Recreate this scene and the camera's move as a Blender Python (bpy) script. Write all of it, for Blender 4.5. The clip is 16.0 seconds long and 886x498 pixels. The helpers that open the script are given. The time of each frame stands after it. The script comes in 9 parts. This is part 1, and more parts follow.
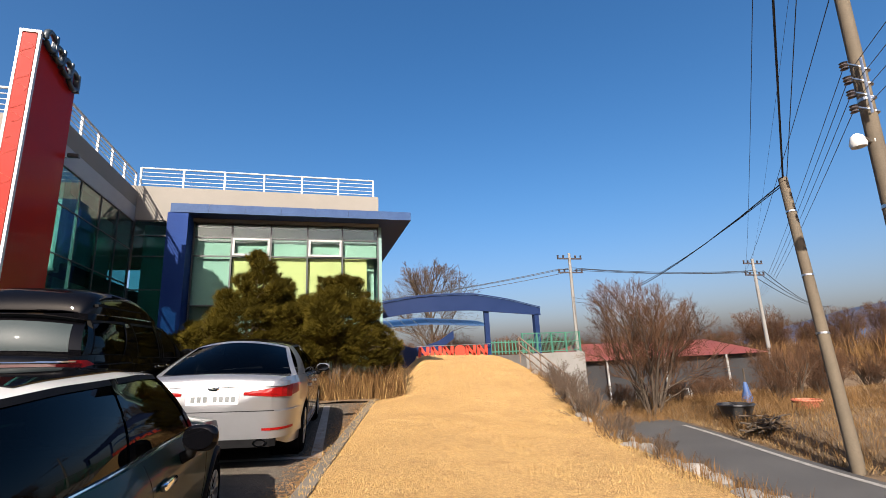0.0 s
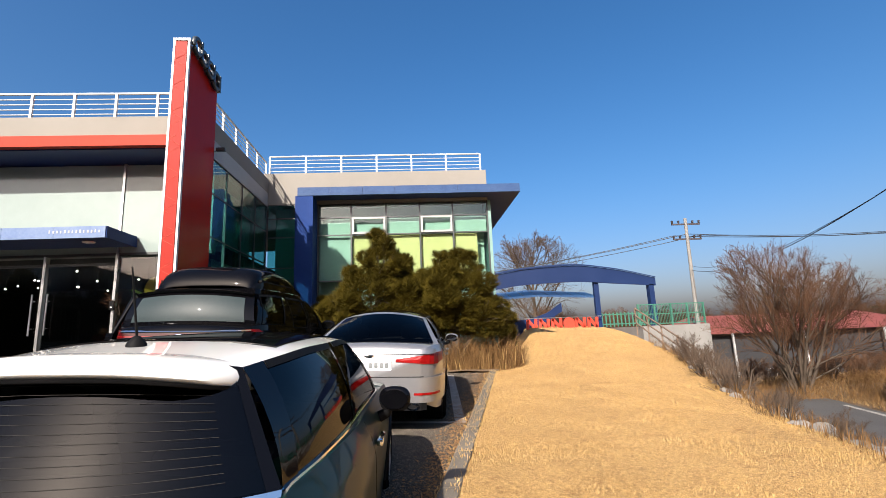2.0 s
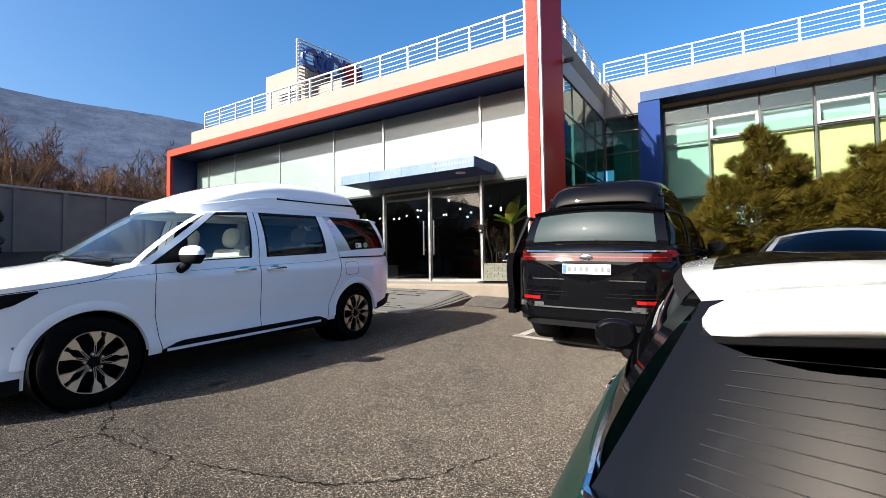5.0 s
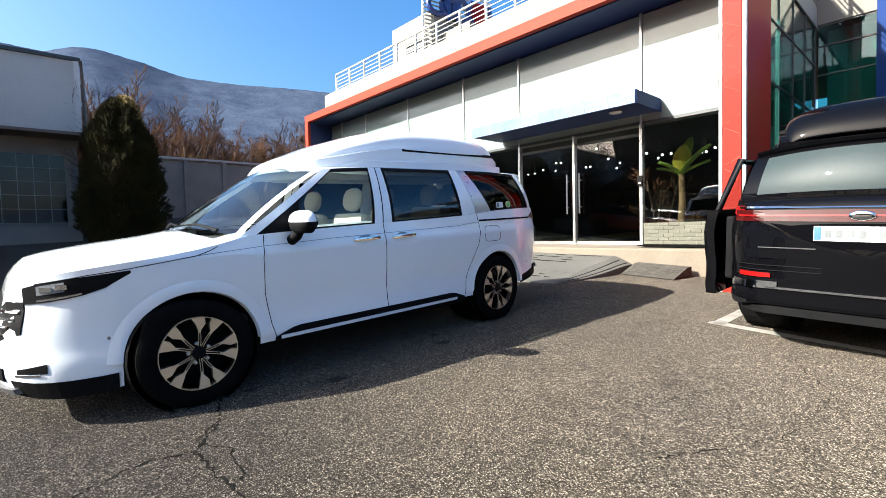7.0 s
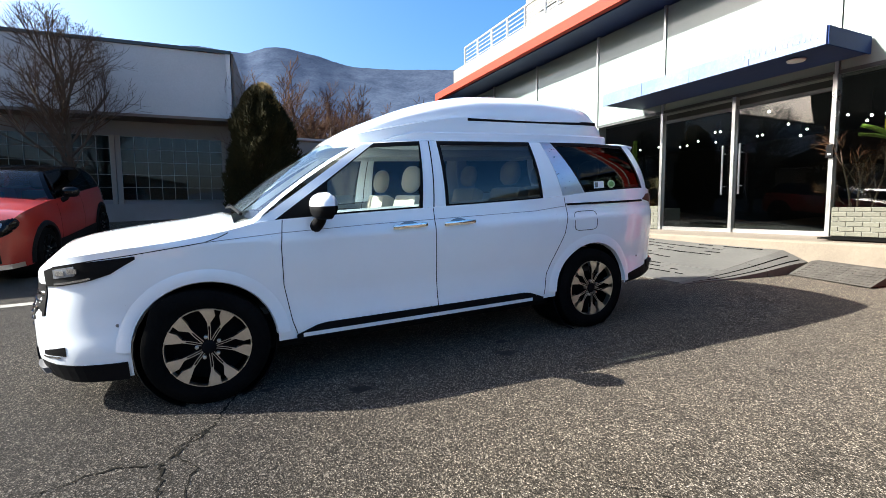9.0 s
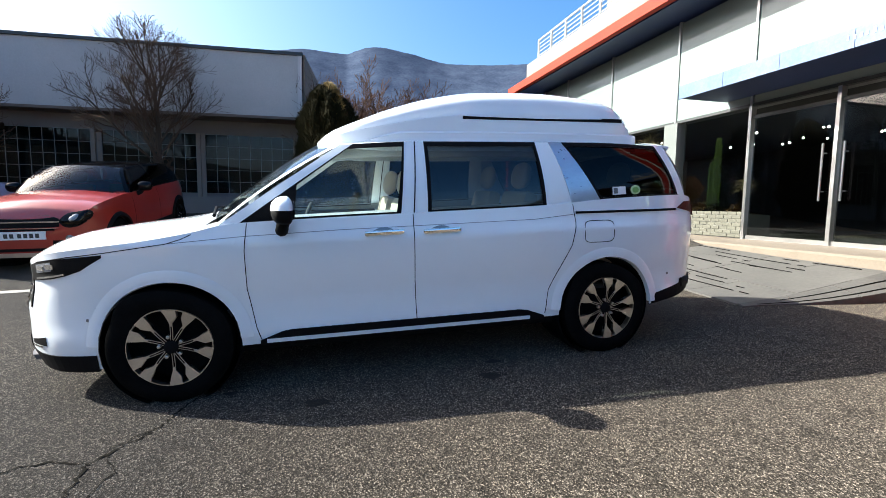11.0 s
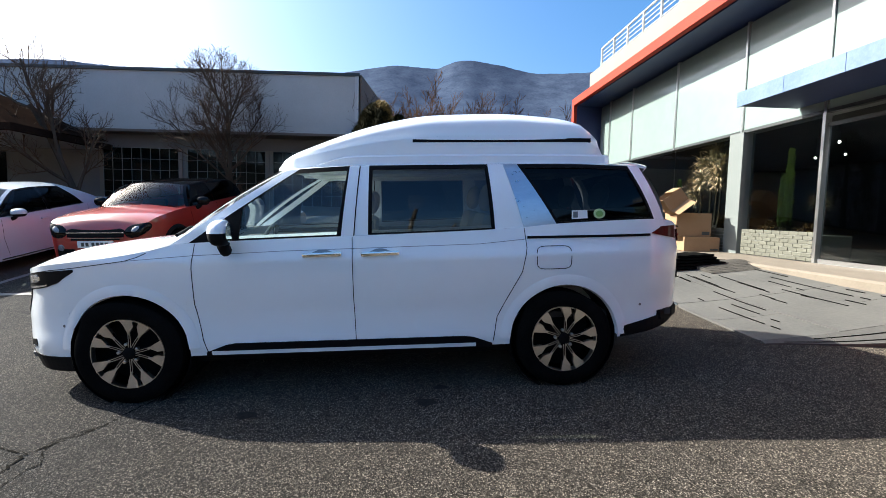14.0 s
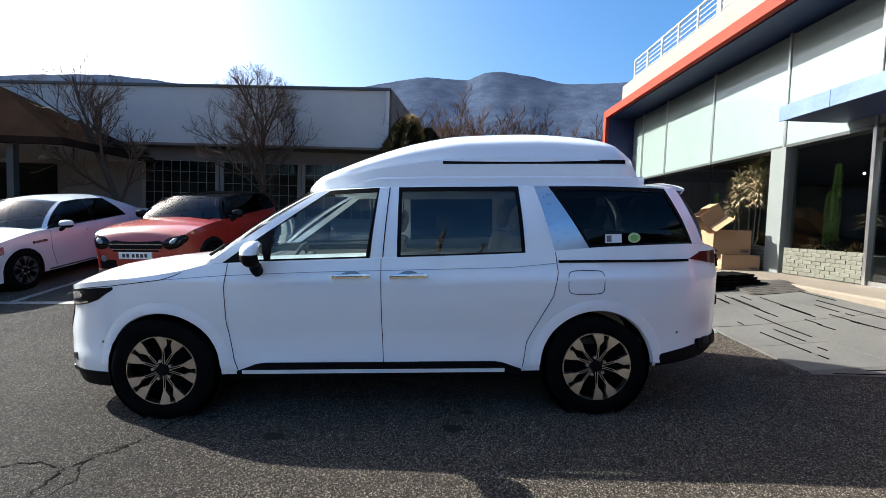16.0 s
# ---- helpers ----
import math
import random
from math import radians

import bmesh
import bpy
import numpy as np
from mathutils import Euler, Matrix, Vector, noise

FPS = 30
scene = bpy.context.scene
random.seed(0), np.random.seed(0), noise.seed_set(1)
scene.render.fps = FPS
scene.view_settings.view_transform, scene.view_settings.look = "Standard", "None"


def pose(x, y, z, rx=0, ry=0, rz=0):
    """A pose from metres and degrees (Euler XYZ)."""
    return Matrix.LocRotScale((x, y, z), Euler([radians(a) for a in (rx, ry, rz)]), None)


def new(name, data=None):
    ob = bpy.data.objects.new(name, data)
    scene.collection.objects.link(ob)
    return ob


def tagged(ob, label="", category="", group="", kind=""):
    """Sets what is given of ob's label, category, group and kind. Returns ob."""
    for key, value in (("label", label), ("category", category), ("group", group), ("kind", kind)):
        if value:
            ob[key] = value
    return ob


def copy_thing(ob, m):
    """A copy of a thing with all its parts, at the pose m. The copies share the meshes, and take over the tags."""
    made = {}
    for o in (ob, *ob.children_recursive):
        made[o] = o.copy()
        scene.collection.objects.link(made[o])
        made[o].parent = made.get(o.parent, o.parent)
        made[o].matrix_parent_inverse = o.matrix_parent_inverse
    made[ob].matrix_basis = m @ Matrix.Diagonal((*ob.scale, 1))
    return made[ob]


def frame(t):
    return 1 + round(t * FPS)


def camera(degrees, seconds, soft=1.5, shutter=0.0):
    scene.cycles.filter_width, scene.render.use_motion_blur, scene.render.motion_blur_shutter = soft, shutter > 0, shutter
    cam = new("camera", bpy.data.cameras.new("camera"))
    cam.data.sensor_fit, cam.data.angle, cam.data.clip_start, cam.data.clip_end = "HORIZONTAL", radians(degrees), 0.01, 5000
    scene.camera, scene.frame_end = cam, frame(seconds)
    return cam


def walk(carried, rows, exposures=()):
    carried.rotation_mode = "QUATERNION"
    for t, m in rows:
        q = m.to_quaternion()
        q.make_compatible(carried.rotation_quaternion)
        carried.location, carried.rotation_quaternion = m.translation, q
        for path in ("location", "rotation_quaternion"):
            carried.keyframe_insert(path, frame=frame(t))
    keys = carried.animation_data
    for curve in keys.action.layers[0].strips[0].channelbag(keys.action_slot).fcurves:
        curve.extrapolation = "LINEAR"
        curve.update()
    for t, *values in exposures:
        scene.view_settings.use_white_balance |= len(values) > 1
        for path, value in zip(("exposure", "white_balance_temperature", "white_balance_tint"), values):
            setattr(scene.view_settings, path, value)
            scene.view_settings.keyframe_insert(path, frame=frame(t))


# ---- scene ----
cam = camera(87.4, 16.0, 0.75)
METRES, EYE, TILT, LEAN, TURN = 6.458, 1.395, 0.0, 0.0, -16.0
ROWS = [
    (0.0, 0.0, 0.0, 0.0, 0.61, 13.26, 2.58),
    (0.5, -0.0077, 0.0036, -0.0007, 1.49, 12.72, 2.54),
    (1.0, -0.0299, 0.0025, -0.002, 2.3, 12.26, 2.52),
    (1.5, -0.0543, -0.0007, -0.0021, 4.57, 11.8, 2.45),
    (2.0, -0.0814, 0.0016, -0.0026, 12.41, 10.58, 2.41),
    (2.5, -0.1207, 0.009, -0.0009, 20.39, 9.35, 1.8),
    (3.0, -0.1584, 0.0092, -0.0006, 27.33, 7.88, 1.45),
    (3.5, -0.2009, 0.0046, 0.0009, 34.11, 6.05, 1.07),
    (4.0, -0.2364, 0.01, 0.0002, 40.38, 4.53, 0.82),
    (6.5, -0.4683, 0.0902, 0.0095, 57.48, -1.18, 1.36),
    (7.0, -0.504, 0.1168, 0.0132, 63.55, -2.49, 1.46),
    (7.5, -0.5263, 0.1558, 0.0144, 70.05, -3.52, 1.19),
    (8.0, -0.5455, 0.1945, 0.0167, 73.34, -3.92, 1.01),
    (8.5, -0.5671, 0.2281, 0.0192, 76.62, -4.39, 0.99),
    (9.0, -0.5786, 0.257, 0.0204, 81.37, -4.86, 0.62),
    (11.5, -0.6236, 0.4094, 0.0384, 94.02, -5.28, -0.91),
    (12.0, -0.6193, 0.4474, 0.0442, 96.2, -5.19, -1.01),
    (12.5, -0.6286, 0.478, 0.0416, 98.14, -5.06, -1.31),
    (13.0, -0.6404, 0.5065, 0.0467, 99.97, -4.96, -1.53),
    (13.5, -0.6392, 0.528, 0.0495, 101.45, -4.74, -1.43),
    (14.0, -0.6376, 0.5325, 0.0489, 102.66, -4.27, -1.32),
    (14.5, -0.6353, 0.5326, 0.0494, 103.78, -3.83, -1.26),
    (15.0, -0.6356, 0.532, 0.0541, 104.68, -3.65, -1.35),
    (15.5, -0.6412, 0.5305, 0.0628, 105.39, -3.32, -1.63),
    (16.0, -0.6435, 0.5288, 0.0626, 106.09, -3.13, -1.88),
]
walk(cam, [(t, pose(0, 0, EYE, TILT, LEAN, TURN) @ pose(METRES * x, METRES * y, METRES * z, 90 + pitch, roll, yaw)) for t, x, y, z, yaw, pitch, roll in ROWS],
     [(0.0, 1.18, 6850, 14), (4.2, 1.42, 6500, 11), (6.4, 1.96, 6450, 6), (9.2, 2.00, 6350, 6), (12.0, 1.90, 6350, 6), (16.0, 1.74, 6250, 6)])

# ---- light ----
SUN_DIR = Vector((-0.59, -1.40, 1.0)).normalized()
SUN_EL = math.asin(SUN_DIR.z)
SUN_AZ = math.atan2(SUN_DIR.x, SUN_DIR.y)
world = bpy.data.worlds.new("sky")
scene.world = world
world.use_nodes = True
wn = world.node_tree
sky = wn.nodes.new("ShaderNodeTexSky")
sky.sky_type = "NISHITA"
sky.sun_disc = False
sky.sun_elevation, sky.sun_rotation = SUN_EL, SUN_AZ
sky.air_density, sky.dust_density, sky.ozone_density, sky.altitude = 1.0, 4.4, 3.4, 120
wn.nodes["Background"].inputs["Strength"].default_value = 0.086
hue = wn.nodes.new("ShaderNodeHueSaturation")
hue.inputs["Saturation"].default_value = 1.33
hue.inputs["Hue"].default_value = 0.500
wn.links.new(sky.outputs[0], hue.inputs["Color"])
up = wn.nodes.new("ShaderNodeSeparateXYZ")
wn.links.new(wn.nodes.new("ShaderNodeTexCoord").outputs["Generated"], up.inputs[0])
low_sky = wn.nodes.new("ShaderNodeMapRange")
low_sky.interpolation_type = "SMOOTHSTEP"
for k, v in zip(("From Min", "From Max", "To Min", "To Max"), (0.0, 0.34, 1.0, 0.0)):
    low_sky.inputs[k].default_value = v
wn.links.new(up.outputs["Z"], low_sky.inputs[0])
haze = wn.nodes.new("ShaderNodeMix")
haze.data_type, haze.blend_type = "RGBA", "MULTIPLY"
haze.inputs["B"].default_value = (1.05, 0.90, 0.96, 1)
wn.links.new(low_sky.outputs[0], haze.inputs["Factor"])
wn.links.new(hue.outputs[0], haze.inputs["A"])
wn.links.new(haze.outputs["Result"], wn.nodes["Background"].inputs["Color"])
sun = new("sun", bpy.data.lights.new("sun", "SUN"))
sun.data.energy, sun.data.angle, sun.data.color = 5.0, radians(0.55), (1.0, 0.95, 0.87)
sun.rotation_euler = SUN_DIR.to_track_quat("Z", "Y").to_euler()
sun.location = SUN_DIR * 60


# ---- materials ----
def ramp(nt, fac, stops):
    r = nt.nodes.new("ShaderNodeValToRGB")
    e = r.color_ramp.elements
    while len(e) < len(stops):
        e.new(0.5)
    for el, (p, c) in zip(e, stops):
        el.position, el.color = p, (*c, 1.0)
    nt.links.new(fac, r.inputs[0])
    return r.outputs[0]


def noise_tex(nt, scale, detail=6, rough=0.6, stretch=None, kind="Object"):
    co = nt.nodes.new("ShaderNodeTexCoord")
    n = nt.nodes.new("ShaderNodeTexNoise")
    n.inputs["Scale"].default_value, n.inputs["Detail"].default_value, n.inputs["Roughness"].default_value = scale, detail, rough
    src = co.outputs[kind]
    if stretch:
        m = nt.nodes.new("ShaderNodeMapping")
        m.inputs["Scale"].default_value = stretch
        nt.links.new(src, m.inputs[0])
        src = m.outputs[0]
    nt.links.new(src, n.inputs["Vector"])
    return n.outputs["Fac"]


def bsdf(name):
    m = bpy.data.materials.new(name)
    m.use_nodes = True
    return m, m.node_tree, m.node_tree.nodes["Principled BSDF"]


def mixc(nt, fac, a, b, mode="MIX"):
    n = nt.nodes.new("ShaderNodeMix")
    n.data_type, n.blend_type = "RGBA", mode
    for sock, v in ((n.inputs["Factor"], fac), (n.inputs["A"], a), (n.inputs["B"], b)):
        if hasattr(v, "is_linked"):
            nt.links.new(v, sock)
        elif isinstance(v, (int, float)):
            sock.default_value = v
        else:
            sock.default_value = (*v, 1.0)
    return n.outputs["Result"]


def bump(nt, p, height, strength, dist=0.02):
    b = nt.nodes.new("ShaderNodeBump")
    b.inputs["Strength"].default_value, b.inputs["Distance"].default_value = strength, dist
    nt.links.new(height, b.inputs["Height"])
    nt.links.new(b.outputs[0], p.inputs["Normal"])


def surface(name, c1, c2, scale=3.0, fine=40.0, rough=0.7, metal=0.0, bumps=0.15, dist=0.01, stretch=None, coat=0.0, vary=0.0, spec=0.5):
    """A two-scale procedural surface: broad stains and fine grain."""
    m, nt, p = bsdf(name)
    a = noise_tex(nt, scale, 5, 0.6, stretch)
    b = noise_tex(nt, fine, 4, 0.65, stretch)
    f = mixc(nt, 0.4, a, b)
    col = ramp(nt, f, [(0.33, c1), (0.67, c2)])
    if vary:
        oi = nt.nodes.new("ShaderNodeObjectInfo")
        v = ramp(nt, oi.outputs["Random"], [(0.0, (1 - vary,) * 3), (1.0, (1 + vary,) * 3)])
        col = mixc(nt, 1.0, col, v, "MULTIPLY")
    nt.links.new(col, p.inputs["Base Color"])
    r = nt.nodes.new("ShaderNodeMapRange")
    r.inputs["To Min"].default_value, r.inputs["To Max"].default_value = max(rough - 0.08, 0.02), min(rough + 0.08, 1)
    nt.links.new(a, r.inputs[0])
    nt.links.new(r.outputs[0], p.inputs["Roughness"])
    p.inputs["Metallic"].default_value = metal
    p.inputs["Specular IOR Level"].default_value = spec
    p.inputs["Coat Weight"].default_value = coat
    p.inputs["Coat Roughness"].default_value = 0.03
    if bumps:
        bump(nt, p, b, bumps, dist)
    return m


def paint(name, c, rough=0.35, metal=0.0, flake=0.0, dust=0.06, spec=0.5, coat=1.0):
    """Car paint: clear coat over a base, with a little road dust."""
    m, nt, p = bsdf(name)
    n = noise_tex(nt, 1.7, 6, 0.7)
    lo, hi = tuple(v * (1 - dust) for v in c), tuple(min(v * (1 + dust), 1) for v in c)
    nt.links.new(ramp(nt, n, [(0.3, lo), (0.7, hi)]), p.inputs["Base Color"])
    p.inputs["Roughness"].default_value, p.inputs["Metallic"].default_value = rough, metal
    p.inputs["Specular IOR Level"].default_value = spec
    p.inputs["Coat Weight"].default_value, p.inputs["Coat Roughness"].default_value = coat, 0.02
    if flake:
        bump(nt, p, noise_tex(nt, 900, 2, 0.5), flake, 0.001)
    return m


def glass(name, tint, shine=1.0, rough=0.0, ior=1.6):
    m = bpy.data.materials.new(name)
    m.use_nodes = True
    nt = m.node_tree
    nt.nodes.clear()
    out = nt.nodes.new("ShaderNodeOutputMaterial")
    t = nt.nodes.new("ShaderNodeBsdfTransparent")
    t.inputs[0].default_value = (*tint, 1)
    g = nt.nodes.new("ShaderNodeBsdfGlossy")
    g.inputs["Roughness"].default_value = rough
    g.inputs["Color"].default_value = (shine, shine, shine, 1)
    f0 = ((ior - 1) / (ior + 1)) ** 2
    face = nt.nodes.new("ShaderNodeLayerWeight")
    face.inputs["Blend"].default_value = 0.5
    power = nt.nodes.new("ShaderNodeMath")
    power.operation = "POWER"
    power.inputs[1].default_value = 5.0
    f = nt.nodes.new("ShaderNodeMath")
    f.operation = "MULTIPLY_ADD"
    f.inputs[1].default_value, f.inputs[2].default_value = 1 - f0, f0
    nt.links.new(face.outputs["Facing"], power.inputs[0])
    nt.links.new(power.outputs[0], f.inputs[0])
    mix = nt.nodes.new("ShaderNodeMixShader")
    nt.links.new(f.outputs[0], mix.inputs[0])
    nt.links.new(t.outputs[0], mix.inputs[1])
    nt.links.new(g.outputs[0], mix.inputs[2])
    nt.links.new(mix.outputs[0], out.inputs[0])
    return m


def glow(name, c, strength):
    m, nt, p = bsdf(name)
    p.inputs["Base Color"].default_value = (*c, 1)
    p.inputs["Emission Color"].default_value = (*c, 1)
    p.inputs["Emission Strength"].default_value = strength
    return m


def asphalt_material():
    """Old open-grained asphalt: small stone chips in brownish binder, patchy wear and stains."""
    m, nt, p = bsdf("asphalt")
    co = nt.nodes.new("ShaderNodeTexCoord")
    vo = nt.nodes.new("ShaderNodeTexVoronoi")
    vo.inputs["Scale"].default_value = 150
    nt.links.new(co.outputs["Object"], vo.inputs["Vector"])
    sep = nt.nodes.new("ShaderNodeSeparateColor")
    nt.links.new(vo.outputs["Color"], sep.inputs[0])
    grit = noise_tex(nt, 60, 4, 0.75)
    patch = noise_tex(nt, 9, 5, 0.7)
    broad = noise_tex(nt, 0.45, 6, 0.65)
    stain = noise_tex(nt, 1.7, 4, 0.6)
    chips = ramp(nt, sep.outputs[0], [(0.0, (0.020, 0.0174, 0.0144)), (0.5, (0.056, 0.0488, 0.0408)), (0.78, (0.118, 0.103, 0.087)), (1.0, (0.30, 0.264, 0.226))])
    rim = ramp(nt, vo.outputs["Distance"], [(0.25, (1.08, 1.08, 1.08)), (0.65, (0.42, 0.42, 0.42))])
    col = mixc(nt, 1.0, chips, rim, "MULTIPLY")
    col = mixc(nt, 1.0, col, ramp(nt, grit, [(0.32, (0.62, 0.62, 0.62)), (0.68, (1.4, 1.38, 1.35))]), "MULTIPLY")
    col = mixc(nt, 1.0, col, ramp(nt, patch, [(0.3, (0.82, 0.82, 0.82)), (0.7, (1.16, 1.15, 1.13))]), "MULTIPLY")
    col = mixc(nt, 1.0, col, ramp(nt, broad, [(0.3, (0.82, 0.82, 0.83)), (0.7, (1.2, 1.17, 1.10))]), "MULTIPLY")
    col = mixc(nt, 1.0, col, ramp(nt, stain, [(0.27, (0.62, 0.62, 0.62)), (0.40, (1, 1, 1))]), "MULTIPLY")
    nt.links.new(col, p.inputs["Base Color"])
    p.inputs["Roughness"].default_value = 0.9
    p.inputs["Diffuse Roughness"].default_value = 1.0
    p.inputs["Specular IOR Level"].default_value = 0.1
    h = nt.nodes.new("ShaderNodeMath")
    h.operation = "MULTIPLY_ADD"
    h.inputs[1].default_value = -0.6
    nt.links.new(grit, h.inputs[0])
    nt.links.new(vo.outputs["Distance"], h.inputs[2])
    bump(nt, p, h.outputs[0], 0.8, 0.005)
    return m


def lawn_material():
    m, nt, p = bsdf("dry lawn")
    fine = noise_tex(nt, 105, 3, 0.8)
    mid = noise_tex(nt, 24, 6, 0.85)
    thatch = noise_tex(nt, 4.5, 6, 0.75)
    broad = noise_tex(nt, 0.7, 4, 0.6)
    col = ramp(nt, fine, [(0.34, (0.165, 0.079, 0.018)), (0.5, (0.525, 0.308, 0.098)), (0.62, (0.735, 0.495, 0.203))])
    col = mixc(nt, 1.0, col, ramp(nt, mid, [(0.36, (0.58, 0.52, 0.44)), (0.48, (0.96, 0.94, 0.90)), (0.62, (1.22, 1.22, 1.22))]), "MULTIPLY")
    col = mixc(nt, 1.0, col, ramp(nt, thatch, [(0.32, (0.70, 0.62, 0.52)), (0.44, (1.0, 1.0, 1.0))]), "MULTIPLY")
    col = mixc(nt, 1.0, col, ramp(nt, broad, [(0.3, (0.88, 0.86, 0.82)), (0.7, (1.08, 1.08, 1.08))]), "MULTIPLY")
    nt.links.new(col, p.inputs["Base Color"])
    p.inputs["Roughness"].default_value = 0.95
    bump(nt, p, fine, 1.0, 0.03)
    return m


ASPHALT, LAWN = asphalt_material(), lawn_material()
EARTH = surface("dry earth", (0.07875, 0.048, 0.0225), (0.1725, 0.1095, 0.0555), 1.2, 25, 0.95, bumps=0.8, dist=0.05)
WOODS = surface("bare woods", (0.04462, 0.03255, 0.02625), (0.08925, 0.06562, 0.0525), 0.05, 0.6, 1.0, bumps=1.0, dist=3.0)
SOUTHWOOD = surface("dark winter woods", (0.014, 0.013, 0.011), (0.038, 0.032, 0.025), 0.05, 0.5, 1.0, bumps=0.2, dist=1.0, spec=0.0)
# blue-grey base colour carries the aerial haze over the distant woods
HAZEHILL = surface("haze-tinted wooded hill", (0.029, 0.041, 0.071), (0.067, 0.087, 0.128), 0.04, 0.30, 1.0, bumps=0.2, dist=3.0, spec=0.0)
CONCRETE = surface("concrete", (0.135, 0.1297, 0.1192), (0.2063, 0.198, 0.1845), 1.3, 50, 0.85, bumps=0.25)
KERB = surface("dirty kerb stone", (0.075, 0.0615, 0.045), (0.1387, 0.1162, 0.0885), 2.3, 50, 0.9, bumps=0.4, vary=0.12)
BEIGE = surface("beige render", (0.1701, 0.156, 0.1329), (0.2154, 0.1985, 0.1728), 0.8, 60, 0.85, bumps=0.15)
GREYWALL = surface("grey cladding", (0.26, 0.26, 0.26), (0.36, 0.36, 0.35), 0.9, 40, 0.6, bumps=0.1)
# darker grey holds the shade that falls on the low building's front wall
SHADEDWALL = surface("grey render darkened for shade", (0.115, 0.115, 0.118), (0.165, 0.165, 0.165), 0.9, 40, 0.8, bumps=0.1)
WHITEPAINT = surface("white painted steel", (0.459, 0.459, 0.4462), (0.5227, 0.5227, 0.51), 2, 60, 0.4, bumps=0.05)
BLIND = surface("white film panel", (0.1769, 0.2262, 0.2106), (0.2059, 0.2551, 0.2376), 0.5, 3, 0.35, bumps=0.0, coat=0.8, spec=0.2)
REDACM = surface("orange red panel", (0.225, 0.0105, 0.00525), (0.2775, 0.015, 0.0075), 1.2, 30, 0.6, bumps=0.03, coat=0.08, spec=0.15)
DARKRED = surface("deep red panel", (0.33, 0.010, 0.006), (0.41, 0.014, 0.009), 1.2, 30, 0.5, bumps=0.0, coat=0.1, spec=0.04)
BLUEACM = surface("blue panel", (0.0051, 0.0238, 0.111), (0.0085, 0.034, 0.145), 1.0, 30, 0.6, bumps=0.03, coat=0.05, spec=0.1)
FASCIA = surface("weathered blue grey fascia", (0.0765, 0.1215, 0.2363), (0.1402, 0.1913, 0.2933), 1.5, 20, 0.5, bumps=0.05, spec=0.25)
WINGFASCIA = surface("blue clad roof edge", (0.0165, 0.04125, 0.1125), (0.0375, 0.075, 0.165), 1.5, 20, 0.55, bumps=0.05, spec=0.15)
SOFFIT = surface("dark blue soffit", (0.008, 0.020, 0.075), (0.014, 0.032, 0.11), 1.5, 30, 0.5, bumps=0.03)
STEEL = surface("brushed steel", (0.50, 0.50, 0.50), (0.62, 0.62, 0.61), 3, 80, 0.3, metal=1.0, bumps=0.03)
DARKMETAL = surface("dark frame", (0.03, 0.035, 0.035), (0.05, 0.055, 0.055), 3, 60, 0.4, bumps=0.03)
TEAL = glass("teal glass", (0.76, 0.87, 0.83), 1.0, 0.0, 1.6)
DEEPTEAL = glass("deep teal glass", (0.34, 0.66, 0.62), 1.0, 0.0, 1.6)
SHOPGLASS = glass("shop glass", (0.66, 0.69, 0.67), 1.0)
DARKGLASS = glass("dark tinted car glass", (0.05, 0.055, 0.06), 0.45, 0.0, 1.45)
HATCHGLASS = glass("black hatch glass", (0.05, 0.055, 0.06), 0.7, 0.0, 1.45)
FADEDRED = surface("sun-faded orange band", (0.27, 0.0225, 0.00975), (0.33, 0.03525, 0.01575), 0.9, 30, 0.65, bumps=0.04, spec=0.2)
MIDGLASS = glass("tinted rear door glass", (0.24, 0.26, 0.26), 1.0)
SMOKE = glass("lightly tinted car glass", (0.66, 0.74, 0.73), 1.0)
CREAM = surface("cream interior wall", (0.82, 0.58, 0.28), (0.88, 0.65, 0.33), 1, 20, 0.9, bumps=0.0)
PALETEAL = surface("pale interior", (0.425, 0.476, 0.442), (0.51, 0.561, 0.527), 1, 20, 0.9, bumps=0.0)
COLUMNPAINT = surface("pale grey green paint", (0.100, 0.114, 0.108), (0.132, 0.147, 0.140), 1.2, 30, 0.7, bumps=0.05)
TEALEDGE = surface("pale teal glazed edge", (0.13, 0.24, 0.215), (0.18, 0.30, 0.27), 1, 20, 0.5, bumps=0.0)
# near-black base colour stands in for shade inside the shop
ROOMSHADE = surface("painted room shade", (0.022, 0.022, 0.022), (0.04, 0.038, 0.036), 1, 20, 0.9, bumps=0.0)
RUBBER = surface("rubber", (0.0035, 0.0035, 0.0035), (0.008, 0.008, 0.0076), 6, 60, 0.9, bumps=0.2, spec=0.0)
PLASTIC = surface("black plastic", (0.004, 0.004, 0.0045), (0.008, 0.008, 0.0085), 5, 120, 0.6, bumps=0.1, dist=0.002, spec=0.06)
CHROME = surface("chrome", (0.78, 0.78, 0.79), (0.86, 0.86, 0.87), 4, 60, 0.10, metal=1.0, bumps=0.0)
WHITECAR = paint("white pearl paint", (0.79, 0.83, 0.86), dust=0.02, coat=1.0)
BLACKCAR = paint("black paint", (0.002, 0.002, 0.0026), 0.5, spec=0.0, coat=0.42)
GREENCAR = paint("dark green metallic paint", (0.0008, 0.014, 0.010), 0.45, 0.0, 0.0, spec=0.1, coat=0.25)
SEDANWHITE = paint("pearl white paint", (0.46, 0.51, 0.56), dust=0.03, coat=0.7)
SILVERCAR = paint("silver metallic paint", (0.22, 0.222, 0.23), 0.34, 0.6, 0.0)
REDCAR = paint("red paint", (0.29, 0.014, 0.008))
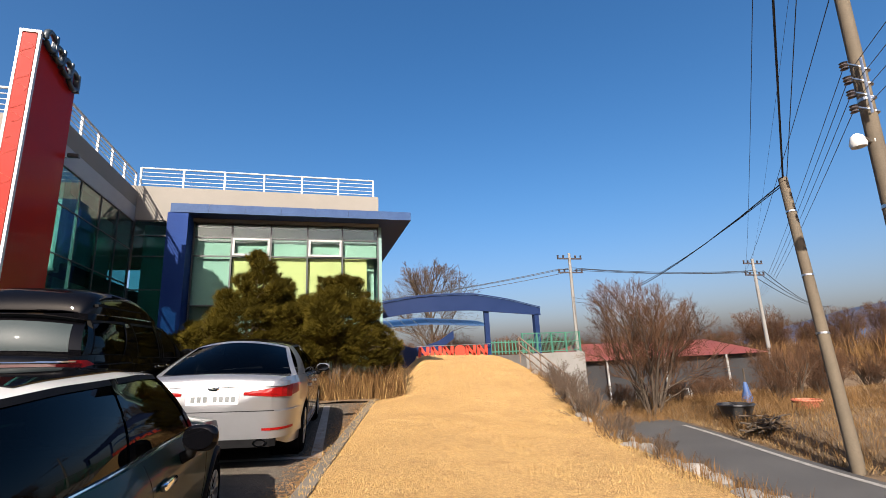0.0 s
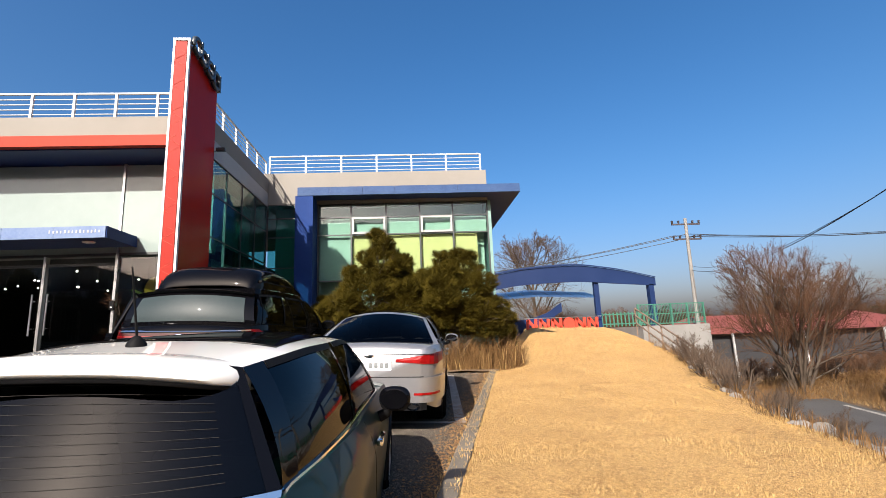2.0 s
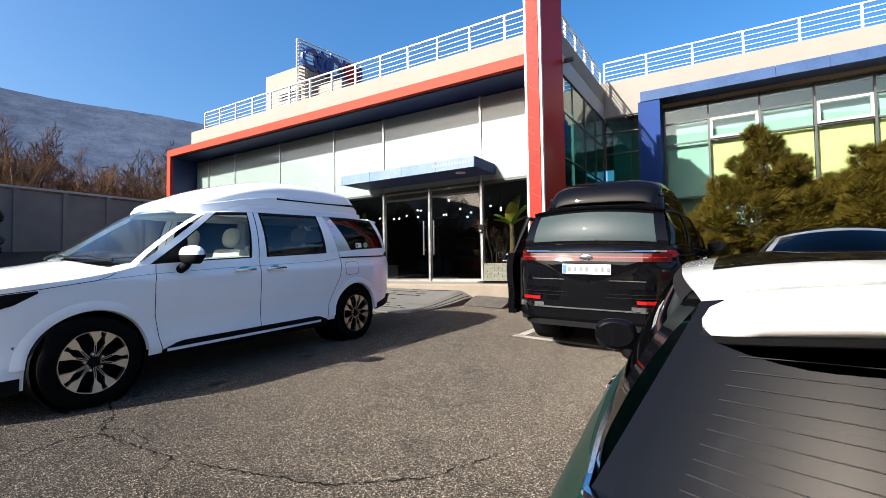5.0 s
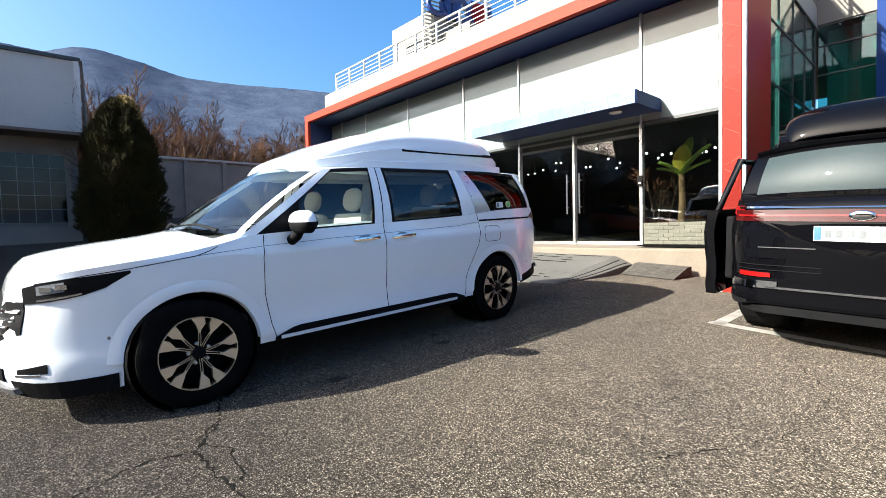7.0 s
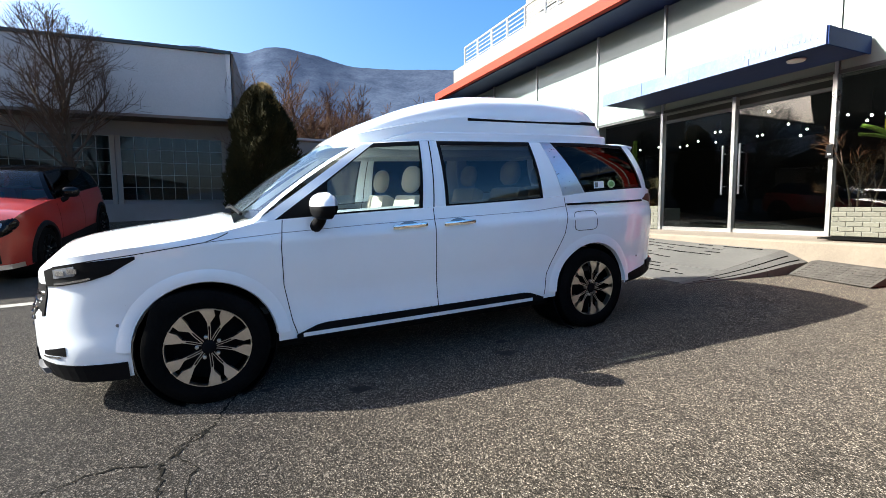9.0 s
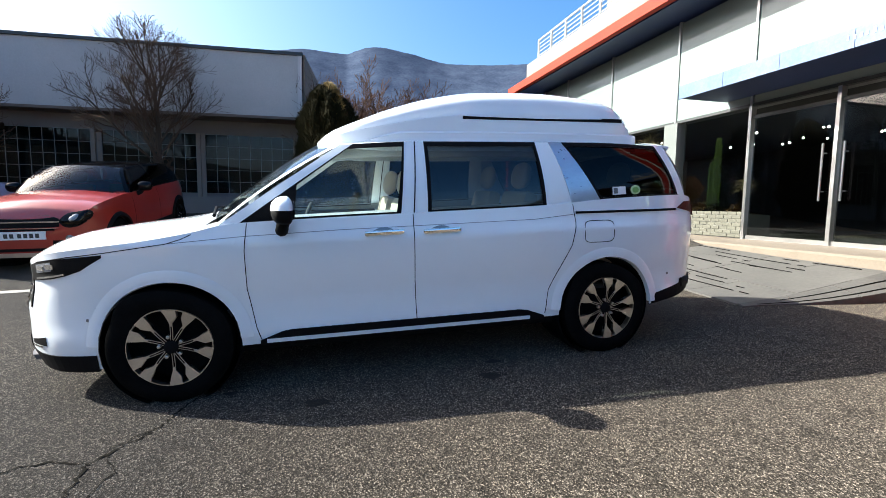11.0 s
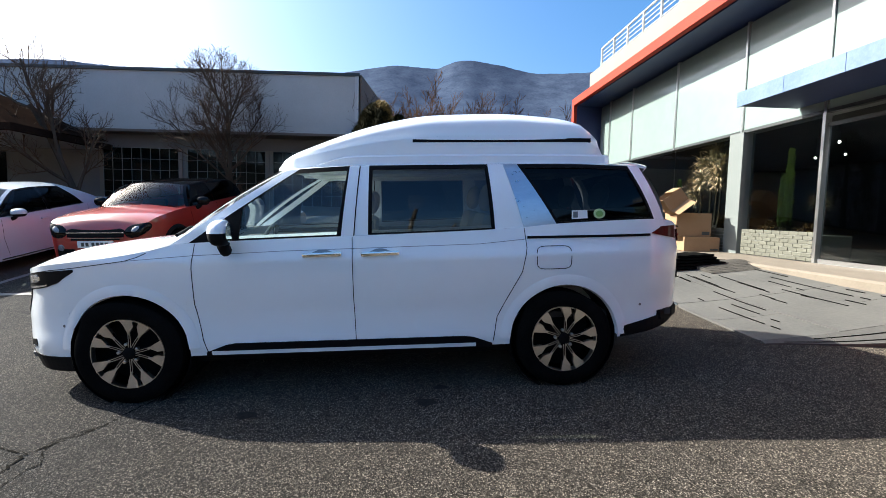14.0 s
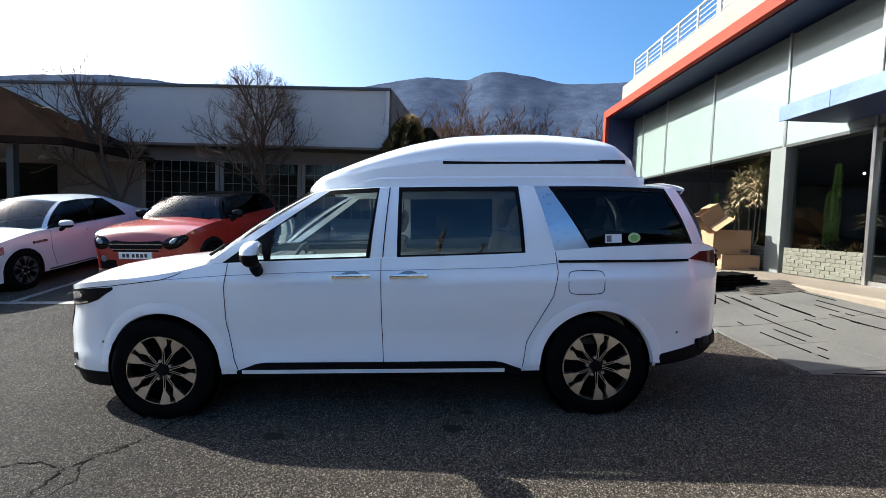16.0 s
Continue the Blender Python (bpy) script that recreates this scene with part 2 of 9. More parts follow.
ROOFWHITE = paint("white roof paint", (0.66, 0.65, 0.61), dust=0.04)
REDLENS = surface("red lamp lens", (0.13, 0.002, 0.002), (0.24, 0.004, 0.004), 12, 80, 0.4, bumps=0.0, coat=0.1, spec=0.12)
LAMPLENS = surface("clear lamp lens", (0.06, 0.065, 0.075), (0.26, 0.27, 0.29), 14, 60, 0.15, metal=0.1, bumps=0.0, coat=1.0)
LEATHER = surface("cream leather", (0.50, 0.44, 0.34), (0.60, 0.53, 0.42), 4, 60, 0.55, bumps=0.1)
INSIDE = surface("dark car interior", (0.02, 0.02, 0.022), (0.04, 0.038, 0.036), 4, 60, 0.8, bumps=0.0)
ROADPAINT = surface("worn white road paint", (0.12, 0.111, 0.096), (0.3075, 0.2925, 0.2662), 7, 45, 0.8, bumps=0.2)


# ---- mesh helpers ----
def part(name, bm, material, parent=None, label="", smooth=0, flip=True):
    me = bpy.data.meshes.new(name)
    if flip:
        bmesh.ops.recalc_face_normals(bm, faces=bm.faces[:])
    bm.to_mesh(me)
    bm.free()
    me.materials.append(material)
    if smooth:
        me.shade_smooth()
        me.set_sharp_from_angle(angle=radians(smooth))
    ob = new(name, me)
    ob.parent = parent
    if label:
        ob["label"] = label
    return ob


def thing(name, m, label, category, group=""):
    e = new(name)
    e.empty_display_size = 0.2
    e.matrix_basis = m
    return tagged(e, label, category, group)


def structure(name, bm, material, label, category="", smooth=0):
    return tagged(part(name, bm, material, None, "", smooth), label, category or name.split("_")[0], "", "structure")


def box(bm, x0, x1, y0, y1, z0, z1, bevel=0.0):
    vs = [bm.verts.new((x, y, z)) for x in (x0, x1) for y in (y0, y1) for z in (z0, z1)]
    fs = [bm.faces.new([vs[i] for i in f]) for f in ((0, 1, 3, 2), (4, 6, 7, 5), (0, 4, 5, 1), (2, 3, 7, 6), (0, 2, 6, 4), (1, 5, 7, 3))]
    if bevel:
        es = {e for f in fs for e in f.edges}
        bmesh.ops.bevel(bm, geom=list(es), offset=bevel, segments=2, affect="EDGES", profile=0.6)
    return bm


def boxed(*a, bevel=0.0):
    return box(bmesh.new(), *a, bevel=bevel)


def tube(bm, pts, r0, r1=None, n=8, cap=True):
    """A round bar through the points, tapering from r0 to r1."""
    pts = [Vector(p) for p in pts]
    r1 = r0 if r1 is None else r1
    rings = []
    for i, p in enumerate(pts):
        d = (pts[min(i + 1, len(pts) - 1)] - pts[max(i - 1, 0)]).normalized()
        a = d.orthogonal().normalized() if abs(d.z) > 0.95 else d.cross(Vector((0, 0, 1))).normalized()
        b = d.cross(a)
        r = r0 + (r1 - r0) * i / max(len(pts) - 1, 1)
        rings.append([bm.verts.new(p + r * (math.cos(6.28319 * k / n) * a + math.sin(6.28319 * k / n) * b)) for k in range(n)])
    for q, s in zip(rings, rings[1:]):
        for k in range(n):
            bm.faces.new((q[k], q[(k + 1) % n], s[(k + 1) % n], s[k]))
    if cap:
        bm.faces.new(rings[0][::-1])
        bm.faces.new(rings[-1])
    return bm


def lathe(bm, profile, n=32, axis="x", at=(0, 0, 0)):
    """Turns (across, radius) pairs round the axis."""
    rings = []
    for s, r in profile:
        ring = []
        for k in range(n):
            a = 6.283185 * k / n
            p = (s, r * math.cos(a), r * math.sin(a)) if axis == "x" else (r * math.cos(a), r * math.sin(a), s)
            ring.append(bm.verts.new(Vector(p) + Vector(at)))
        rings.append(ring)
    for q, s in zip(rings, rings[1:]):
        for k in range(n):
            bm.faces.new((q[k], q[(k + 1) % n], s[(k + 1) % n], s[k]))
    bm.faces.new(rings[0])
    bm.faces.new(rings[-1])
    return bm


def sheet(bm, pts):
    """A grid of quads over rows of points."""
    vs = [[bm.verts.new(p) for p in row] for row in pts]
    for a, b in zip(vs, vs[1:]):
        for i in range(len(a) - 1):
            bm.faces.new((a[i], a[i + 1], b[i + 1], b[i]))
    return bm


def shell(bm, pts, inward):
    """A grid of points as a thin plate: its face, a back set off by inward, and the rim."""
    off = Vector(inward)
    f = [[bm.verts.new(p) for p in row] for row in pts]
    g = [[bm.verts.new(Vector(p) + off) for p in row] for row in pts]
    for grid in (f, g):
        for a, b in zip(grid, grid[1:]):
            for i in range(len(a) - 1):
                bm.faces.new((a[i], a[i + 1], b[i + 1], b[i]))
    nr, nc = len(pts), len(pts[0])
    loop = [(0, j) for j in range(nc)] + [(i, nc - 1) for i in range(1, nr)] + [(nr - 1, j) for j in range(nc - 2, -1, -1)] + [(i, 0) for i in range(nr - 2, 0, -1)]
    for (a, b), (c, d) in zip(loop, loop[1:] + loop[:1]):
        bm.faces.new((f[a][b], f[c][d], g[c][d], g[a][b]))
    return bm


def curve(*pts):
    """A smooth monotone curve through (place, value) pairs."""
    xs, ys = [p[0] for p in pts], [p[1] for p in pts]
    d = [(ys[i + 1] - ys[i]) / (xs[i + 1] - xs[i]) for i in range(len(xs) - 1)]
    m = [d[0]] + [0.0 if d[i - 1] * d[i] <= 0 else 2 * d[i - 1] * d[i] / (d[i - 1] + d[i]) for i in range(1, len(d))] + [d[-1]]

    def f(x):
        if x <= xs[0]:
            return ys[0]
        if x >= xs[-1]:
            return ys[-1]
        i = next(k for k in range(len(d)) if x <= xs[k + 1])
        h = xs[i + 1] - xs[i]
        t = (x - xs[i]) / h
        return ys[i] * (1 + 2 * t) * (1 - t) ** 2 + h * m[i] * t * (1 - t) ** 2 + ys[i + 1] * t * t * (3 - 2 * t) + h * m[i + 1] * t * t * (t - 1)

    return f


def lerp(a, b, t):
    return a + (b - a) * t


def steps(a, b, n):
    return [a + (b - a) * i / n for i in range(n + 1)]


def words(name, text, size, m, material, parent=None, depth=0.01):
    cu = bpy.data.curves.new(name, "FONT")
    cu.body, cu.size, cu.extrude, cu.align_x, cu.align_y = text, size, depth, "CENTER", "CENTER"
    tmp = bpy.data.objects.new(name, cu)
    scene.collection.objects.link(tmp)
    me = bpy.data.meshes.new_from_object(tmp.evaluated_get(bpy.context.evaluated_depsgraph_get()))
    bpy.data.objects.remove(tmp)
    me.materials.clear()
    me.materials.append(material)
    ob = new(name, me)
    ob.parent = parent
    ob.matrix_basis = m
    return ob


# ---- ground ----
def rise(d):
    """Zero below 0, a gentle bend, then a straight slope."""
    return 0.0 if d < 0 else (d * d / 2.4 if d < 1.2 else d - 0.6)


def plane_z(x, y):
    return 0.03 - 0.034 * x + 0.036 * y + 0.085 * rise(-x - 8.0)


def smooth01(t):
    t = min(max(t, 0.0), 1.0)
    return t * t * (3 - 2 * t)


def kerb_x(y):
    return -0.244 + 0.2134 * (y - 3.8)


edge_x = curve((-20, 2.6), (0, 3.4), (3.8, 3.68), (5.5, 3.96), (7.2, 4.45), (10.9, 5.9), (15.2, 7.35), (19.1, 8.3), (30, 10.5))
ROAD = curve((-30, 3.6), (0, 6.0), (5.6, 7.05), (7.0, 7.45), (10.3, 8.6), (14, 9.6), (24, 11.0), (60, 13.0))


def terrain(x, y):
    """Height of the ground: the sloping lot, the lawn that swells up beside it, and the lower road beyond the bank."""
    z = plane_z(min(max(x, -20), 12), min(max(y, -30), 30))
    lawn = smooth01((x - kerb_x(y) - 0.1) / 1.5) * 0.85 * smooth01((y - 6) / 18)
    z += lawn
    low = -0.72 - 1.6 * smooth01((y - 11) / 16) * smooth01((x - 9) / 5) + 0.35 * smooth01((x - ROAD(y) - 1.2) / 1.5) + (0.1 * noise.noise((x * 0.6, y * 0.6, 9)) if x > ROAD(y) + 1.3 else 0)
    bank = smooth01((x - edge_x(y)) / max(ROAD(y) - 1.15 - edge_x(y), 0.5))
    z = z * (1 - bank) + low * bank
    far = smooth01((math.hypot(x, y) - 45) / 60)
    return z * (1 - far) + 0.9 * far


def graded(a, b, fine0, fine1, step):
    """Places from a to b: even steps inside the fine stretch, growing outside it."""
    out = list(np.arange(fine0, fine1 + 1e-6, step))
    s, v = step, fine0
    while v > a:
        s *= 1.35
        v -= s
        out.insert(0, v)
    s, v = step, fine1
    while v < b:
        s *= 1.35
        v += s
        out.append(v)
    return out


def dug(x, y):
    """How far the lot lies below the shop's paved landing."""
    return 0.4 * smooth01((-10.75 - x) / 0.4) * smooth01((y - 9.25) / 0.5)


def build_ground():
    xs, ys = graded(-1500, 1500, -22, 18, 0.4), graded(-1500, 1500, -12, 30, 0.4)
    ob = structure("ground", sheet(bmesh.new(), [[(x, y, terrain(x, y) - 0.02 - dug(x, y)) for x in xs] for y in ys]), EARTH, "dry brown winter earth with dead grass", "ground", 60)
    ys = steps(-14, 15.5, 90)
    bm = sheet(bmesh.new(), [[(x, y, plane_z(x, y) - dug(x, y)) for x in steps(-24, kerb_x(y) - 0.14, 60)] for y in ys])
    structure("road_lot", bm, ASPHALT, "worn grey asphalt parking lot with cracks", "asphalt lot", 60)
    ys = steps(-8, 30, 150)
    rnd = random.Random(4)
    rows = []
    for y in ys:
        wob = 0.12 * noise.noise((0, y * 0.7, 3))
        rows.append([(x, y, terrain(x, y) + 0.03 + 0.025 * noise.noise((x * 1.3, y * 1.3, 0)) + 0.012 * noise.noise((x * 6, y * 6, 5)) - (0.06 if k == 44 else 0)) for k, x in enumerate(steps(kerb_x(y) + 0.02, edge_x(y) + 0.25 + wob, 44))])
    structure("lawn", sheet(bmesh.new(), rows), LAWN, "dry straw-coloured winter lawn on a gentle rise", "lawn", 60)
    kerb = new("kerb")
    tagged(kerb, "weathered concrete kerb stones between asphalt and lawn", "kerb", "", "structure")
    y = -6.0
    while y < 15.2:
        y2 = y + 0.98
        bm = bmesh.new()
        a0, a1 = kerb_x(y), kerb_x(y2)
        vs = []
        for yy, a in ((y, a0), (y2, a1)):
            for dx, dz in ((-0.14, -0.1), (-0.14, 0.035), (-0.12, 0.05), (0.02, 0.05), (0.03, 0.04), (0.03, -0.1)):
                vs.append(bm.verts.new((a + dx, yy, plane_z(a, yy) + dz + rnd.uniform(-0.004, 0.004))))
        for i in range(5):
            bm.faces.new((vs[i], vs[i + 1], vs[i + 7], vs[i + 6]))
        bm.faces.new(vs[:6])
        bm.faces.new(vs[6:][::-1])
        part("kerb_stone", bm, KERB, kerb)
        y += 1.0


build_ground()


def hills(name, centre, r, az0, az1, prof, material, label, base=-2.0, depth=400):
    """A wooded ridge that stands round the place at a far distance."""
    n, m = 420, 44

    def place(a, t):
        rr = r + depth * t
        x, y = centre[0] - rr * math.sin(radians(a)), centre[1] + rr * math.cos(radians(a))
        spur = 7 * noise.noise((x * 0.008, y * 0.008, 1)) + 3 * noise.noise((x * 0.02, y * 0.02, 2))
        crown = 0.8 * noise.noise((x * 0.045, y * 0.045, 3)) + 1.3 * abs(noise.noise((x * 0.13, y * 0.13, 4)))
        return x, y, base + (prof(a) - base) * t ** 1.15 + spur * t * (1 - t) * 2.2 + crown * (0.3 + 0.7 * t)

    rows = [[place(a, j / m) for a in steps(az0, az1, n)] for j in range(m + 1)]
    return structure(name, sheet(bmesh.new(), rows), material, label, "hill", 70)


def crest(*pairs):
    return curve(*[(a, 700 * math.tan(radians(e))) for a, e in pairs])


# west and east ridges have their haze painted into the hill colour
hills("backdrop_hill_west", (0, 0), 300, 20, 150, crest((20, 3), (45, 13), (55, 15.3), (60, 16.0), (66, 16.3), (72, 16.3), (75.4, 16.45), (77.4, 16.75), (79.5, 17.3), (81.6, 17.65), (83.8, 17.95), (85, 17.8), (86.3, 17.4), (87.5, 17.0), (89.4, 17.03), (92.4, 17.12), (94.5, 16.85), (96.5, 16.4), (104, 14.9), (112, 13.9), (124, 13.55), (130, 12.5), (150, 6)), HAZEHILL, "hazy wooded mountain ridge in winter")
hills("backdrop_hill_east", (0, 0), 420, -95, -40, curve((-95, 28), (-75, 59), (-66, 56), (-59, 46), (-56, 39), (-52, 24), (-47, 8), (-40, 1)), HAZEHILL, "hazy wooded hill beyond the fields")
hills("backdrop_hill_south", (0, 0), 150, 150, 266, curve((150, 72), (165, 84), (185, 86), (205, 70), (225, 50), (245, 36), (266, 20)), SOUTHWOOD, "brown wooded hill on the far side of the lot", depth=160)


# ---- vehicles ----
def car_shape(L, w0, yf, wb, arch, sill, plan, top, prof, tuck=None):
    """The lower body as functions: half width by length and height, belt height, and bottom edge with its wheel arches."""
    s = dict(L=L, w0=w0, yf=yf, yr=yf + wb, arch=arch, sill=sill, plan=curve(*plan), top=curve(*top), prof=curve(*prof))

    def half(y, z):
        return w0 * s["plan"](y) * s["prof"](z) - (tuck(y, z) if tuck else 0.0)

    s["half"] = half

    def end_y(x, z, front=True):
        for k in range(160):
            y = k * 0.004 if front else L - k * 0.004
            if half(y, z) >= abs(x) - 1e-4 and s["top"](y) >= z - 0.002:
                return y
        return 0.64 if front else L - 0.64

    s["end_y"] = end_y
    return s


def car_body(s, material, car, open0, open1, crown=0.05, wheel_z=0.36, label="", hood_crown=None):
    """Sides, nose, tail, bonnet and boot deck in one skin; the deck is left open under the cabin."""
    L, R = s["L"], s["arch"]
    ys = []
    for y in steps(0, L, 70) + [0.012, 0.03, 0.05, 0.1, L - 0.012, L - 0.03, L - 0.05, L - 0.1]:
        if all(abs(y - c) > R for c in (s["yf"], s["yr"])):
            ys.append((y, None))
    for c in (s["yf"], s["yr"]):
        ys += [(c - R, False), (c + R, False)]
        ys += [(c + R * math.cos(math.pi * k / 18), c) for k in range(19)]
    ys.sort(key=lambda q: (round(q[0], 5), 0 if (q[1] is False and q[0] < L / 2 or q[1] not in (False, None)) else 0))
    # at an arch's ends the plain sill station stands outside the cut one
    out = []
    for y, c in ys:
        key = y
        if c is False:
            key = y - 1e-4 if min(abs(y - (k - R)) for k in (s["yf"], s["yr"])) < 1e-6 else y + 1e-4
        out.append((key, y, c))
    out.sort()
    nv, nd = 24, 9
    bm = bmesh.new()
    rings = []
    for _, y, c in out:
        b = s["sill"](y)
        if c not in (None, False):
            b = max(b, wheel_z + math.sqrt(max(R * R - (y - c) ** 2, 0)))
        h = max(s["top"](y), b + 0.02)
        ring = []
        for i in range(nv + 1):
            z = lerp(b, h, i / nv)
            ring.append((s["half"](y, z), y, z))
        wt = ring[-1][0]
        cr = crown if hood_crown is None or y > open0 else hood_crown
        for i in range(1, nd):
            q = 1 - 2 * i / nd
            ring.append((wt * q, y, h + cr * (1 - q * q) * min(1, y / 0.15, (L - y) / 0.08)))
        ring += [(-x, yy, z) for x, yy, z in ring[nv::-1]]
        rings.append(([bm.verts.new(p) for p in ring], y))
    for (a, ya), (b, yb) in zip(rings, rings[1:]):
        for i in range(len(a) - 1):
            if nv < i < nv + nd - 1 and ya > open0 and yb < open1:
                continue
            bm.faces.new((a[i], a[i + 1], b[i + 1], b[i]))
    for ring, y in (rings[0], rings[-1]):
        mid = bm.verts.new((0, y + (-0.02 if y < 1 else 0.02), sum(v.co.z for v in ring) / len(ring)))
        for i in range(len(ring) - 1):
            bm.faces.new((ring[i], ring[i + 1], mid))
        bm.faces.new((ring[-1], ring[0], mid))
    bmesh.ops.remove_doubles(bm, verts=bm.verts[:], dist=0.0008)
    body = part("body", bm, material, car, label, 38)
    w = s["w0"]
    part("underbody", boxed(-w * 0.84, w * 0.84, 0.62, L - 0.85, 0.25, 0.52), PLASTIC, car, "black underbody")
    for c in (s["yf"], s["yr"]):
        for sx in (-1, 1):
            well = lathe(bmesh.new(), [(sx * w * 0.55, R * 0.99), (sx * w * 0.93, R * 0.99), (sx * w * 0.94, R * 0.97), (sx * w * 0.56, R * 0.97)], 28, "x", (0, c, wheel_z))
            part("wheel_housing", well, PLASTIC, car)
    return body


def cabin(s, car, g, body_mat, pillar_mat, roof_mat, glass_front, glass_mats, sides, rear_glass=True, roof_label=""):
    """Windscreen, side windows between pillars, rear window and roof, spanned between the belt line and the roof's edge."""
    wr, zr, cr = curve(*g["wr"]), curve(*g["zr"]), g["crown"]
    inset = g.get("inset", 0.012)

    def belt(y):
        z = s["top"](y)
        return Vector((s["half"](y, z) - (g["inset_fn"](y) if "inset_fn" in g else inset), y, z - 0.004))

    def side(yb, yt, v, sx=1, out=0.0):
        a, b = belt(yb), Vector((wr(yt), yt, zr(yt)))
        p = a.lerp(b, v)
        p.x += g.get("bulge", 0.03) * 4 * v * (1 - v) + out
        return Vector((p.x * sx, p.y, p.z))

    f0, f1, r0, r1 = g["f0"], g["f1"], g["r0"], g["r1"]  # belt: screen centre and corner, rear corner and centre
    t0, t1, u0, u1 = g["t0"], g["t1"], g["u0"], g["u1"]  # roof: the same

    def screen(q, v, out=0.0):
        a = belt(f1)
        lo = Vector((a.x * q, lerp(f0, f1, q * q), a.z + g.get("cowl", 0.03) * (1 - q * q)))
        hi = Vector((wr(t1) * q, lerp(t0, t1, q * q), zr(t1) + cr * (1 - q * q)))
        p = lo.lerp(hi, v)
        return p + Vector((0, -g.get("screenbulge", 0.05) * 4 * v * (1 - v) - out, 0.02 * 4 * v * (1 - v) + out * 0.7))

    def back(q, v, out=0.0):
        a = belt(r0)
        lo = Vector((a.x * q, lerp(r1, r0, q * q), a.z + g.get("tailcrown", 0.02) * (1 - q * q)))
        hi = Vector((wr(u0) * q, lerp(u1, u0, q * q), zr(u0) + cr * (1 - q * q)))
        p = lo.lerp(hi, v)
        return p + Vector((0, g.get("backbulge", 0.04) * 4 * v * (1 - v) + out, out * 0.5))

    # screens
    e = g.get("apillar", 0.93)
    part("windscreen", sheet(bmesh.new(), [[screen(lerp(-e, e, i / 14), lerp(0.02, 0.97, j / 8)) for i in range(15)] for j in range(9)]), glass_front, car, "", 60)
    e2 = g.get("dpillar", 0.9)
    v0, v1 = g.get("backv", (0.05, 0.93))
    part("rear_window", sheet(bmesh.new(), [[back(lerp(-e2, e2, i / 14), lerp(v0, v1, j / 8), 0.004) for i in range(15)] for j in range(9)]), glass_mats[-1], car, "", 60)
    for sx in (-1, 1):
        bm = bmesh.new()
        sheet(bm, [[screen(sx * lerp(e, 1, i / 3), j / 8) for i in range(4)] for j in range(9)])
        part("windscreen_pillar", bm, body_mat if g.get("a_body", True) else pillar_mat, car, "", 60)
        bm = bmesh.new()
        sheet(bm, [[back(sx * lerp(e2, 1, i / 3), j / 8) for i in range(4)] for j in range(9)])
        part("rear_pillar", bm, g.get("d_mat", body_mat), car, "", 60)
    for a, b in ((v1, 1.0), (0.0, v0)):
        part("rear_window_surround", sheet(bmesh.new(), [[back(lerp(-e2, e2, i / 10), lerp(a, b, j / 2)) for i in range(11)] for j in range(3)]), g.get("d_mat", body_mat), car, "", 60)
    # sides: (belt 0, roof 0, belt 1, roof 1, what)
    for sx in (-1, 1):
        for b0, q0, b1, q1, what in sides:
            lo, hi = (0.035, 0.93) if what == "glass" else (0.0, 1.0)
            out = {"glass": -0.006, "trim": 0.008}.get(what, 0.0)
            pts = [[side(lerp(b0, b1, i / 8), lerp(q0, q1, i / 8), lerp(lo, hi, j / 6), sx, out) for i in range(9)] for j in range(7)]
            if what == "glass":
                part("side_window", sheet(bmesh.new(), pts), DARKGLASS if sx < 0 and g.get("far_dark") and b0 > 2.5 else glass_mats[1] if (b0 + b1) / 2 > g.get("dark_from", 9) else g.get("mid_glass", glass_mats[0]) if (b0 + b1) / 2 > g.get("mid_from", 9) else glass_mats[0], car, "", 60)
                for v in ((0.0, 0.035), (0.93, 1.0)):
                    part("window_rail", sheet(bmesh.new(), [[side(lerp(b0, b1, i / 8), lerp(q0, q1, i / 8), lerp(v[0], v[1], j), sx, 0.002) for i in range(9)] for j in range(2)]), PLASTIC, car, "", 60)
                for u in ((0.0, 0.03), (0.97, 1.0)) if g.get("framed") else ():
                    part("window_rail", sheet(bmesh.new(), [[side(lerp(b0, b1, q), lerp(q0, q1, q), lerp(0.0, 1.0, j / 6), sx, 0.0015) for q in u] for j in range(7)]), PLASTIC, car, "", 60)
            elif what == "trim":
                part("pillar_panel", shell(bmesh.new(), pts, (-0.02 * sx, 0, 0)), PILLARTRIM if g.get("chrome_c") else pillar_mat, car, "patterned silver pillar panel" if g.get("chrome_c") else "", 60)
            else:
                part("pillar", sheet(bmesh.new(), pts), {"body": body_mat, "black": pillar_mat}[what], car, "", 60)
    # roof
    rows = []
    for j in range(25):
        t = j / 24
        row = []
        for i in range(17):
            q = lerp(-1, 1, i / 16)
            y = lerp(lerp(t0, t1, q * q), lerp(u1, u0, q * q), t)
            row.append((wr(y) * q, y, zr(y) + cr * (1 - abs(q) ** 2.6)))
        rows.append(row)
    part("roof", shell(bmesh.new(), rows, (0, 0, -0.03)), roof_mat, car, roof_label, 40)
    return dict(side=side, screen=screen, back=back, belt=belt, wr=wr, zr=zr)


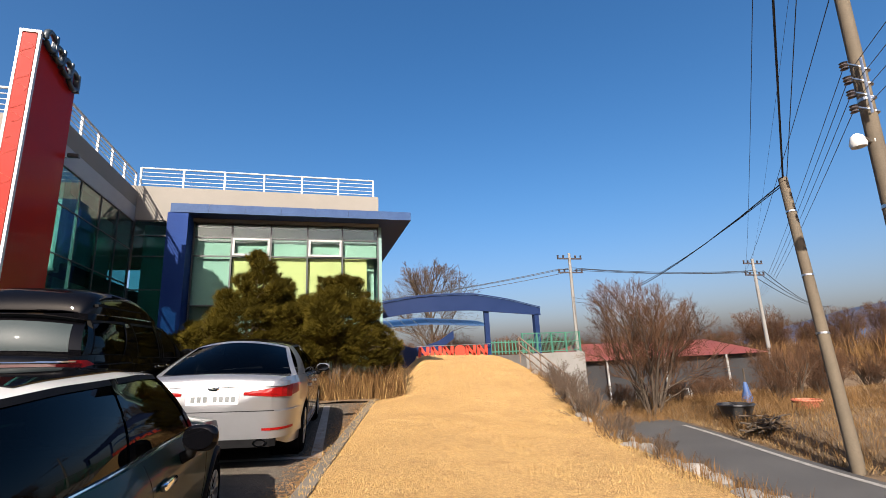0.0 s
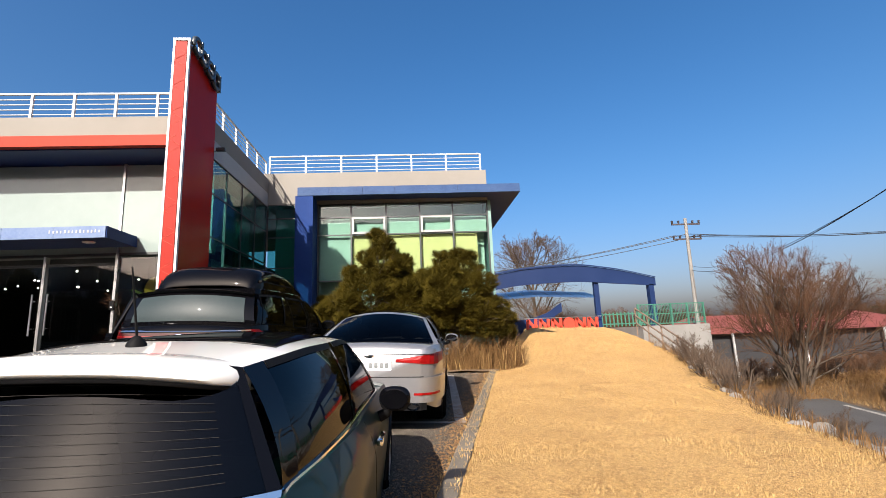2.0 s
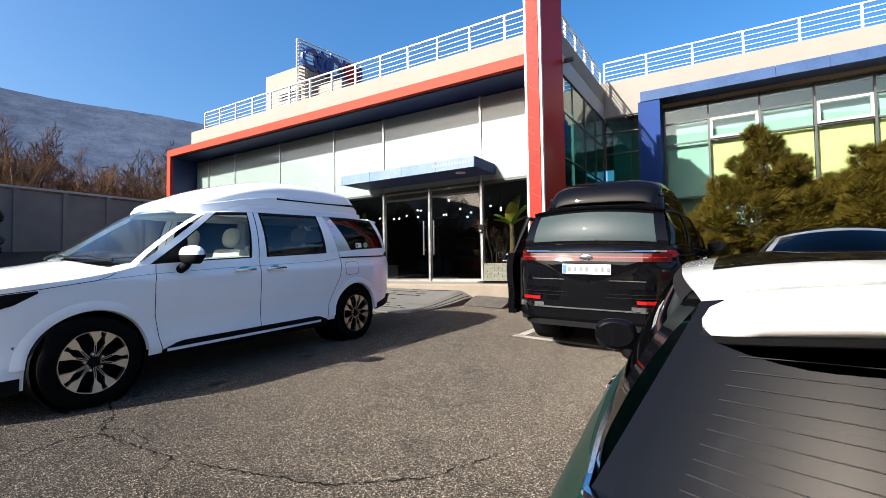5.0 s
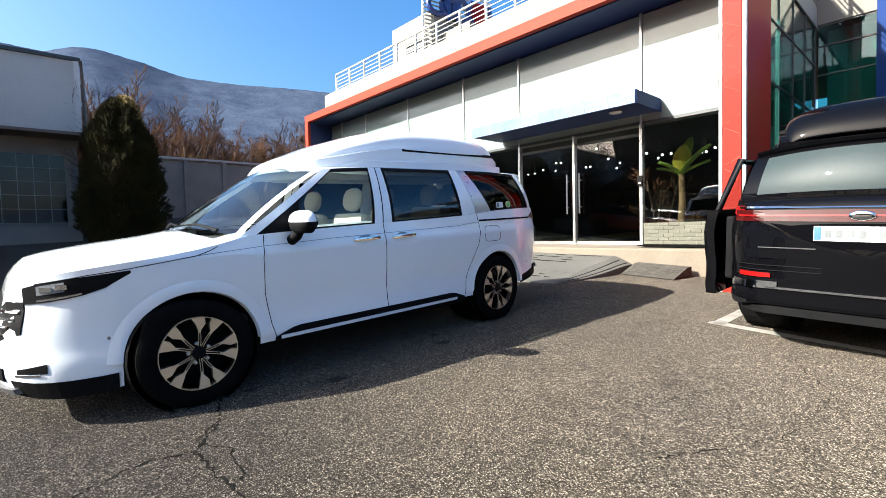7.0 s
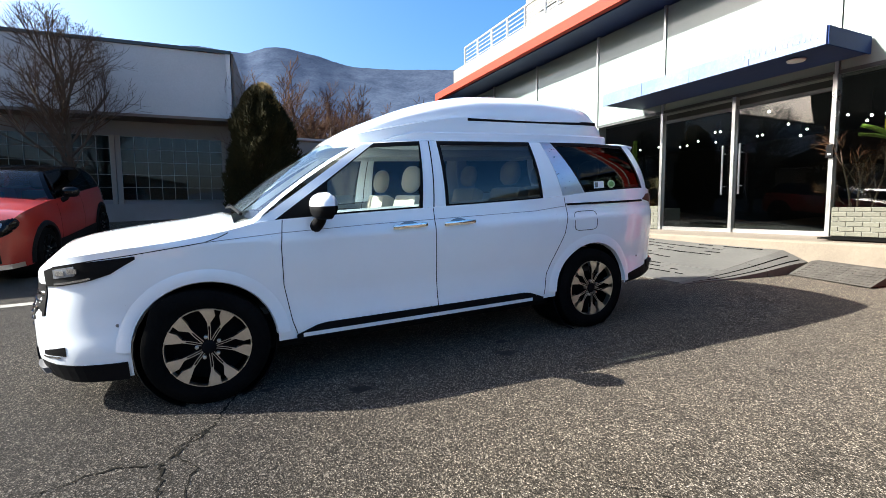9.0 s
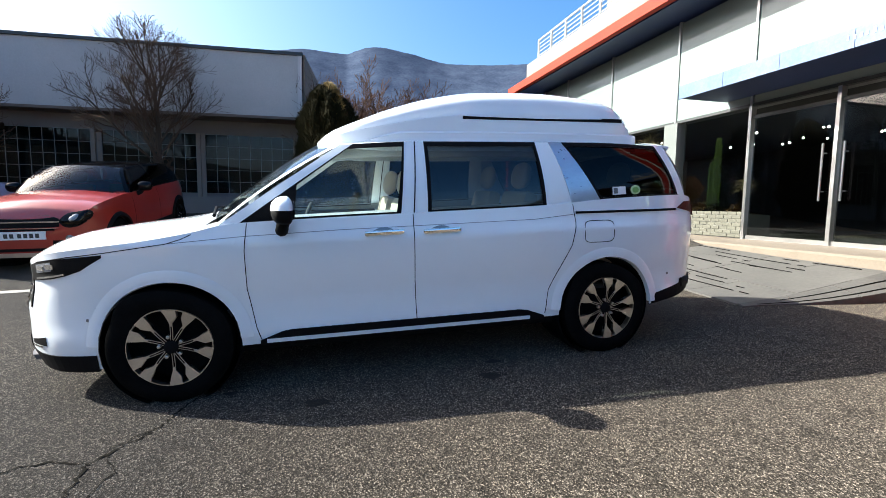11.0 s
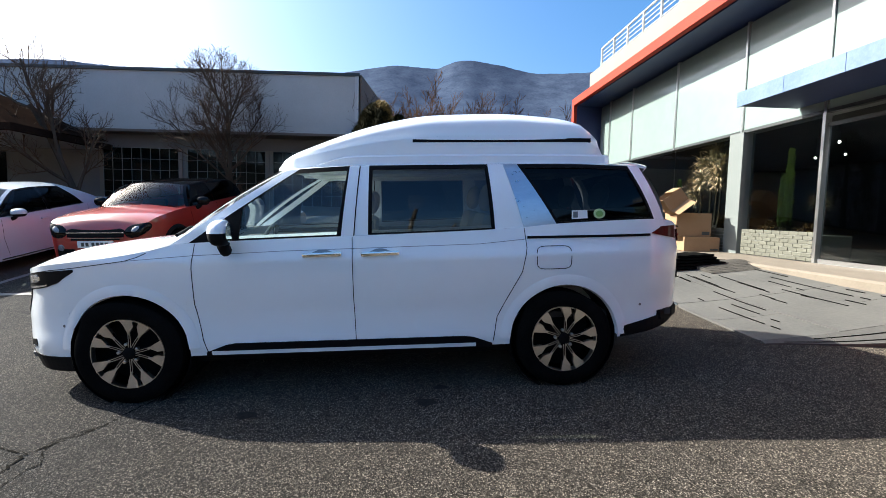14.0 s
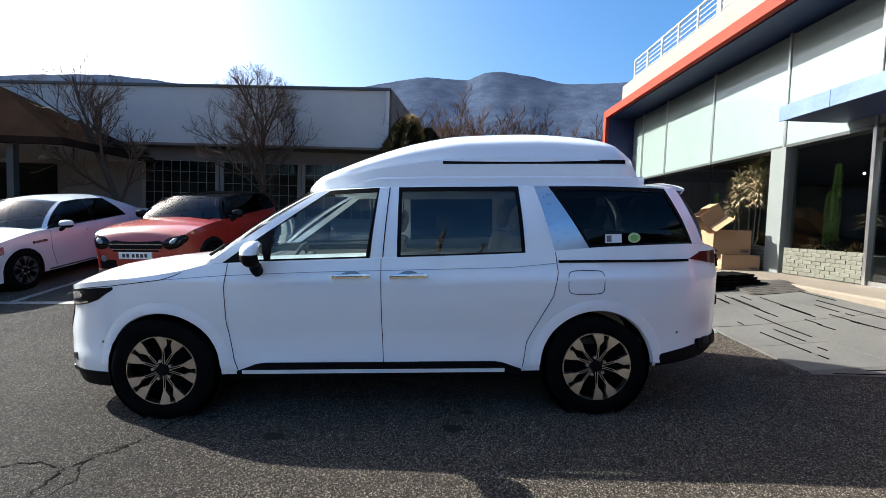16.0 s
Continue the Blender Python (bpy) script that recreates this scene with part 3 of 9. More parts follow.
def wheel(car, at, r, rim_r, width, sx, spokes, rim_mat, twin=True, back_mat=None):
    """Wheel hub with tyre and spoked rim; sx is the side it faces."""
    base = bmesh.new()
    lathe(base, [(sx * -0.10, rim_r * 0.55), (sx * -0.06, rim_r * 0.96), (sx * -0.03, rim_r * 0.96), (sx * -0.03, 0.02)], 36)
    w = part("wheel", base, PLASTIC, car, "", 40)
    w.matrix_basis = Matrix.Translation(at)
    h = width / 2
    prof = [(-h * 0.9, rim_r), (-h, rim_r + 0.03), (-h, r - 0.04), (-h * 0.8, r - 0.006), (-h * 0.5, r), (h * 0.5, r), (h * 0.8, r - 0.006), (h, r - 0.04), (h * 1.02, rim_r + 0.04), (h * 0.93, rim_r + 0.004), (h * 0.7, rim_r - 0.004)]
    ty = bmesh.new()
    rings = []
    for s, q in prof:
        rings.append([ty.verts.new((s * sx, q * math.cos(6.283185 * k / 44), q * math.sin(6.283185 * k / 44))) for k in range(44)])
    for a, b in zip(rings, rings[1:]):
        for k in range(44):
            ty.faces.new((a[k], a[(k + 1) % 44], b[(k + 1) % 44], b[k]))
    part("tyre", ty, RUBBER, w, "", 40)
    rm = bmesh.new()
    lathe(rm, [(sx * h * 0.55, rim_r * 0.975), (sx * h * 0.95, rim_r * 0.978), (sx * h * 0.95, rim_r), (sx * h * 0.55, rim_r)], 44)
    for f in [f for f in rm.faces if len(f.verts) > 8]:
        rm.faces.remove(f)
    rim = part("rim", rm, rim_mat, w, "", 40)
    for k in range(spokes * (2 if twin else 1)):
        a = 6.283185 * k / (spokes * (2 if twin else 1)) + 0.3
        sb = bmesh.new()
        grid = []
        skew = (0.10 if k % 2 else -0.10) if twin else 0.0
        for rr, wd, xx in ((0.54, 0.010, 0.85), (0.62, 0.016, 0.87), (0.79, 0.060, 0.91), (0.90, 0.068, 0.93), (0.985, 0.078, 0.95)) if twin else ((0.15, 0.016, 0.74), (0.42, 0.022, 0.80), (0.50, 0.034, 0.84), (0.72, 0.058, 0.90), (0.95, 0.088, 0.95)):
            aa = a + skew * (1 - rr) * 1.6
            c, sn = math.cos(aa), math.sin(aa)
            w2 = wd * rim_r / 0.245 * 0.5 * (1.0 if twin else 1.25)
            lop = (0.45 if k % 2 else -0.45) * min(max((rr - 0.62) / 0.17, 0), 1) if twin else 0.0
            grid.append([(sx * h * xx, rim_r * rr * c - (e + lop) * w2 * sn, rim_r * rr * sn + (e + lop) * w2 * c) for e in (-1, 1)])
        shell(sb, grid, (-0.035 * sx, 0, 0))
        part("spoke", sb, rim_mat, w)
        if twin:
            for wide, lift, mat, off in ((0.026, 0.0, PLASTIC, 0.0), (0.0035, 0.003, rim_mat, 0.0065), (0.0035, 0.003, rim_mat, -0.0065)):
                rows = []
                for rr in (0.16, 0.4, 0.62, 0.9):
                    aa = a + skew * (1 - rr) * 1.6
                    if wide < 0.01 and rr > 0.7:
                        continue
                    c, sn = math.cos(aa), math.sin(aa)
                    rows.append([(sx * (h * lerp(0.74, 0.86, rr) + lift), rim_r * rr * c - (e * wide + off) * sn, rim_r * rr * sn + (e * wide + off) * c) for e in (-0.5, 0.5)])
                part("spoke_core" if wide > 0.01 else "spoke_edge", shell(bmesh.new(), rows, (-0.02 * sx, 0, 0)), mat, w)
    hub = bmesh.new()
    lathe(hub, [(sx * h * 0.55, rim_r * 0.2), (sx * h * 0.84, rim_r * 0.17), (sx * h * 0.88, rim_r * 0.12), (sx * h * 0.88, 0.004)], 20)
    part("hub_cap", hub, back_mat or PLASTIC, w, "", 40)
    if twin:
        for k in range(5):
            a = 6.283185 * k / 5 + 0.5
            part("lug_nut", lathe(bmesh.new(), [(sx * h * 0.70, 0.012), (sx * h * 0.90, 0.011), (sx * h * 0.92, 0.006)], 8, "x", (0, rim_r * 0.27 * math.cos(a), rim_r * 0.27 * math.sin(a))), STEEL, w, "", 40)
    return w


def wheels(s, car, r, rim_r, width, spokes, rim_mat, track, twin=True):
    for y in (s["yf"], s["yr"]):
        for sx in (-1, 1):
            wheel(car, (sx * (track - width / 2), y, r), r, rim_r, width, sx, spokes, rim_mat, twin)


def ribbon(bm, s, pts, sx, width=0.005, out=0.002, depth=0.004, vertical=None):
    """A narrow strip that follows the body's side through (length, height) points."""
    rows = []
    for i, (y, z) in enumerate(pts):
        y2, z2 = pts[min(i + 1, len(pts) - 1)]
        y1, z1 = pts[max(i - 1, 0)]
        d = Vector((y2 - y1, z2 - z1)).normalized()
        n = Vector((-d.y, d.x)) * width / 2
        rows.append([(sx * (s["half"](y + e * n.x, z + e * n.y) + out), y + e * n.x, z + e * n.y) for e in (-1, 1)])
    return shell(bm, rows, (-sx * depth, 0, 0))


def side_plate(s, sx, y0, y1, z0, z1, out=0.006, depth=0.02, n=8, m=4):
    """A plate on the body's side; heights may be functions of length."""
    f0 = z0 if callable(z0) else (lambda y: z0)
    f1 = z1 if callable(z1) else (lambda y: z1)
    rows = [[(sx * (s["half"](y, lerp(f0(y), f1(y), j / m)) + out), y, lerp(f0(y), f1(y), j / m)) for y in steps(y0, y1, n)] for j in range(m + 1)]
    return shell(bmesh.new(), rows, (-sx * depth, 0, 0))


def end_plate(s, x0, x1, z0, z1, front=True, out=0.006, depth=0.03, n=10, m=4):
    """A plate on the nose or tail that follows its curve; heights may be functions of the distance across."""
    f0 = z0 if callable(z0) else (lambda x: z0)
    f1 = z1 if callable(z1) else (lambda x: z1)
    d = -1 if front else 1
    rows = []
    for j in range(m + 1):
        row = []
        for x in steps(x0, x1, n):
            z = lerp(f0(x), f1(x), j / m)
            row.append((x * (1 + out / max(abs(x), 0.4)), s["end_y"](x, z, front) + d * out, z))
        rows.append(row)
    return shell(bmesh.new(), rows, (0, -d * depth, 0))


def mirror_part(car, at, sx, size, cap_mat, arm_mat, face_mat=None, cut=-0.3):
    bm = bmesh.new()
    bmesh.ops.create_uvsphere(bm, u_segments=18, v_segments=12, radius=1.0)
    for v in bm.verts:
        c = Vector([math.copysign(abs(q) ** e, q) for q, e in zip(v.co, (0.72, 0.85, 0.85))])
        v.co = Vector((c.x * size[0], c.y * size[1] * (1.0 if c.y < 0 else 0.45), max(c.z, cut) * size[2]))
    m = part("side_mirror", bm, cap_mat, car, "", 50)
    m.matrix_basis = pose(*at, 0, 0, 8 * sx)
    lower = bmesh.new()
    bmesh.ops.create_uvsphere(lower, u_segments=18, v_segments=12, radius=1.0)
    for v in lower.verts:
        c = Vector([math.copysign(abs(q) ** e, q) for q, e in zip(v.co, (0.72, 0.85, 0.85))])
        v.co = Vector((c.x * size[0] * 0.985, c.y * size[1] * (0.985 if c.y < 0 else 0.44), max(min(c.z, cut + 0.03), -0.85) * size[2] * 1.15))
    part("mirror_base", lower, arm_mat, m, "black lower mirror housing", 50)
    arm = bmesh.new()
    tube(arm, [(-sx * size[0] * 0.3, 0, -size[2] * 0.5), (-sx * size[0] * 0.55, -0.02, -size[2] * 1.2), (-sx * size[0] * 1.3, -0.02, -size[2] * 1.75)], size[2] * 0.42, size[2] * 0.50, 10)
    part("mirror_arm", arm, arm_mat, m, "", 50)
    face = bmesh.new()
    bmesh.ops.create_circle(face, cap_ends=True, segments=20, radius=1.0)
    for v in face.verts:
        v.co = Vector((v.co.x * size[0] * 0.86, size[1] * 0.46, v.co.y * size[2] * 0.8))
    part("mirror_glass", face, face_mat or CHROME, m)


def seat(car, at, mat, w=0.5, back_h=0.62):
    bm = bmesh.new()
    box(bm, -w / 2, w / 2, -0.25, 0.27, -0.12, 0.06, 0.05)
    st = part("seat", bm, mat, car, "", 50)
    st.matrix_basis = Matrix.Translation(at)
    bm = boxed(-w / 2, w / 2, -0.07, 0.07, 0, back_h, bevel=0.06)
    b = part("backrest", bm, mat, st, "", 50)
    b.matrix_basis = pose(0, 0.24, 0.02, -14, 0, 0)
    bm = bmesh.new()
    bmesh.ops.create_uvsphere(bm, u_segments=16, v_segments=10, radius=1.0)
    for v in bm.verts:
        v.co = Vector((math.copysign(abs(v.co.x) ** 0.8, v.co.x) * 0.14, v.co.y * 0.065, back_h + 0.13 + math.copysign(abs(v.co.z) ** 0.8, v.co.z) * 0.115))
    h = part("headrest", bm, mat, st, "", 50)
    h.matrix_basis = pose(0, 0.24, 0.02, -12, 0, 0)


def on_ground(x, y, heading, length=4.5):
    """The pose of a car whose nose is at (x, y), lying on the sloping lot; heading turns its length axis."""
    f = Vector((-math.sin(radians(heading)), math.cos(radians(heading)), 0))
    side = Vector((f.y, -f.x, 0))
    a, b = Vector((x, y, 0)) + f * 0.8, Vector((x, y, 0)) + f * (length - 0.9)
    mid = (a + b) / 2
    lift = lambda p: Vector((p.x, p.y, plane_z(p.x, p.y)))
    f3 = (lift(b) - lift(a)).normalized()
    s3 = (lift(mid + side * 0.8) - lift(mid - side * 0.8)).normalized()
    n = s3.cross(f3).normalized()
    r = f3.cross(n)
    m = Matrix((r, f3, n)).transposed().to_4x4()
    m.translation = lift(a) - f3 * 0.8
    return m


def tailgate_text(car, text, size, x, y, z, mat):
    words("badge", text, size, pose(x, y, z, 90, 0, 180), mat, car, 0.004)


# the minivan
def minivan(m, paint_mat, label, roof_mat, high_label, dark, group=""):
    car = thing("minivan", m, label, "minivan", group)
    s = car_shape(
        5.055, 0.995, 0.935, 3.09, 0.412,
        curve((0, 0.26), (0.2, 0.22), (0.6, 0.24), (1.4, 0.33), (3.6, 0.34), (4.4, 0.36), *(((4.67, 0.34), (4.92, 0.34), (5.055, 0.38)) if dark else ((4.67, 0.39), (4.92, 0.45), (5.055, 0.52)))),
        ((0, 0.34), (0.02, 0.46), (0.06, 0.57), (0.14, 0.69), (0.3, 0.825), (0.55, 0.925), (1.0, 0.985), (2.0, 0.995), (3.5, 1.0), (4.3, 0.99), (4.67, 0.95), (4.84, 0.89), (4.92, 0.835), (5.01, 0.74), (5.055, 0.64)),
        ((0, 0.70), (0.02, 0.79), (0.06, 0.88), (0.14, 0.935), (0.45, 0.99), (0.85, 1.035), (1.1, 1.075), (1.32, 1.12), (1.7, 1.135), (2.45, 1.155), (3.5, 1.185), (4.1, 1.225), (4.71, 1.24), (4.89, 1.225), (5.01, 1.17), (5.055, 1.06)),
        ((0.2, 0.945), (0.32, 0.968), (0.42, 0.980), (0.50, 0.971), (0.60, 0.970), (0.74, 0.986), (0.90, 0.998), (1.005, 1.0), (1.03, 0.988), (1.08, 0.974), (1.24, 0.945)),
    )
    car_body(s, paint_mat, car, 1.12, 4.90, wheel_z=0.365, hood_crown=0.085)
    gl = [SMOKE if not dark else DARKGLASS, DARKGLASS, SKYPANE if dark else DARKGLASS]
    g = dict(wr=((1.5, 0.72), (1.9, 0.755), (2.6, 0.775), (4.0, 0.775), (4.6, 0.75), (5.1, 0.72)), zr=((1.6, 1.56), (1.8, 1.60), (2.05, 1.628), (2.6, 1.655), (4.0, 1.66), (4.7, 1.635), (5.1, 1.62)), crown=0.06,
             f0=1.12, f1=1.24, r0=4.84, r1=4.955, t0=1.88, t1=2.02, screenbulge=0.022, u0=4.66, u1=4.78, bulge=0.035, cowl=0.06, dark_from=4.0, far_dark=True, mid_from=2.7, mid_glass=DARKGLASS if dark else MIDGLASS, chrome_c=not dark, framed=True, backbulge=0.05, dpillar=0.86, d_mat=BLACKCAR if dark else WHITECAR, backv=(0.10, 0.84))
    sides = [(1.24, 2.02, 1.37, 2.11, "body"), (1.37, 2.11, 2.41, 2.47, "glass"), (2.41, 2.47, 2.60, 2.61, "body"), (2.60, 2.61, 3.51, 3.48, "glass"), (3.51, 3.48, 3.72, 3.595, "body"), (3.72, 3.595, 3.965, 3.70, "trim"), (3.965, 3.70, 4.74, 4.57, "glass"), (4.74, 4.57, 4.84, 4.66, "body")]
    c = cabin(s, car, g, paint_mat, BLACKCAR, paint_mat, SMOKE, gl, sides)
    wheels(s, car, 0.365, 0.245, 0.235, 5, STEEL, 0.985)
    # black sail panel between the windscreen pillar and the front window's upright divider
    def front_side(y, v, sx, out):
        a, b = lerp(1.37, 2.11, v), lerp(2.41, 2.47, v)
        f = max((y - a) / (b - a), 0.0)
        return c["side"](lerp(1.37, 2.41, f), lerp(2.11, 2.47, f), v, sx, out)

    for sx in (-1, 1):
        rows = [[front_side(lerp(lerp(1.37, 2.11, v), lerp(1.71, 1.735, v / 0.49), q), v, sx, 0.007) for q in steps(0, 1, 6)] for v in steps(0, 0.49, 10)]
        part("sail_panel", shell(bmesh.new(), rows, (-sx * 0.012, 0, 0)), PLASTIC, car, "black corner panel ahead of the front window", 40)
    # small roof lip over the tailgate
    rows = []
    for dy, dz in ((-0.10, 0.0), (0.0, 0.012), (0.07, 0.0), (0.05, -0.03)):
        rows.append([(c["wr"](4.66) * q, lerp(4.78, 4.66, q * q) + dy, 1.636 + 0.06 * (1 - abs(q) ** 2.6) + dz) for q in steps(-1, 1, 20)])
    part("roof_spoiler", shell(bmesh.new(), rows, (0, -0.02, -0.015)), paint_mat, car, "", 50)
    # raised roof shell
    hw = curve((1.88, 0.44), (1.95, 0.55), (2.02, 0.615),  (2.3, 0.68), (3.0, 0.70), (4.1, 0.70), (4.3, 0.685), (4.40, 0.65), (4.44, 0.61))
    hz = curve((1.88, 1.675), (1.92, 1.715), (2.0, 1.765), (2.2, 1.85), (2.45, 1.945), (2.75, 2.03), (3.1, 2.085), (3.6, 2.10), (4.0, 2.075), (4.24, 2.03), (4.36, 1.94), (4.43, 1.86), (4.44, 1.78))
    rows = []
    for y in steps(1.88, 4.44, 44):
        row, w, z1 = [], hw(y), hz(y)
        z0 = 1.615 + 0.025 * smooth01((2.35 - y) / 0.4)
        zc = z0 + (z1 - z0) * 0.54
        half_row = [(w * (1.03 - 0.015 * t), y, lerp(z0, zc, t)) for t in steps(0, 1, 5)]
        half_row += [(w * 0.955 * math.cos(a) ** 0.62, y, zc + 0.006 + (z1 - zc) * math.sin(a) ** 0.66) for a in (math.pi / 2 * k / 9 for k in range(10))]
        row = half_row + [(-x, yy, z) for x, yy, z in half_row[-2::-1]]
        rows.append(row)
    part("raised_roof", shell(bmesh.new(), rows, (0, 0, -0.02)), roof_mat, car, high_label, 35)
    rows = []
    for o, z in ((0.030, 1.60), (0.030, 1.715), (0.018, 1.728), (-0.02, 1.730)):
        ring = []
        for y in steps(2.08, 4.46, 44):
            up = 0.15 + 0.85 * smooth01((y - 2.08) / 0.4)
            ring.append((hw(min(y, 4.30)) + o - 0.05 * max(0, (y - 4.36) / 0.1) ** 2, y, 1.63 + (z - 1.63) * up + 0.012 * math.sin(max(y - 2.22, 0) * 1.3)))
        rows.append(ring + [(-x, y, zz) for x, y, zz in ring[::-1]])
    part("roof_flange", sheet(bmesh.new(), rows), roof_mat, car, "", 40)
    for sx in (-1, 1):
        bm = bmesh.new()
        rows = []
        for y in steps(2.93, 4.30, 16):
            zz = 1.842
            rows.append([(sx * (hw(y) + 0.014), y, zz - 0.014), (sx * (hw(y) + 0.010), y, zz + 0.016)])
        part("roof_stripe", shell(bm, rows, (-sx * 0.08, 0, 0)), PLASTIC, car, "dark stripe along the raised roof")
        # doors, handles, trims
        for pts in ([(1.42, 1.12), (1.40, 0.95), (1.40, 0.70), (1.44, 0.45), (1.47, 0.35)], [(2.49, 1.15), (2.49, 0.7), (2.50, 0.36)], [(3.72, 1.19), (3.735, 1.05), (3.70, 0.88), (3.60, 0.70), (3.52, 0.55), (3.49, 0.37)]):
            part("door_gap", ribbon(bmesh.new(), s, [(lerp(a[0], b[0], t), lerp(a[1], b[1], t)) for a, b in zip(pts, pts[1:]) for t in steps(0, 0.9, 9)] + [pts[-1]], sx), PLASTIC, car)
        part("fuel_flap_gap", ribbon(bmesh.new(), s, [(3.935 + 0.128 * math.copysign(abs(math.cos(a)) ** 0.4, math.cos(a)), 0.978 + 0.083 * math.copysign(abs(math.sin(a)) ** 0.4, math.sin(a))) for a in (6.283185 * k / 28 for k in range(29))], sx, 0.005), PLASTIC, car) if sx > 0 else None
        for y in (2.15, 2.55):
            # flat plate: on white doors its grey paints the shade of the handle hollow
            part("handle_recess", side_plate(s, sx, y + 0.06, y + 0.21, 1.035, lambda q, y=y: 1.045 + 0.022 * math.sin(math.pi * (q - y - 0.06) / 0.15), 0.002, 0.006, 10, 2), SILVERCAR if not dark else BLACKCAR, car, "", 50)
            h = boxed(-0.014, 0.014, 0, 0.27, -0.016, 0.016, bevel=0.012)
            ob = part("door_handle", h, CHROME, car, "chrome door handle", 50)
            ob.matrix_basis = pose(sx * (s["half"](y + 0.13, 1.03) + 0.018), y, 1.03, 1.5, 0, 0)
        part("sill_trim", side_plate(s, sx, 1.46, 3.48, lambda y: 0.325, lambda y: 0.415 - 0.06 * max(0, 1 - (y - 1.46) / 0.16) - 0.06 * max(0, (y - 3.32) / 0.16), 0.012, 0.03, 30, 2), PLASTIC, car, "black lower sill trim")
        # pale paint here stands in for the bright reflection of a chrome strip
        part("sill_strip", side_plate(s, sx, 1.50, 3.36, 0.338, 0.364, 0.020, 0.02, 20, 1), SILVERCAR if dark else WHITECAR, car, "sill strip in pale paint for the shine of chrome")
        part("belt_strip", side_plate(s, sx, 3.74, 4.69, 1.116, 1.134, 0.006, 0.02, 16, 1), PLASTIC, car)
        bm = bmesh.new()
        R = 0.412
        for c0, name in ((s["yf"], "front"), (s["yr"], "rear")):
            bm = bmesh.new()
            rows = []
            for k in range(25):
                a = math.pi * (0.015 + 0.97 * k / 24)
                row = []
                for rr, oo in ((R - 0.01, -0.02), (R + 0.0, 0.012), (R + 0.035, 0.014), (R + 0.075, 0.002)):
                    y, z = c0 + rr * math.cos(a), 0.365 + rr * math.sin(a)
                    row.append((sx * (s["half"](y, max(z, 0.25)) + oo), y, z))
                rows.append(row)
            part("wheel_arch", sheet(bm, rows), paint_mat, car, "", 60)
        rows = [[c["side"](2.500 + o, 2.545 + o, v, sx, 0.003) for o in (-0.004, 0.004)] for v in steps(0.0, 1.0, 6)]
        part("pillar_gap", shell(bmesh.new(), rows, (-sx * 0.004, 0, 0)), PLASTIC, car)
        rows = [[c["side"](yb + o, yt + o, v, sx, 0.004) for o in (-0.012, 0.012)] for yb, yt, v in [(lerp(3.94, 3.70, v), lerp(3.94, 3.70, v), v) for v in steps(0.0, 1.0, 6)]]
        part("quarter_trim", shell(bmesh.new(), rows, (-sx * 0.006, 0, 0)), PLASTIC, car)
        for y, z in ((0.47, 0.55), (4.62, 0.60)):
            dot = lathe(bmesh.new(), [(0.0, 0.011), (0.003, 0.010), (0.0035, 0.004)], 14, "x")
            part("parking_sensor", dot, SILVERCAR if not dark else PLASTIC, car, "", 40).matrix_basis = Matrix.Translation((sx * (s["half"](y, z) - 0.0015), y, z)) @ Matrix.Diagonal((sx, 1, 1, 1))
        mirror_part(car, (sx * 1.10, 1.67, 1.205), sx, (0.130, 0.090, 0.085), paint_mat, PLASTIC, None, 0.0)
        # lamps
        # slim lamp that runs from the grille round the corner and tapers off along the wing
        ys = [0.11, 0.13, 0.17, 0.22, 0.29, 0.37, 0.47, 0.60]
        lo = curve((0.07, 0.785), (0.2, 0.797), (0.36, 0.825), (0.48, 0.865), (0.60, 0.938))
        hi = curve((0.07, 0.868), (0.2, 0.912), (0.4, 0.938), (0.60, 0.956))
        rows = [[(sx * (s["half"](y, lerp(lo(y), hi(y), q)) + 0.004), y - 0.004, lerp(lo(y), hi(y), q)) for y in ys] for q in steps(0, 1, 4)]
        hl = part("headlight", shell(bmesh.new(), rows, (-sx * 0.02, 0.02, 0)), PLASTIC, car, "slim dark headlight with clear lens", 40)
        rows = [[(sx * (s["half"](y, lerp(lo(y), hi(y), q)) + 0.006), y - 0.005, lerp(lo(y), hi(y), q)) for y in ys[2:5]] for q in steps(0.40, 0.88, 2)]
        part("lens", shell(bmesh.new(), rows, (-sx * 0.01, 0.01, 0)), LAMPLENS, hl, "", 40)
        rows = [[(sx * (s["half"](y, lerp(lo(y), hi(y), q)) + 0.009), y - 0.008, lerp(lo(y), hi(y), q)) for y in ys[2:6]] for q in (0.06, 0.16)]
        part("daytime_strip", shell(bmesh.new(), rows, (-sx * 0.01, 0.01, 0)), CHROME, hl, "bright silver lower strip of the lamp")
        for y in (0.185, 0.255):
            rows = [[(sx * (s["half"](y + o, lerp(lo(y), hi(y), q)) + 0.009), y + o - 0.008, lerp(lo(y), hi(y), q)) for o in (0.0, 0.05)] for q in (0.55, 0.80)]
            part("projector", shell(bmesh.new(), rows, (-sx * 0.01, 0.01, 0)), CHROME, hl)
        shut = [(0.16, 0.905), (0.40, 0.944), (0.60, 0.966), (0.80, 0.992), (0.96, 1.012), (1.04, 1.035), (1.10, 1.062)]
        fold = [(0.96, 1.012), (1.40, 1.040), (2.0, 1.060), (2.8, 1.074), (3.4, 1.085), (3.72, 1.112)]
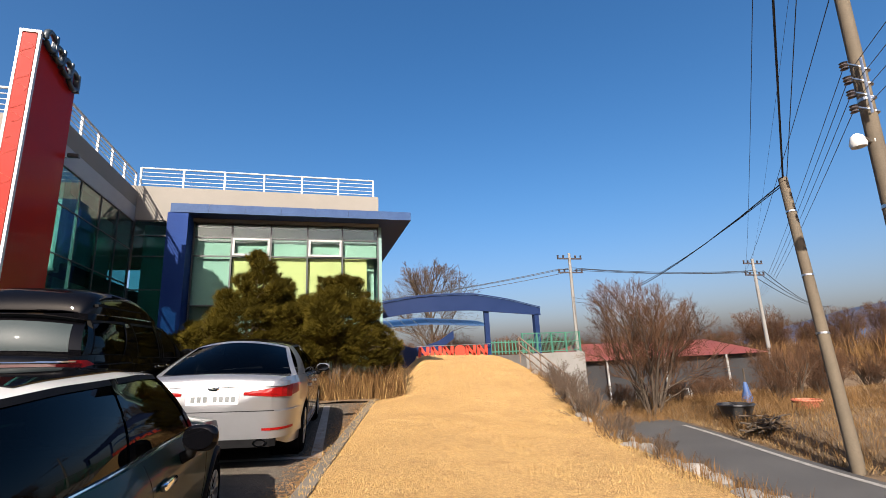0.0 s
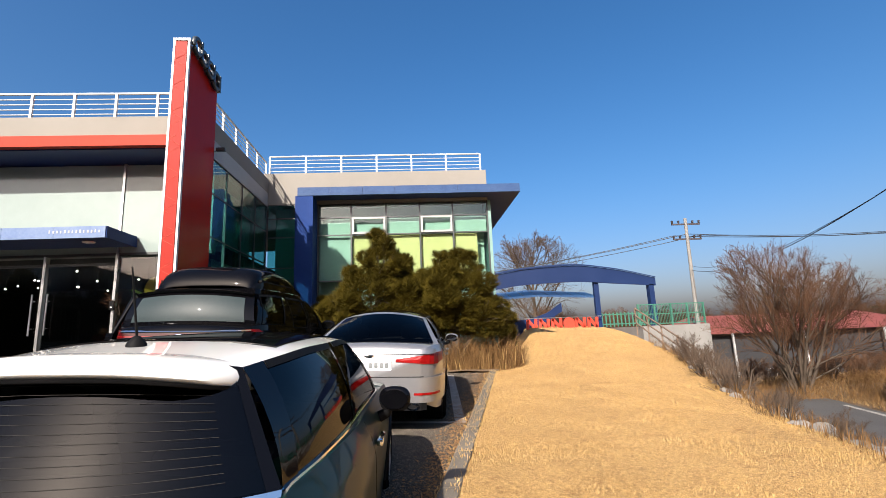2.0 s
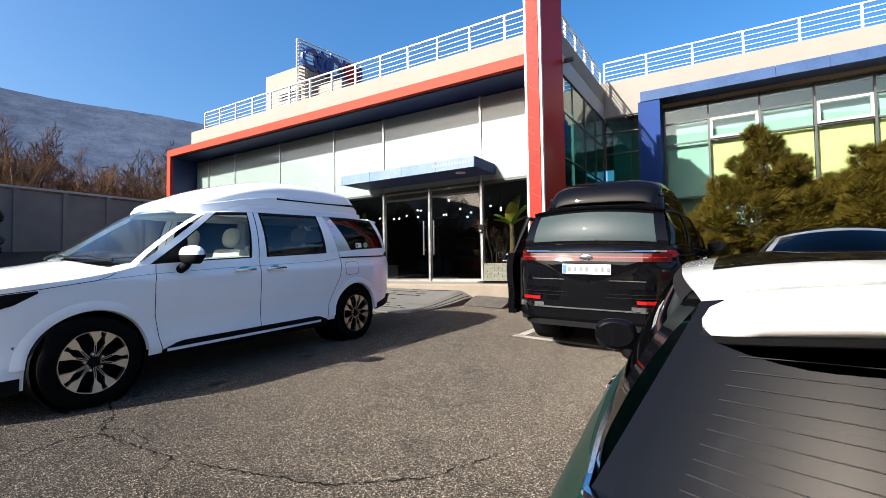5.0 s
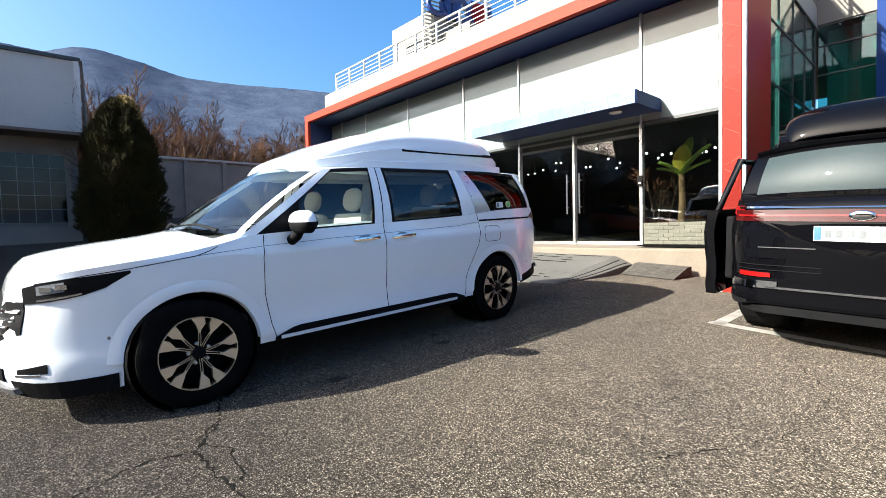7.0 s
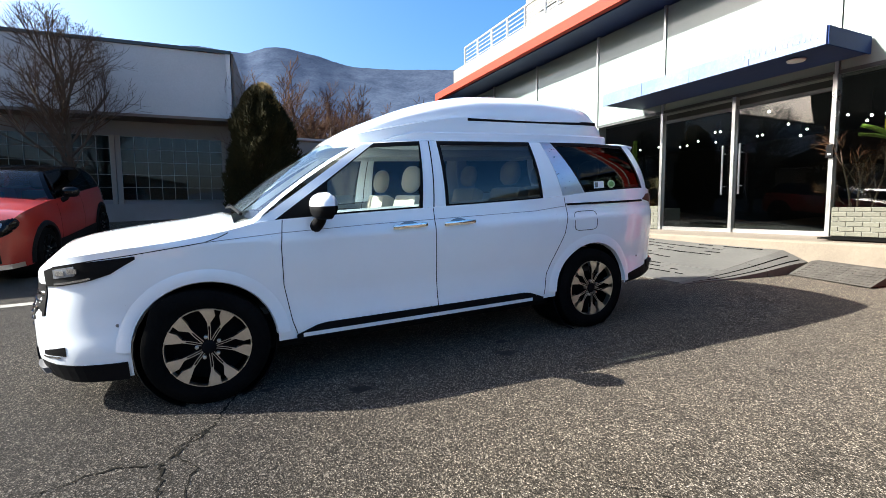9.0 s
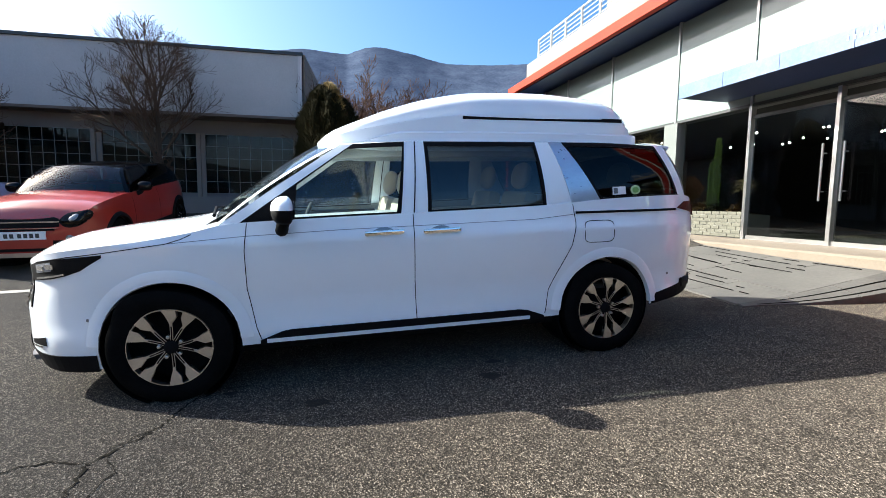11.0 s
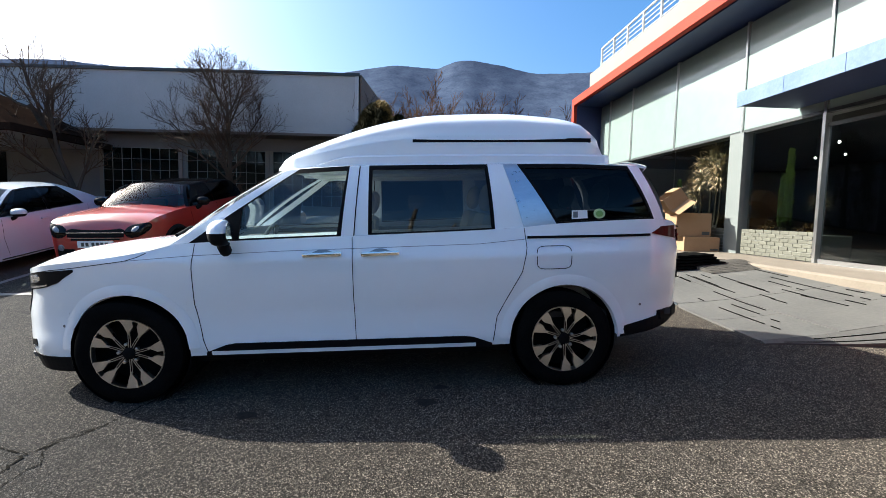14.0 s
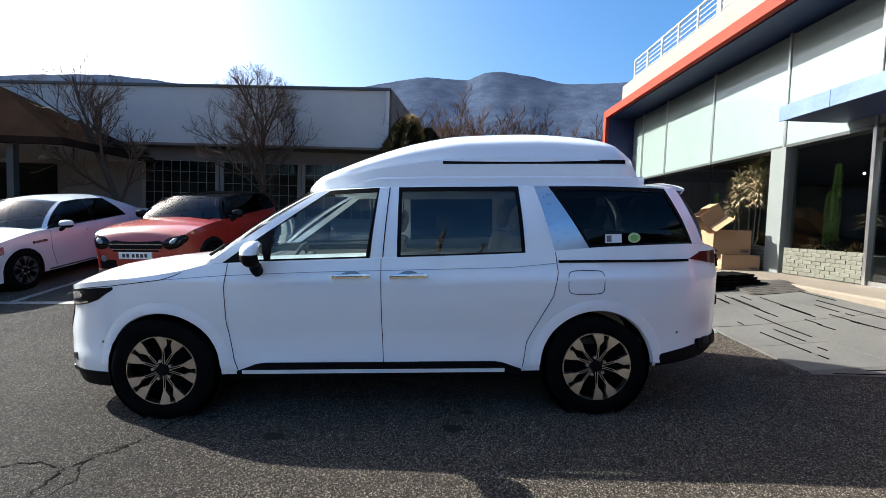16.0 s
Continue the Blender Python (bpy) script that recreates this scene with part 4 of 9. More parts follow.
        # the side crease is only a thin strip coloured like its shade line
        for name, pts, wide, mat in (("bonnet_gap", shut, 0.005, PLASTIC), ("side_crease", fold, 0.004, SILVERCAR if not dark else PLASTIC)):
            part(name, ribbon(bmesh.new(), s, [(lerp(p[0], q[0], t), lerp(p[1], q[1], t)) for p, q in zip(pts, pts[1:]) for t in (0, 0.25, 0.5, 0.75)] + [pts[-1]], sx, wide, 0.0015), mat, car)
        part("fog_intake", side_plate(s, sx, 0.09, 0.21, 0.372, lambda y: 0.40 + 0.03 * (y - 0.09) / 0.12, 0.003, 0.02, 8, 2), PLASTIC, car, "black corner intake")
        part("intake_chrome", side_plate(s, sx, 0.08, 0.18, 0.356, 0.368, 0.005, 0.02, 8, 1), CHROME, car)
        part("tail_light", side_plate(s, sx, 4.70, 4.96, lambda y: 1.085 + 0.05 * (4.96 - y) / 0.26, lambda y: 1.185 - 0.05 * max(0.0, 4.80 - y) / 0.10, 0.008, 0.03, 8, 3), REDLENS if dark else WINELENS, car, "dark red tail light")
        part("rear_reflector", end_plate(s, sx * 0.52, sx * 0.76, 0.605, 0.640, False, 0.020), REDLENS, car, "narrow red bumper reflector") if dark else None
        part("bumper_chrome_end", end_plate(s, sx * 0.46, sx * 0.80, 0.515, 0.575, False, 0.030, 0.02), CHROME, car, "", 40) if dark else None
        part("rear_corner", side_plate(s, sx, 4.46, 5.01, lambda y: s["sill"](y), lambda y: max(0.44 + 0.20 * (y - 4.46), s["sill"](y) + 0.04), 0.008, 0.03, 10, 3), PLASTIC, car, "black lower bumper")
        part("front_corner", side_plate(s, sx, 0.06, 0.50, lambda y: s["sill"](y) - 0.015, lambda y: s["sill"](y) + 0.095 - 0.06 * max(0.0, 0.2 - y), 0.008, 0.03, 10, 3), PLASTIC, car, "black lower bumper")
    if not dark:
        for yb, v0, v1, col, lift in ((4.08, 0.07, 0.21, NUMBERPLATE, 0.004), (4.09, 0.09, 0.19, PLATEGREY, 0.006)):
            rows = [[c["side"](yb + o, yb + o * 0.9, v, 1, lift) for o in ((0.0, 0.12) if lift < 0.005 else (0.0, 0.035))] for v in (v0, v1)]
            part("sticker", shell(bmesh.new(), rows, (-0.003, 0, 0)), col, car, "small printed window sticker")
        for grow, col, lift in ((1.0, LEAFSTICKER, 0.004), (0.62, LEAFGREEN, 0.006)):
            rows = [[c["side"](4.29 + 0.045 * grow * rr * math.cos(6.283185 * k / 24), 4.29 + 0.045 * grow * rr * math.cos(6.283185 * k / 24), 0.14 + 0.085 * grow * rr * math.sin(6.283185 * k / 24), 1, lift) for k in range(25)] for rr in (0.02, 1.0)]
            part("sticker", shell(bmesh.new(), rows, (-0.003, 0, 0)), col, car, "round green window sticker")
    for at in ((0.40, 2.15, 0.62), (-0.40, 2.15, 0.62), (0.40, 3.15, 0.66), (-0.40, 3.15, 0.66), (0.4, 4.1, 0.66), (-0.4, 4.1, 0.66)):
        seat(car, at, LEATHER)
    part("cabin_floor", boxed(-0.86, 0.86, 1.2, 4.9, 0.50, 0.545), INSIDE, car)
    part("dashboard", boxed(-0.80, 0.80, 1.18, 1.62, 0.62, 1.06, bevel=0.08), INSIDE, car, "", 50)
    part("console", boxed(-0.14, 0.14, 1.5, 2.3, 0.54, 0.98, bevel=0.04), INSIDE, car, "", 50)
    for sx in (-1, 1):
        for a, b in ((1.46, 2.47), (2.53, 3.5)):
            part("door_trim", boxed(sx * 0.86, sx * 0.90, a, b, 0.50, 1.06, bevel=0.015), LEATHER, car, "cream inner door panel", 50)
            part("door_trim", boxed(sx * 0.84, sx * 0.90, a + 0.03, b - 0.03, 1.065, 1.11, bevel=0.012), INSIDE, car, "dark upper door lining", 50)
        part("wiper", tube(bmesh.new(), [c["screen"](0.75 * sx, 0.03, 0.02), c["screen"](0.40 * sx, 0.05, 0.03), c["screen"](0.02 * sx, 0.02, 0.02)], 0.012, 0.008, 6), PLASTIC, car, "black windscreen wiper", 50)
    sw = bmesh.new()
    tube(sw, [(0.17 * math.cos(a), 0, 0.17 * math.sin(a)) for a in (6.283185 * k / 24 for k in range(25))], 0.016, n=8, cap=False)
    tube(sw, [(-0.16, 0, 0), (0.16, 0, 0)], 0.018, n=6)
    w = part("steering_wheel", sw, INSIDE, car, "", 50)
    w.matrix_basis = pose(0.40, 1.74, 1.06, -25, 0, 0)
    part("grille", end_plate(s, -0.64, 0.64, lambda x: 0.54 + 0.3 * max(0.0, abs(x) - 0.4), lambda x: 0.80, True, 0.004), PLASTIC, car, "black front grille")
    for k in range(6):
        z = 0.52 + 0.043 * k
        part("grille_bar", end_plate(s, -0.46 - 0.03 * k, 0.46 + 0.03 * k, z, z + 0.012, True, 0.010, 0.01, n=12, m=1), CHROME, car)
    part("front_skid", end_plate(s, -0.56, 0.56, 0.245, 0.280, True, 0.022, n=20), SKIDGREY, car, "silver skid plate below the bumper")
    part("front_intake", end_plate(s, -0.5, 0.5, 0.32, 0.40, True, 0.008), PLASTIC, car)
    # tail
    wide = 0.84 if dark else 0.74
    part("light_bar", end_plate(s, -wide, wide, 1.06, 1.15, False, 0.010, n=20), DARKLENS, car, "full-width red light bar")
    part("rear_chrome", end_plate(s, 0.04 - wide, wide - 0.04, 1.165, 1.182, False, 0.014, n=20), CHROME, car)
    part("number_plate", end_plate(s, -0.26, 0.26, 0.915, 1.025, False, 0.016, n=4), NUMBERPLATE, car, "white number plate with dark bars")
    for k in range(7):
        x0 = 0.195 - 0.062 * k - (0.04 if k > 3 else 0)
        part("plate_bar", end_plate(s, x0 - 0.034, x0, 0.942, 0.998, False, 0.021, 0.004, 2, 1), PLATEGREY, car)
    part("tailgate_recess", end_plate(s, -0.70, 0.70, 0.76, 0.83, False, 0.010, n=16), BLACKCAR if dark else PLASTIC, car)
    part("rear_bumper", end_plate(s, -0.88, 0.88, 0.40 if dark else 0.47, 0.60 if dark else 0.54, False, 0.012, n=20), BLACKCAR if dark else PLASTIC, car, "black rear bumper")
    if dark:
        part("rear_valance", end_plate(s, -0.80, 0.80, 0.30, 0.41, False, -0.02, 0.25, n=16), PLASTIC, car, "black valance under the bumper")
        part("tailgate_fold", end_plate(s, -0.62, 0.62, 0.845, 0.853, False, 0.012, 0.006, n=16), CHROME, car)
        for z in (0.70, 0.66):
            part("tailgate_gap", end_plate(s, -0.80, 0.80, z, z + 0.006, False, 0.013, 0.006, n=16), PLASTIC, car)
    part("light_strip", end_plate(s, 0.04 - wide, wide - 0.04, 1.10, 1.113, False, 0.014, 0.01, n=20, m=1), REDLENS, car)
    part("plate_strip", end_plate(s, 0.215, 0.255, 0.92, 1.02, False, 0.020, 0.004, 2, 1), LETTERSTRIP, car, "blue strip on the plate")
    part("rear_skid", end_plate(s, 0.06 - wide, wide - 0.06, 0.515, 0.532, False, 0.03, n=20), CHROME, car, "chrome strip on the rear bumper")
    bm = bmesh.new()
    bmesh.ops.create_uvsphere(bm, u_segments=16, v_segments=8, radius=1)
    for v in bm.verts:
        v.co = Vector((v.co.x * 0.075, v.co.y * 0.015, v.co.z * 0.038))
    em = part("rear_emblem", bm, CHROME, car, "plain oval chrome badge", 50)
    em.location = (0, 5.065, 1.105)
    # the bumper stands a little ahead of the lamps
    for ob in car.children_recursive:
        if ob.type == "MESH" and ob.matrix_basis == Matrix.Identity(4):
            for v in ob.data.vertices:
                if v.co.y < 0.5 and v.co.z < 0.78:
                    v.co.y -= 0.055 * smooth01((0.78 - v.co.z) / 0.2) * smooth01((v.co.z - 0.16) / 0.2) * (1 - v.co.y / 0.5)
    return car, s, c


SKIDGREY = surface("satin grey skid plate", (0.10, 0.10, 0.105), (0.15, 0.15, 0.155), 6, 60, 0.4, metal=0.5, bumps=0.0)
WINELENS = surface("wine red lamp lens", (0.055, 0.002, 0.002), (0.095, 0.003, 0.003), 12, 80, 0.3, bumps=0.0, coat=0.2, spec=0.12)
DARKLENS = surface("smoked dark red lens", (0.022, 0.0012, 0.0012), (0.042, 0.002, 0.002), 12, 80, 0.4, bumps=0.0, coat=0.08, spec=0.08)
LETTERSTRIP = surface("blue plate strip", (0.03, 0.10, 0.35), (0.05, 0.14, 0.42), 8, 60, 0.5, bumps=0.0)
LEAFGREEN = surface("green sticker centre", (0.12, 0.30, 0.06), (0.2, 0.4, 0.1), 20, 80, 0.5, bumps=0.0)
LEAFSTICKER = surface("pale green sticker", (0.35, 0.5, 0.2), (0.5, 0.62, 0.35), 20, 80, 0.5, bumps=0.0)
PILLARTRIM = surface("patterned satin silver", (0.50, 0.54, 0.60), (0.58, 0.62, 0.68), 14, 60, 0.30, metal=0.75, bumps=0.04, dist=0.002, stretch=(1, 1, 3))
# opaque teal-grey stands in for the reflection in the black van's rear window
SKYPANE = surface("frosted sunlit window", (0.015, 0.0245, 0.026), (0.021, 0.032, 0.034), 2, 30, 0.5, bumps=0.0, coat=0.08, spec=0.2)
NUMBERPLATE = surface("number plate", (0.74, 0.75, 0.75), (0.80, 0.81, 0.81), 8, 60, 0.4, bumps=0.0)


PLATEGREY = surface("grey plate lettering", (0.10, 0.11, 0.11), (0.16, 0.17, 0.17), 8, 60, 0.5, bumps=0.0)
HEATER = surface("faint heater wire", (0.018, 0.017, 0.016), (0.030, 0.028, 0.026), 20, 90, 0.8, bumps=0.0, spec=0.1)


def hatchback(m, label):
    """Small two-door hatchback with a contrasting roof."""
    car = thing("hatchback", m, label, "car")
    s = car_shape(
        3.72, 0.845, 0.68, 2.467, 0.345,
        curve((0, 0.24), (0.2, 0.18), (1.2, 0.19), (3.2, 0.22), (3.6, 0.26), (3.72, 0.32)),
        ((0, 0.62), (0.03, 0.74), (0.1, 0.83), (0.3, 0.92), (0.7, 0.985), (1.6, 1.0), (2.5, 1.0), (3.0, 0.985), (3.36, 0.93), (3.55, 0.865), (3.66, 0.77), (3.72, 0.62)),
        ((0, 0.60), (0.03, 0.70), (0.12, 0.79), (0.4, 0.86), (0.9, 0.91), (1.6, 0.93), (2.6, 0.94), (3.32, 0.945), (3.42, 0.925), (3.55, 0.87), (3.66, 0.79), (3.72, 0.68)),
        ((0.15, 0.95), (0.35, 0.975), (0.6, 1.0), (0.74, 0.995), (0.84, 0.965), (0.90, 0.93), (0.945, 0.90)),
        lambda y, z: 0.05 * smooth01((y - 2.4) / 0.95) * smooth01((z - 0.66) / 0.29),
    )
    car_body(s, GREENCAR, car, 1.0, 3.36, crown=0.05, wheel_z=0.305, hood_crown=0.09)
    g = dict(wr=((1.2, 0.50), (1.5, 0.545), (2.2, 0.57), (2.8, 0.535), (3.26, 0.465), (3.5, 0.44)), zr=((1.2, 1.27), (1.5, 1.305), (2.0, 1.325), (2.6, 1.325), (3.2, 1.295), (3.5, 1.275)), crown=0.045,
             f0=0.98, f1=1.2, r0=3.36, r1=3.565, t0=1.32, t1=1.5, u0=3.24, u1=3.335, bulge=0.03, cowl=0.07, a_body=False, d_mat=BLACKCAR, backv=(0.03, 0.95), dpillar=0.94, backbulge=0.0, tailcrown=-0.004, inset_fn=curve((1.2, 0.02), (2.4, 0.03), (3.0, 0.02), (3.36, 0.012)))
    sides = [(1.2, 1.5, 1.28, 1.55, "black"), (1.28, 1.55, 2.28, 2.2, "glass"), (2.28, 2.2, 2.36, 2.28, "black"), (2.36, 2.28, 3.24, 3.1, "glass"), (3.24, 3.1, 3.36, 3.24, "black")]
    c = cabin(s, car, g, BLACKCAR, BLACKCAR, ROOFWHITE, DARKGLASS, [DARKGLASS, DARKGLASS, HATCHGLASS], sides, roof_label="glossy white roof with rounded rear spoiler")
    wheels(s, car, 0.305, 0.21, 0.195, 5, STEEL, 0.84)
    # roof spoiler lip, sunroof, aerial
    wr, zr = c["wr"], c["zr"]
    rows = []
    lip = lambda q: 3.41 - 0.05 * q * q - 0.17 * abs(q) ** 6
    lip_z = lambda q: zr(3.24) + 0.045 * (1 - abs(q) ** 2.6) - 0.014 * abs(q) ** 4
    for dy, dz in ((-0.20, 0.004), (-0.10, 0.007), (-0.04, 0.004), (0.0, -0.006), (0.028, -0.022), (0.036, -0.040), (0.026, -0.052), (0.0, -0.056)):
        rows.append([(wr(3.24) * q * 1.04, lip(q) + dy, lip_z(q) + dz) for q in steps(-1, 1, 28)])
    part("roof_spoiler", shell(bmesh.new(), rows, (0, -0.02, -0.012)), ROOFWHITE, car, "", 50)
    rows = [[(wr(3.24) * q * 1.035, lip(q) + dy, lip_z(q) + dz) for q in steps(-1, 1, 28)] for dy, dz in ((0.034, -0.052), (0.028, -0.064), (-0.08, -0.075))]
    part("spoiler_edge", shell(bmesh.new(), rows, (0, -0.01, -0.004)), PLASTIC, car, "black lower edge of the spoiler", 50)
    rows = [[(q, y, zr(y) + 0.045 * (1 - abs(q / wr(y)) ** 2.6) + 0.006) for q in steps(-0.46, 0.46, 12)] for y in steps(1.55, 2.84, 10)]
    part("sunroof", shell(bmesh.new(), rows, (0, 0, -0.01)), BLACKCAR, car, "dark glass sunroof", 50)
    ant = bmesh.new()
    lathe(ant, [(0, 0.035), (0.012, 0.034), (0.035, 0.016), (0.04, 0.01)], 16, "z", (0, 3.02, zr(3.02) + 0.043))
    a = part("aerial_base", ant, PLASTIC, car, "", 50)
    bm = bmesh.new()
    tube(bm, [(0, 3.02, zr(3.02) + 0.075), (0, 3.09, zr(3.02) + 0.335)], 0.005, 0.003, 6)
    part("aerial", bm, PLASTIC, car)
    # chrome belt line all round, gaps, lamps, wiper
    for sx in (-1, 1):
        bm = bmesh.new()
        rows = [[(sx * (c["belt"](y).x + 0.010), y, s["top"](y) - 0.001), (sx * (c["belt"](y).x + 0.006), y, s["top"](y) + 0.009)] for y in steps(1.22, 3.36, 40)]
        part("chrome_belt", shell(bm, rows, (-sx * 0.02, 0, 0)), CHROME, car)
        part("door_gap", ribbon(bmesh.new(), s, [(2.30, z) for z in steps(0.26, 0.92, 8)], sx), PLASTIC, car)
        part("door_gap", ribbon(bmesh.new(), s, [(1.12, z) for z in steps(0.30, 0.88, 8)], sx), PLASTIC, car)
        h = boxed(-0.018, 0.018, 0, 0.2, -0.018, 0.018, bevel=0.012)
        ob = part("door_handle", h, CHROME, car, "chrome door handle", 50)
        ob.matrix_basis = pose(sx * (s["half"](2.1, 0.78) + 0.02), 2.02, 0.79)
        mirror_part(car, (sx * 0.915, 1.78, 0.95), sx, (0.10, 0.085, 0.075), BLACKCAR, PLASTIC, BLACKCAR)
        for c0 in (s["yf"], s["yr"]):
            rows = []
            for k in range(23):
                a = math.pi * (-0.06 + 1.12 * k / 22)
                rows.append([(sx * (s["half"](c0 + rr * math.cos(a), max(0.305 + rr * math.sin(a), 0.2)) + oo), c0 + rr * math.cos(a), 0.305 + rr * math.sin(a)) for rr, oo in ((0.335, -0.02), (0.345, 0.02), (0.385, 0.02), (0.40, 0.0))])
            part("wheel_arch", sheet(bmesh.new(), rows), PLASTIC, car, "", 60)
        # rear lamp: rounded red lens in a chrome ring, on the corner
        n_dir = Vector((sx * 0.62, 0.72, 0.30)).normalized()
        up_dir = (Vector((0, -0.25, 1)) - n_dir * Vector((0, -0.25, 1)).dot(n_dir)).normalized()
        turn = Matrix((up_dir.cross(n_dir), up_dir, n_dir)).transposed().to_4x4()
        for name, rx, ry, rz, mat in (("lamp_ring", 0.088, 0.142, 0.030, CHROME), ("tail_light", 0.076, 0.128, 0.052, REDLENS)):
            bm = bmesh.new()
            bmesh.ops.create_uvsphere(bm, u_segments=24, v_segments=14, radius=1)
            for v in bm.verts:
                v.co = Vector((v.co.x * rx, v.co.y * ry, math.copysign(abs(v.co.z) ** 0.8, v.co.z) * rz))
            part(name, bm, mat, car, "rounded red tail light" if rz > 0.04 else "", 60).matrix_basis = Matrix.Translation((sx * 0.672, 3.50, 0.815)) @ turn
    bm = bmesh.new()
    rows = [[c["back"](q, 0.0, o) + Vector((0, 0.012, z)) for q in steps(-1, 1, 24)] for o, z in ((0.012, -0.006), (0.004, 0.016))]
    part("chrome_belt", shell(bm, rows, (0, -0.02, 0)), CHROME, car, "chrome belt line")
    piv = c["back"](0.08, 0.13, 0.012)
    tip = c["back"](0.56, 0.21, 0.016)
    bm = bmesh.new()
    lathe(bm, [(0, 0.022), (0.02, 0.022), (0.03, 0.012)], 16, "z", (0, 0, 0))
    wp = part("wiper", bm, PLASTIC, car, "black rear wiper", 50)
    wp.matrix_basis = Matrix.Translation(piv) @ pose(0, 0, 0, -70, 0, 0)
    bm = bmesh.new()
    tube(bm, [piv + Vector((0, 0.02, 0)), piv.lerp(tip, 0.5) + Vector((0, 0.016, 0)), tip], 0.012, 0.005, 8)
    part("wiper_arm", bm, PLASTIC, car, "", 50)
    part("number_plate", end_plate(s, -0.26, 0.26, 0.50, 0.61, False, 0.014, n=4), NUMBERPLATE, car, "white number plate with dark bars")
    for at in ((0.33, 1.75, 0.42), (-0.33, 1.75, 0.42), (0.3, 2.6, 0.42), (-0.3, 2.6, 0.42)):
        seat(car, at, INSIDE, 0.46, 0.56)
    part("cabin_floor", boxed(-0.7, 0.7, 1.1, 3.4, 0.30, 0.36), INSIDE, car)
    part("dashboard", boxed(-0.64, 0.64, 1.15, 1.45, 0.45, 0.90, bevel=0.06), INSIDE, car, "", 50)
    # heater lines on the rear window
    for k in range(13):
        v = lerp(0.14, 0.86, k / 12)
        bm = bmesh.new()
        shell(bm, [[c["back"](q, v + dv, 0.0055) for q in steps(-0.8, 0.8, 14)] for dv in (-0.0010, 0.0010)], (0, -0.002, 0))
        part("heater_line", bm, HEATER, car)
    return car


def sedan(m, paint_mat, label, tail_mat, dark=True):
    car = thing("sedan", m, label, "car", "parked sedans")
    s = car_shape(
        4.845, 0.915, 0.94, 2.795, 0.36,
        curve((0, 0.24), (0.2, 0.19), (1.4, 0.22), (3.4, 0.22), (4.6, 0.28), (4.845, 0.36)),
        ((0, 0.60), (0.03, 0.72), (0.12, 0.82), (0.4, 0.92), (0.9, 0.98), (1.8, 1.0), (3.6, 0.99), (4.3, 0.95), (4.65, 0.87), (4.78, 0.78), (4.845, 0.66)),
        ((0, 0.56), (0.03, 0.64), (0.15, 0.72), (0.6, 0.84), (1.2, 0.93), (1.8, 0.95), (3.2, 0.985), (4.2, 1.01), (4.68, 1.02), (4.80, 0.98), (4.845, 0.86)),
        ((0.15, 0.955), (0.35, 0.975), (0.6, 0.995), (0.75, 1.0), (0.9, 0.985), (1.02, 0.94)),
    )
    car_body(s, paint_mat, car, 1.3, 4.2, wheel_z=0.33, hood_crown=0.07, crown=0.035)
    g = dict(wr=((1.6, 0.58), (2.1, 0.615), (2.8, 0.62), (3.4, 0.60), (4.0, 0.55)), zr=((1.6, 1.28), (2.1, 1.36), (2.6, 1.39), (3.2, 1.375), (3.7, 1.31), (4.0, 1.27)), crown=0.085,
             f0=1.2, f1=1.45, r0=4.22, r1=4.36, t0=1.95, t1=2.15, u0=3.42, u1=3.55, bulge=0.04, cowl=0.05, d_mat=paint_mat, backv=(0.03, 0.93), dpillar=0.92, backbulge=0.07)
    sides = [(1.45, 2.15, 1.62, 2.2, "black"), (1.62, 2.2, 2.55, 2.58, "glass"), (2.55, 2.58, 2.63, 2.66, "black"), (2.63, 2.66, 3.55, 3.2, "glass"), (3.55, 3.2, 4.22, 3.42, "body")]
    c = cabin(s, car, g, paint_mat, BLACKCAR, paint_mat if not dark else BLACKCAR, SMOKE if not dark else DARKGLASS, [DARKGLASS] * 3, sides, roof_label="dark glass roof" if dark else "")
    wheels(s, car, 0.33, 0.225, 0.215, 5, STEEL if dark else DARKMETAL, 0.90)
    for sx in (-1, 1):
        for pts in ([(1.50, 0.92), (1.48, 0.6), (1.56, 0.3)], [(2.60, 0.96), (2.60, 0.28)], [(3.62, 0.98), (3.55, 0.75), (3.30, 0.5), (3.26, 0.28)]):
            part("door_gap", ribbon(bmesh.new(), s, [(lerp(a[0], b[0], t), lerp(a[1], b[1], t)) for a, b in zip(pts, pts[1:]) for t in (0, 0.34, 0.67)] + [pts[-1]], sx), PLASTIC, car)
        for y in (2.30, 3.25):
            ob = part("door_handle", boxed(-0.016, 0.016, 0, 0.22, -0.016, 0.016, bevel=0.01), paint_mat, car, "", 50)
            ob.matrix_basis = pose(sx * (s["half"](y, 0.83) + 0.016), y, 0.83)
        if not dark:
            part("wing_vent", side_plate(s, sx, 1.12, 1.40, lambda y: 0.735 + 0.02 * (y - 1.12), lambda y: 0.775 + 0.02 * (y - 1.12), 0.004, 0.02, 8, 2), PLASTIC, car, "black vent behind the front wheel")
            for dz in (0.012, 0.028):
                part("vent_bar", side_plate(s, sx, 1.15, 1.37, 0.735 + dz, 0.740 + dz, 0.010, 0.008, 6, 1), SILVERCAR, car)
        mirror_part(car, (sx * 1.0, 1.75, 1.0), sx, (0.115, 0.10, 0.07), paint_mat, PLASTIC)
        part("sill_strip", side_plate(s, sx, 1.4, 3.3, 0.24, 0.262, 0.008, 0.02, 20, 1), CHROME, car)
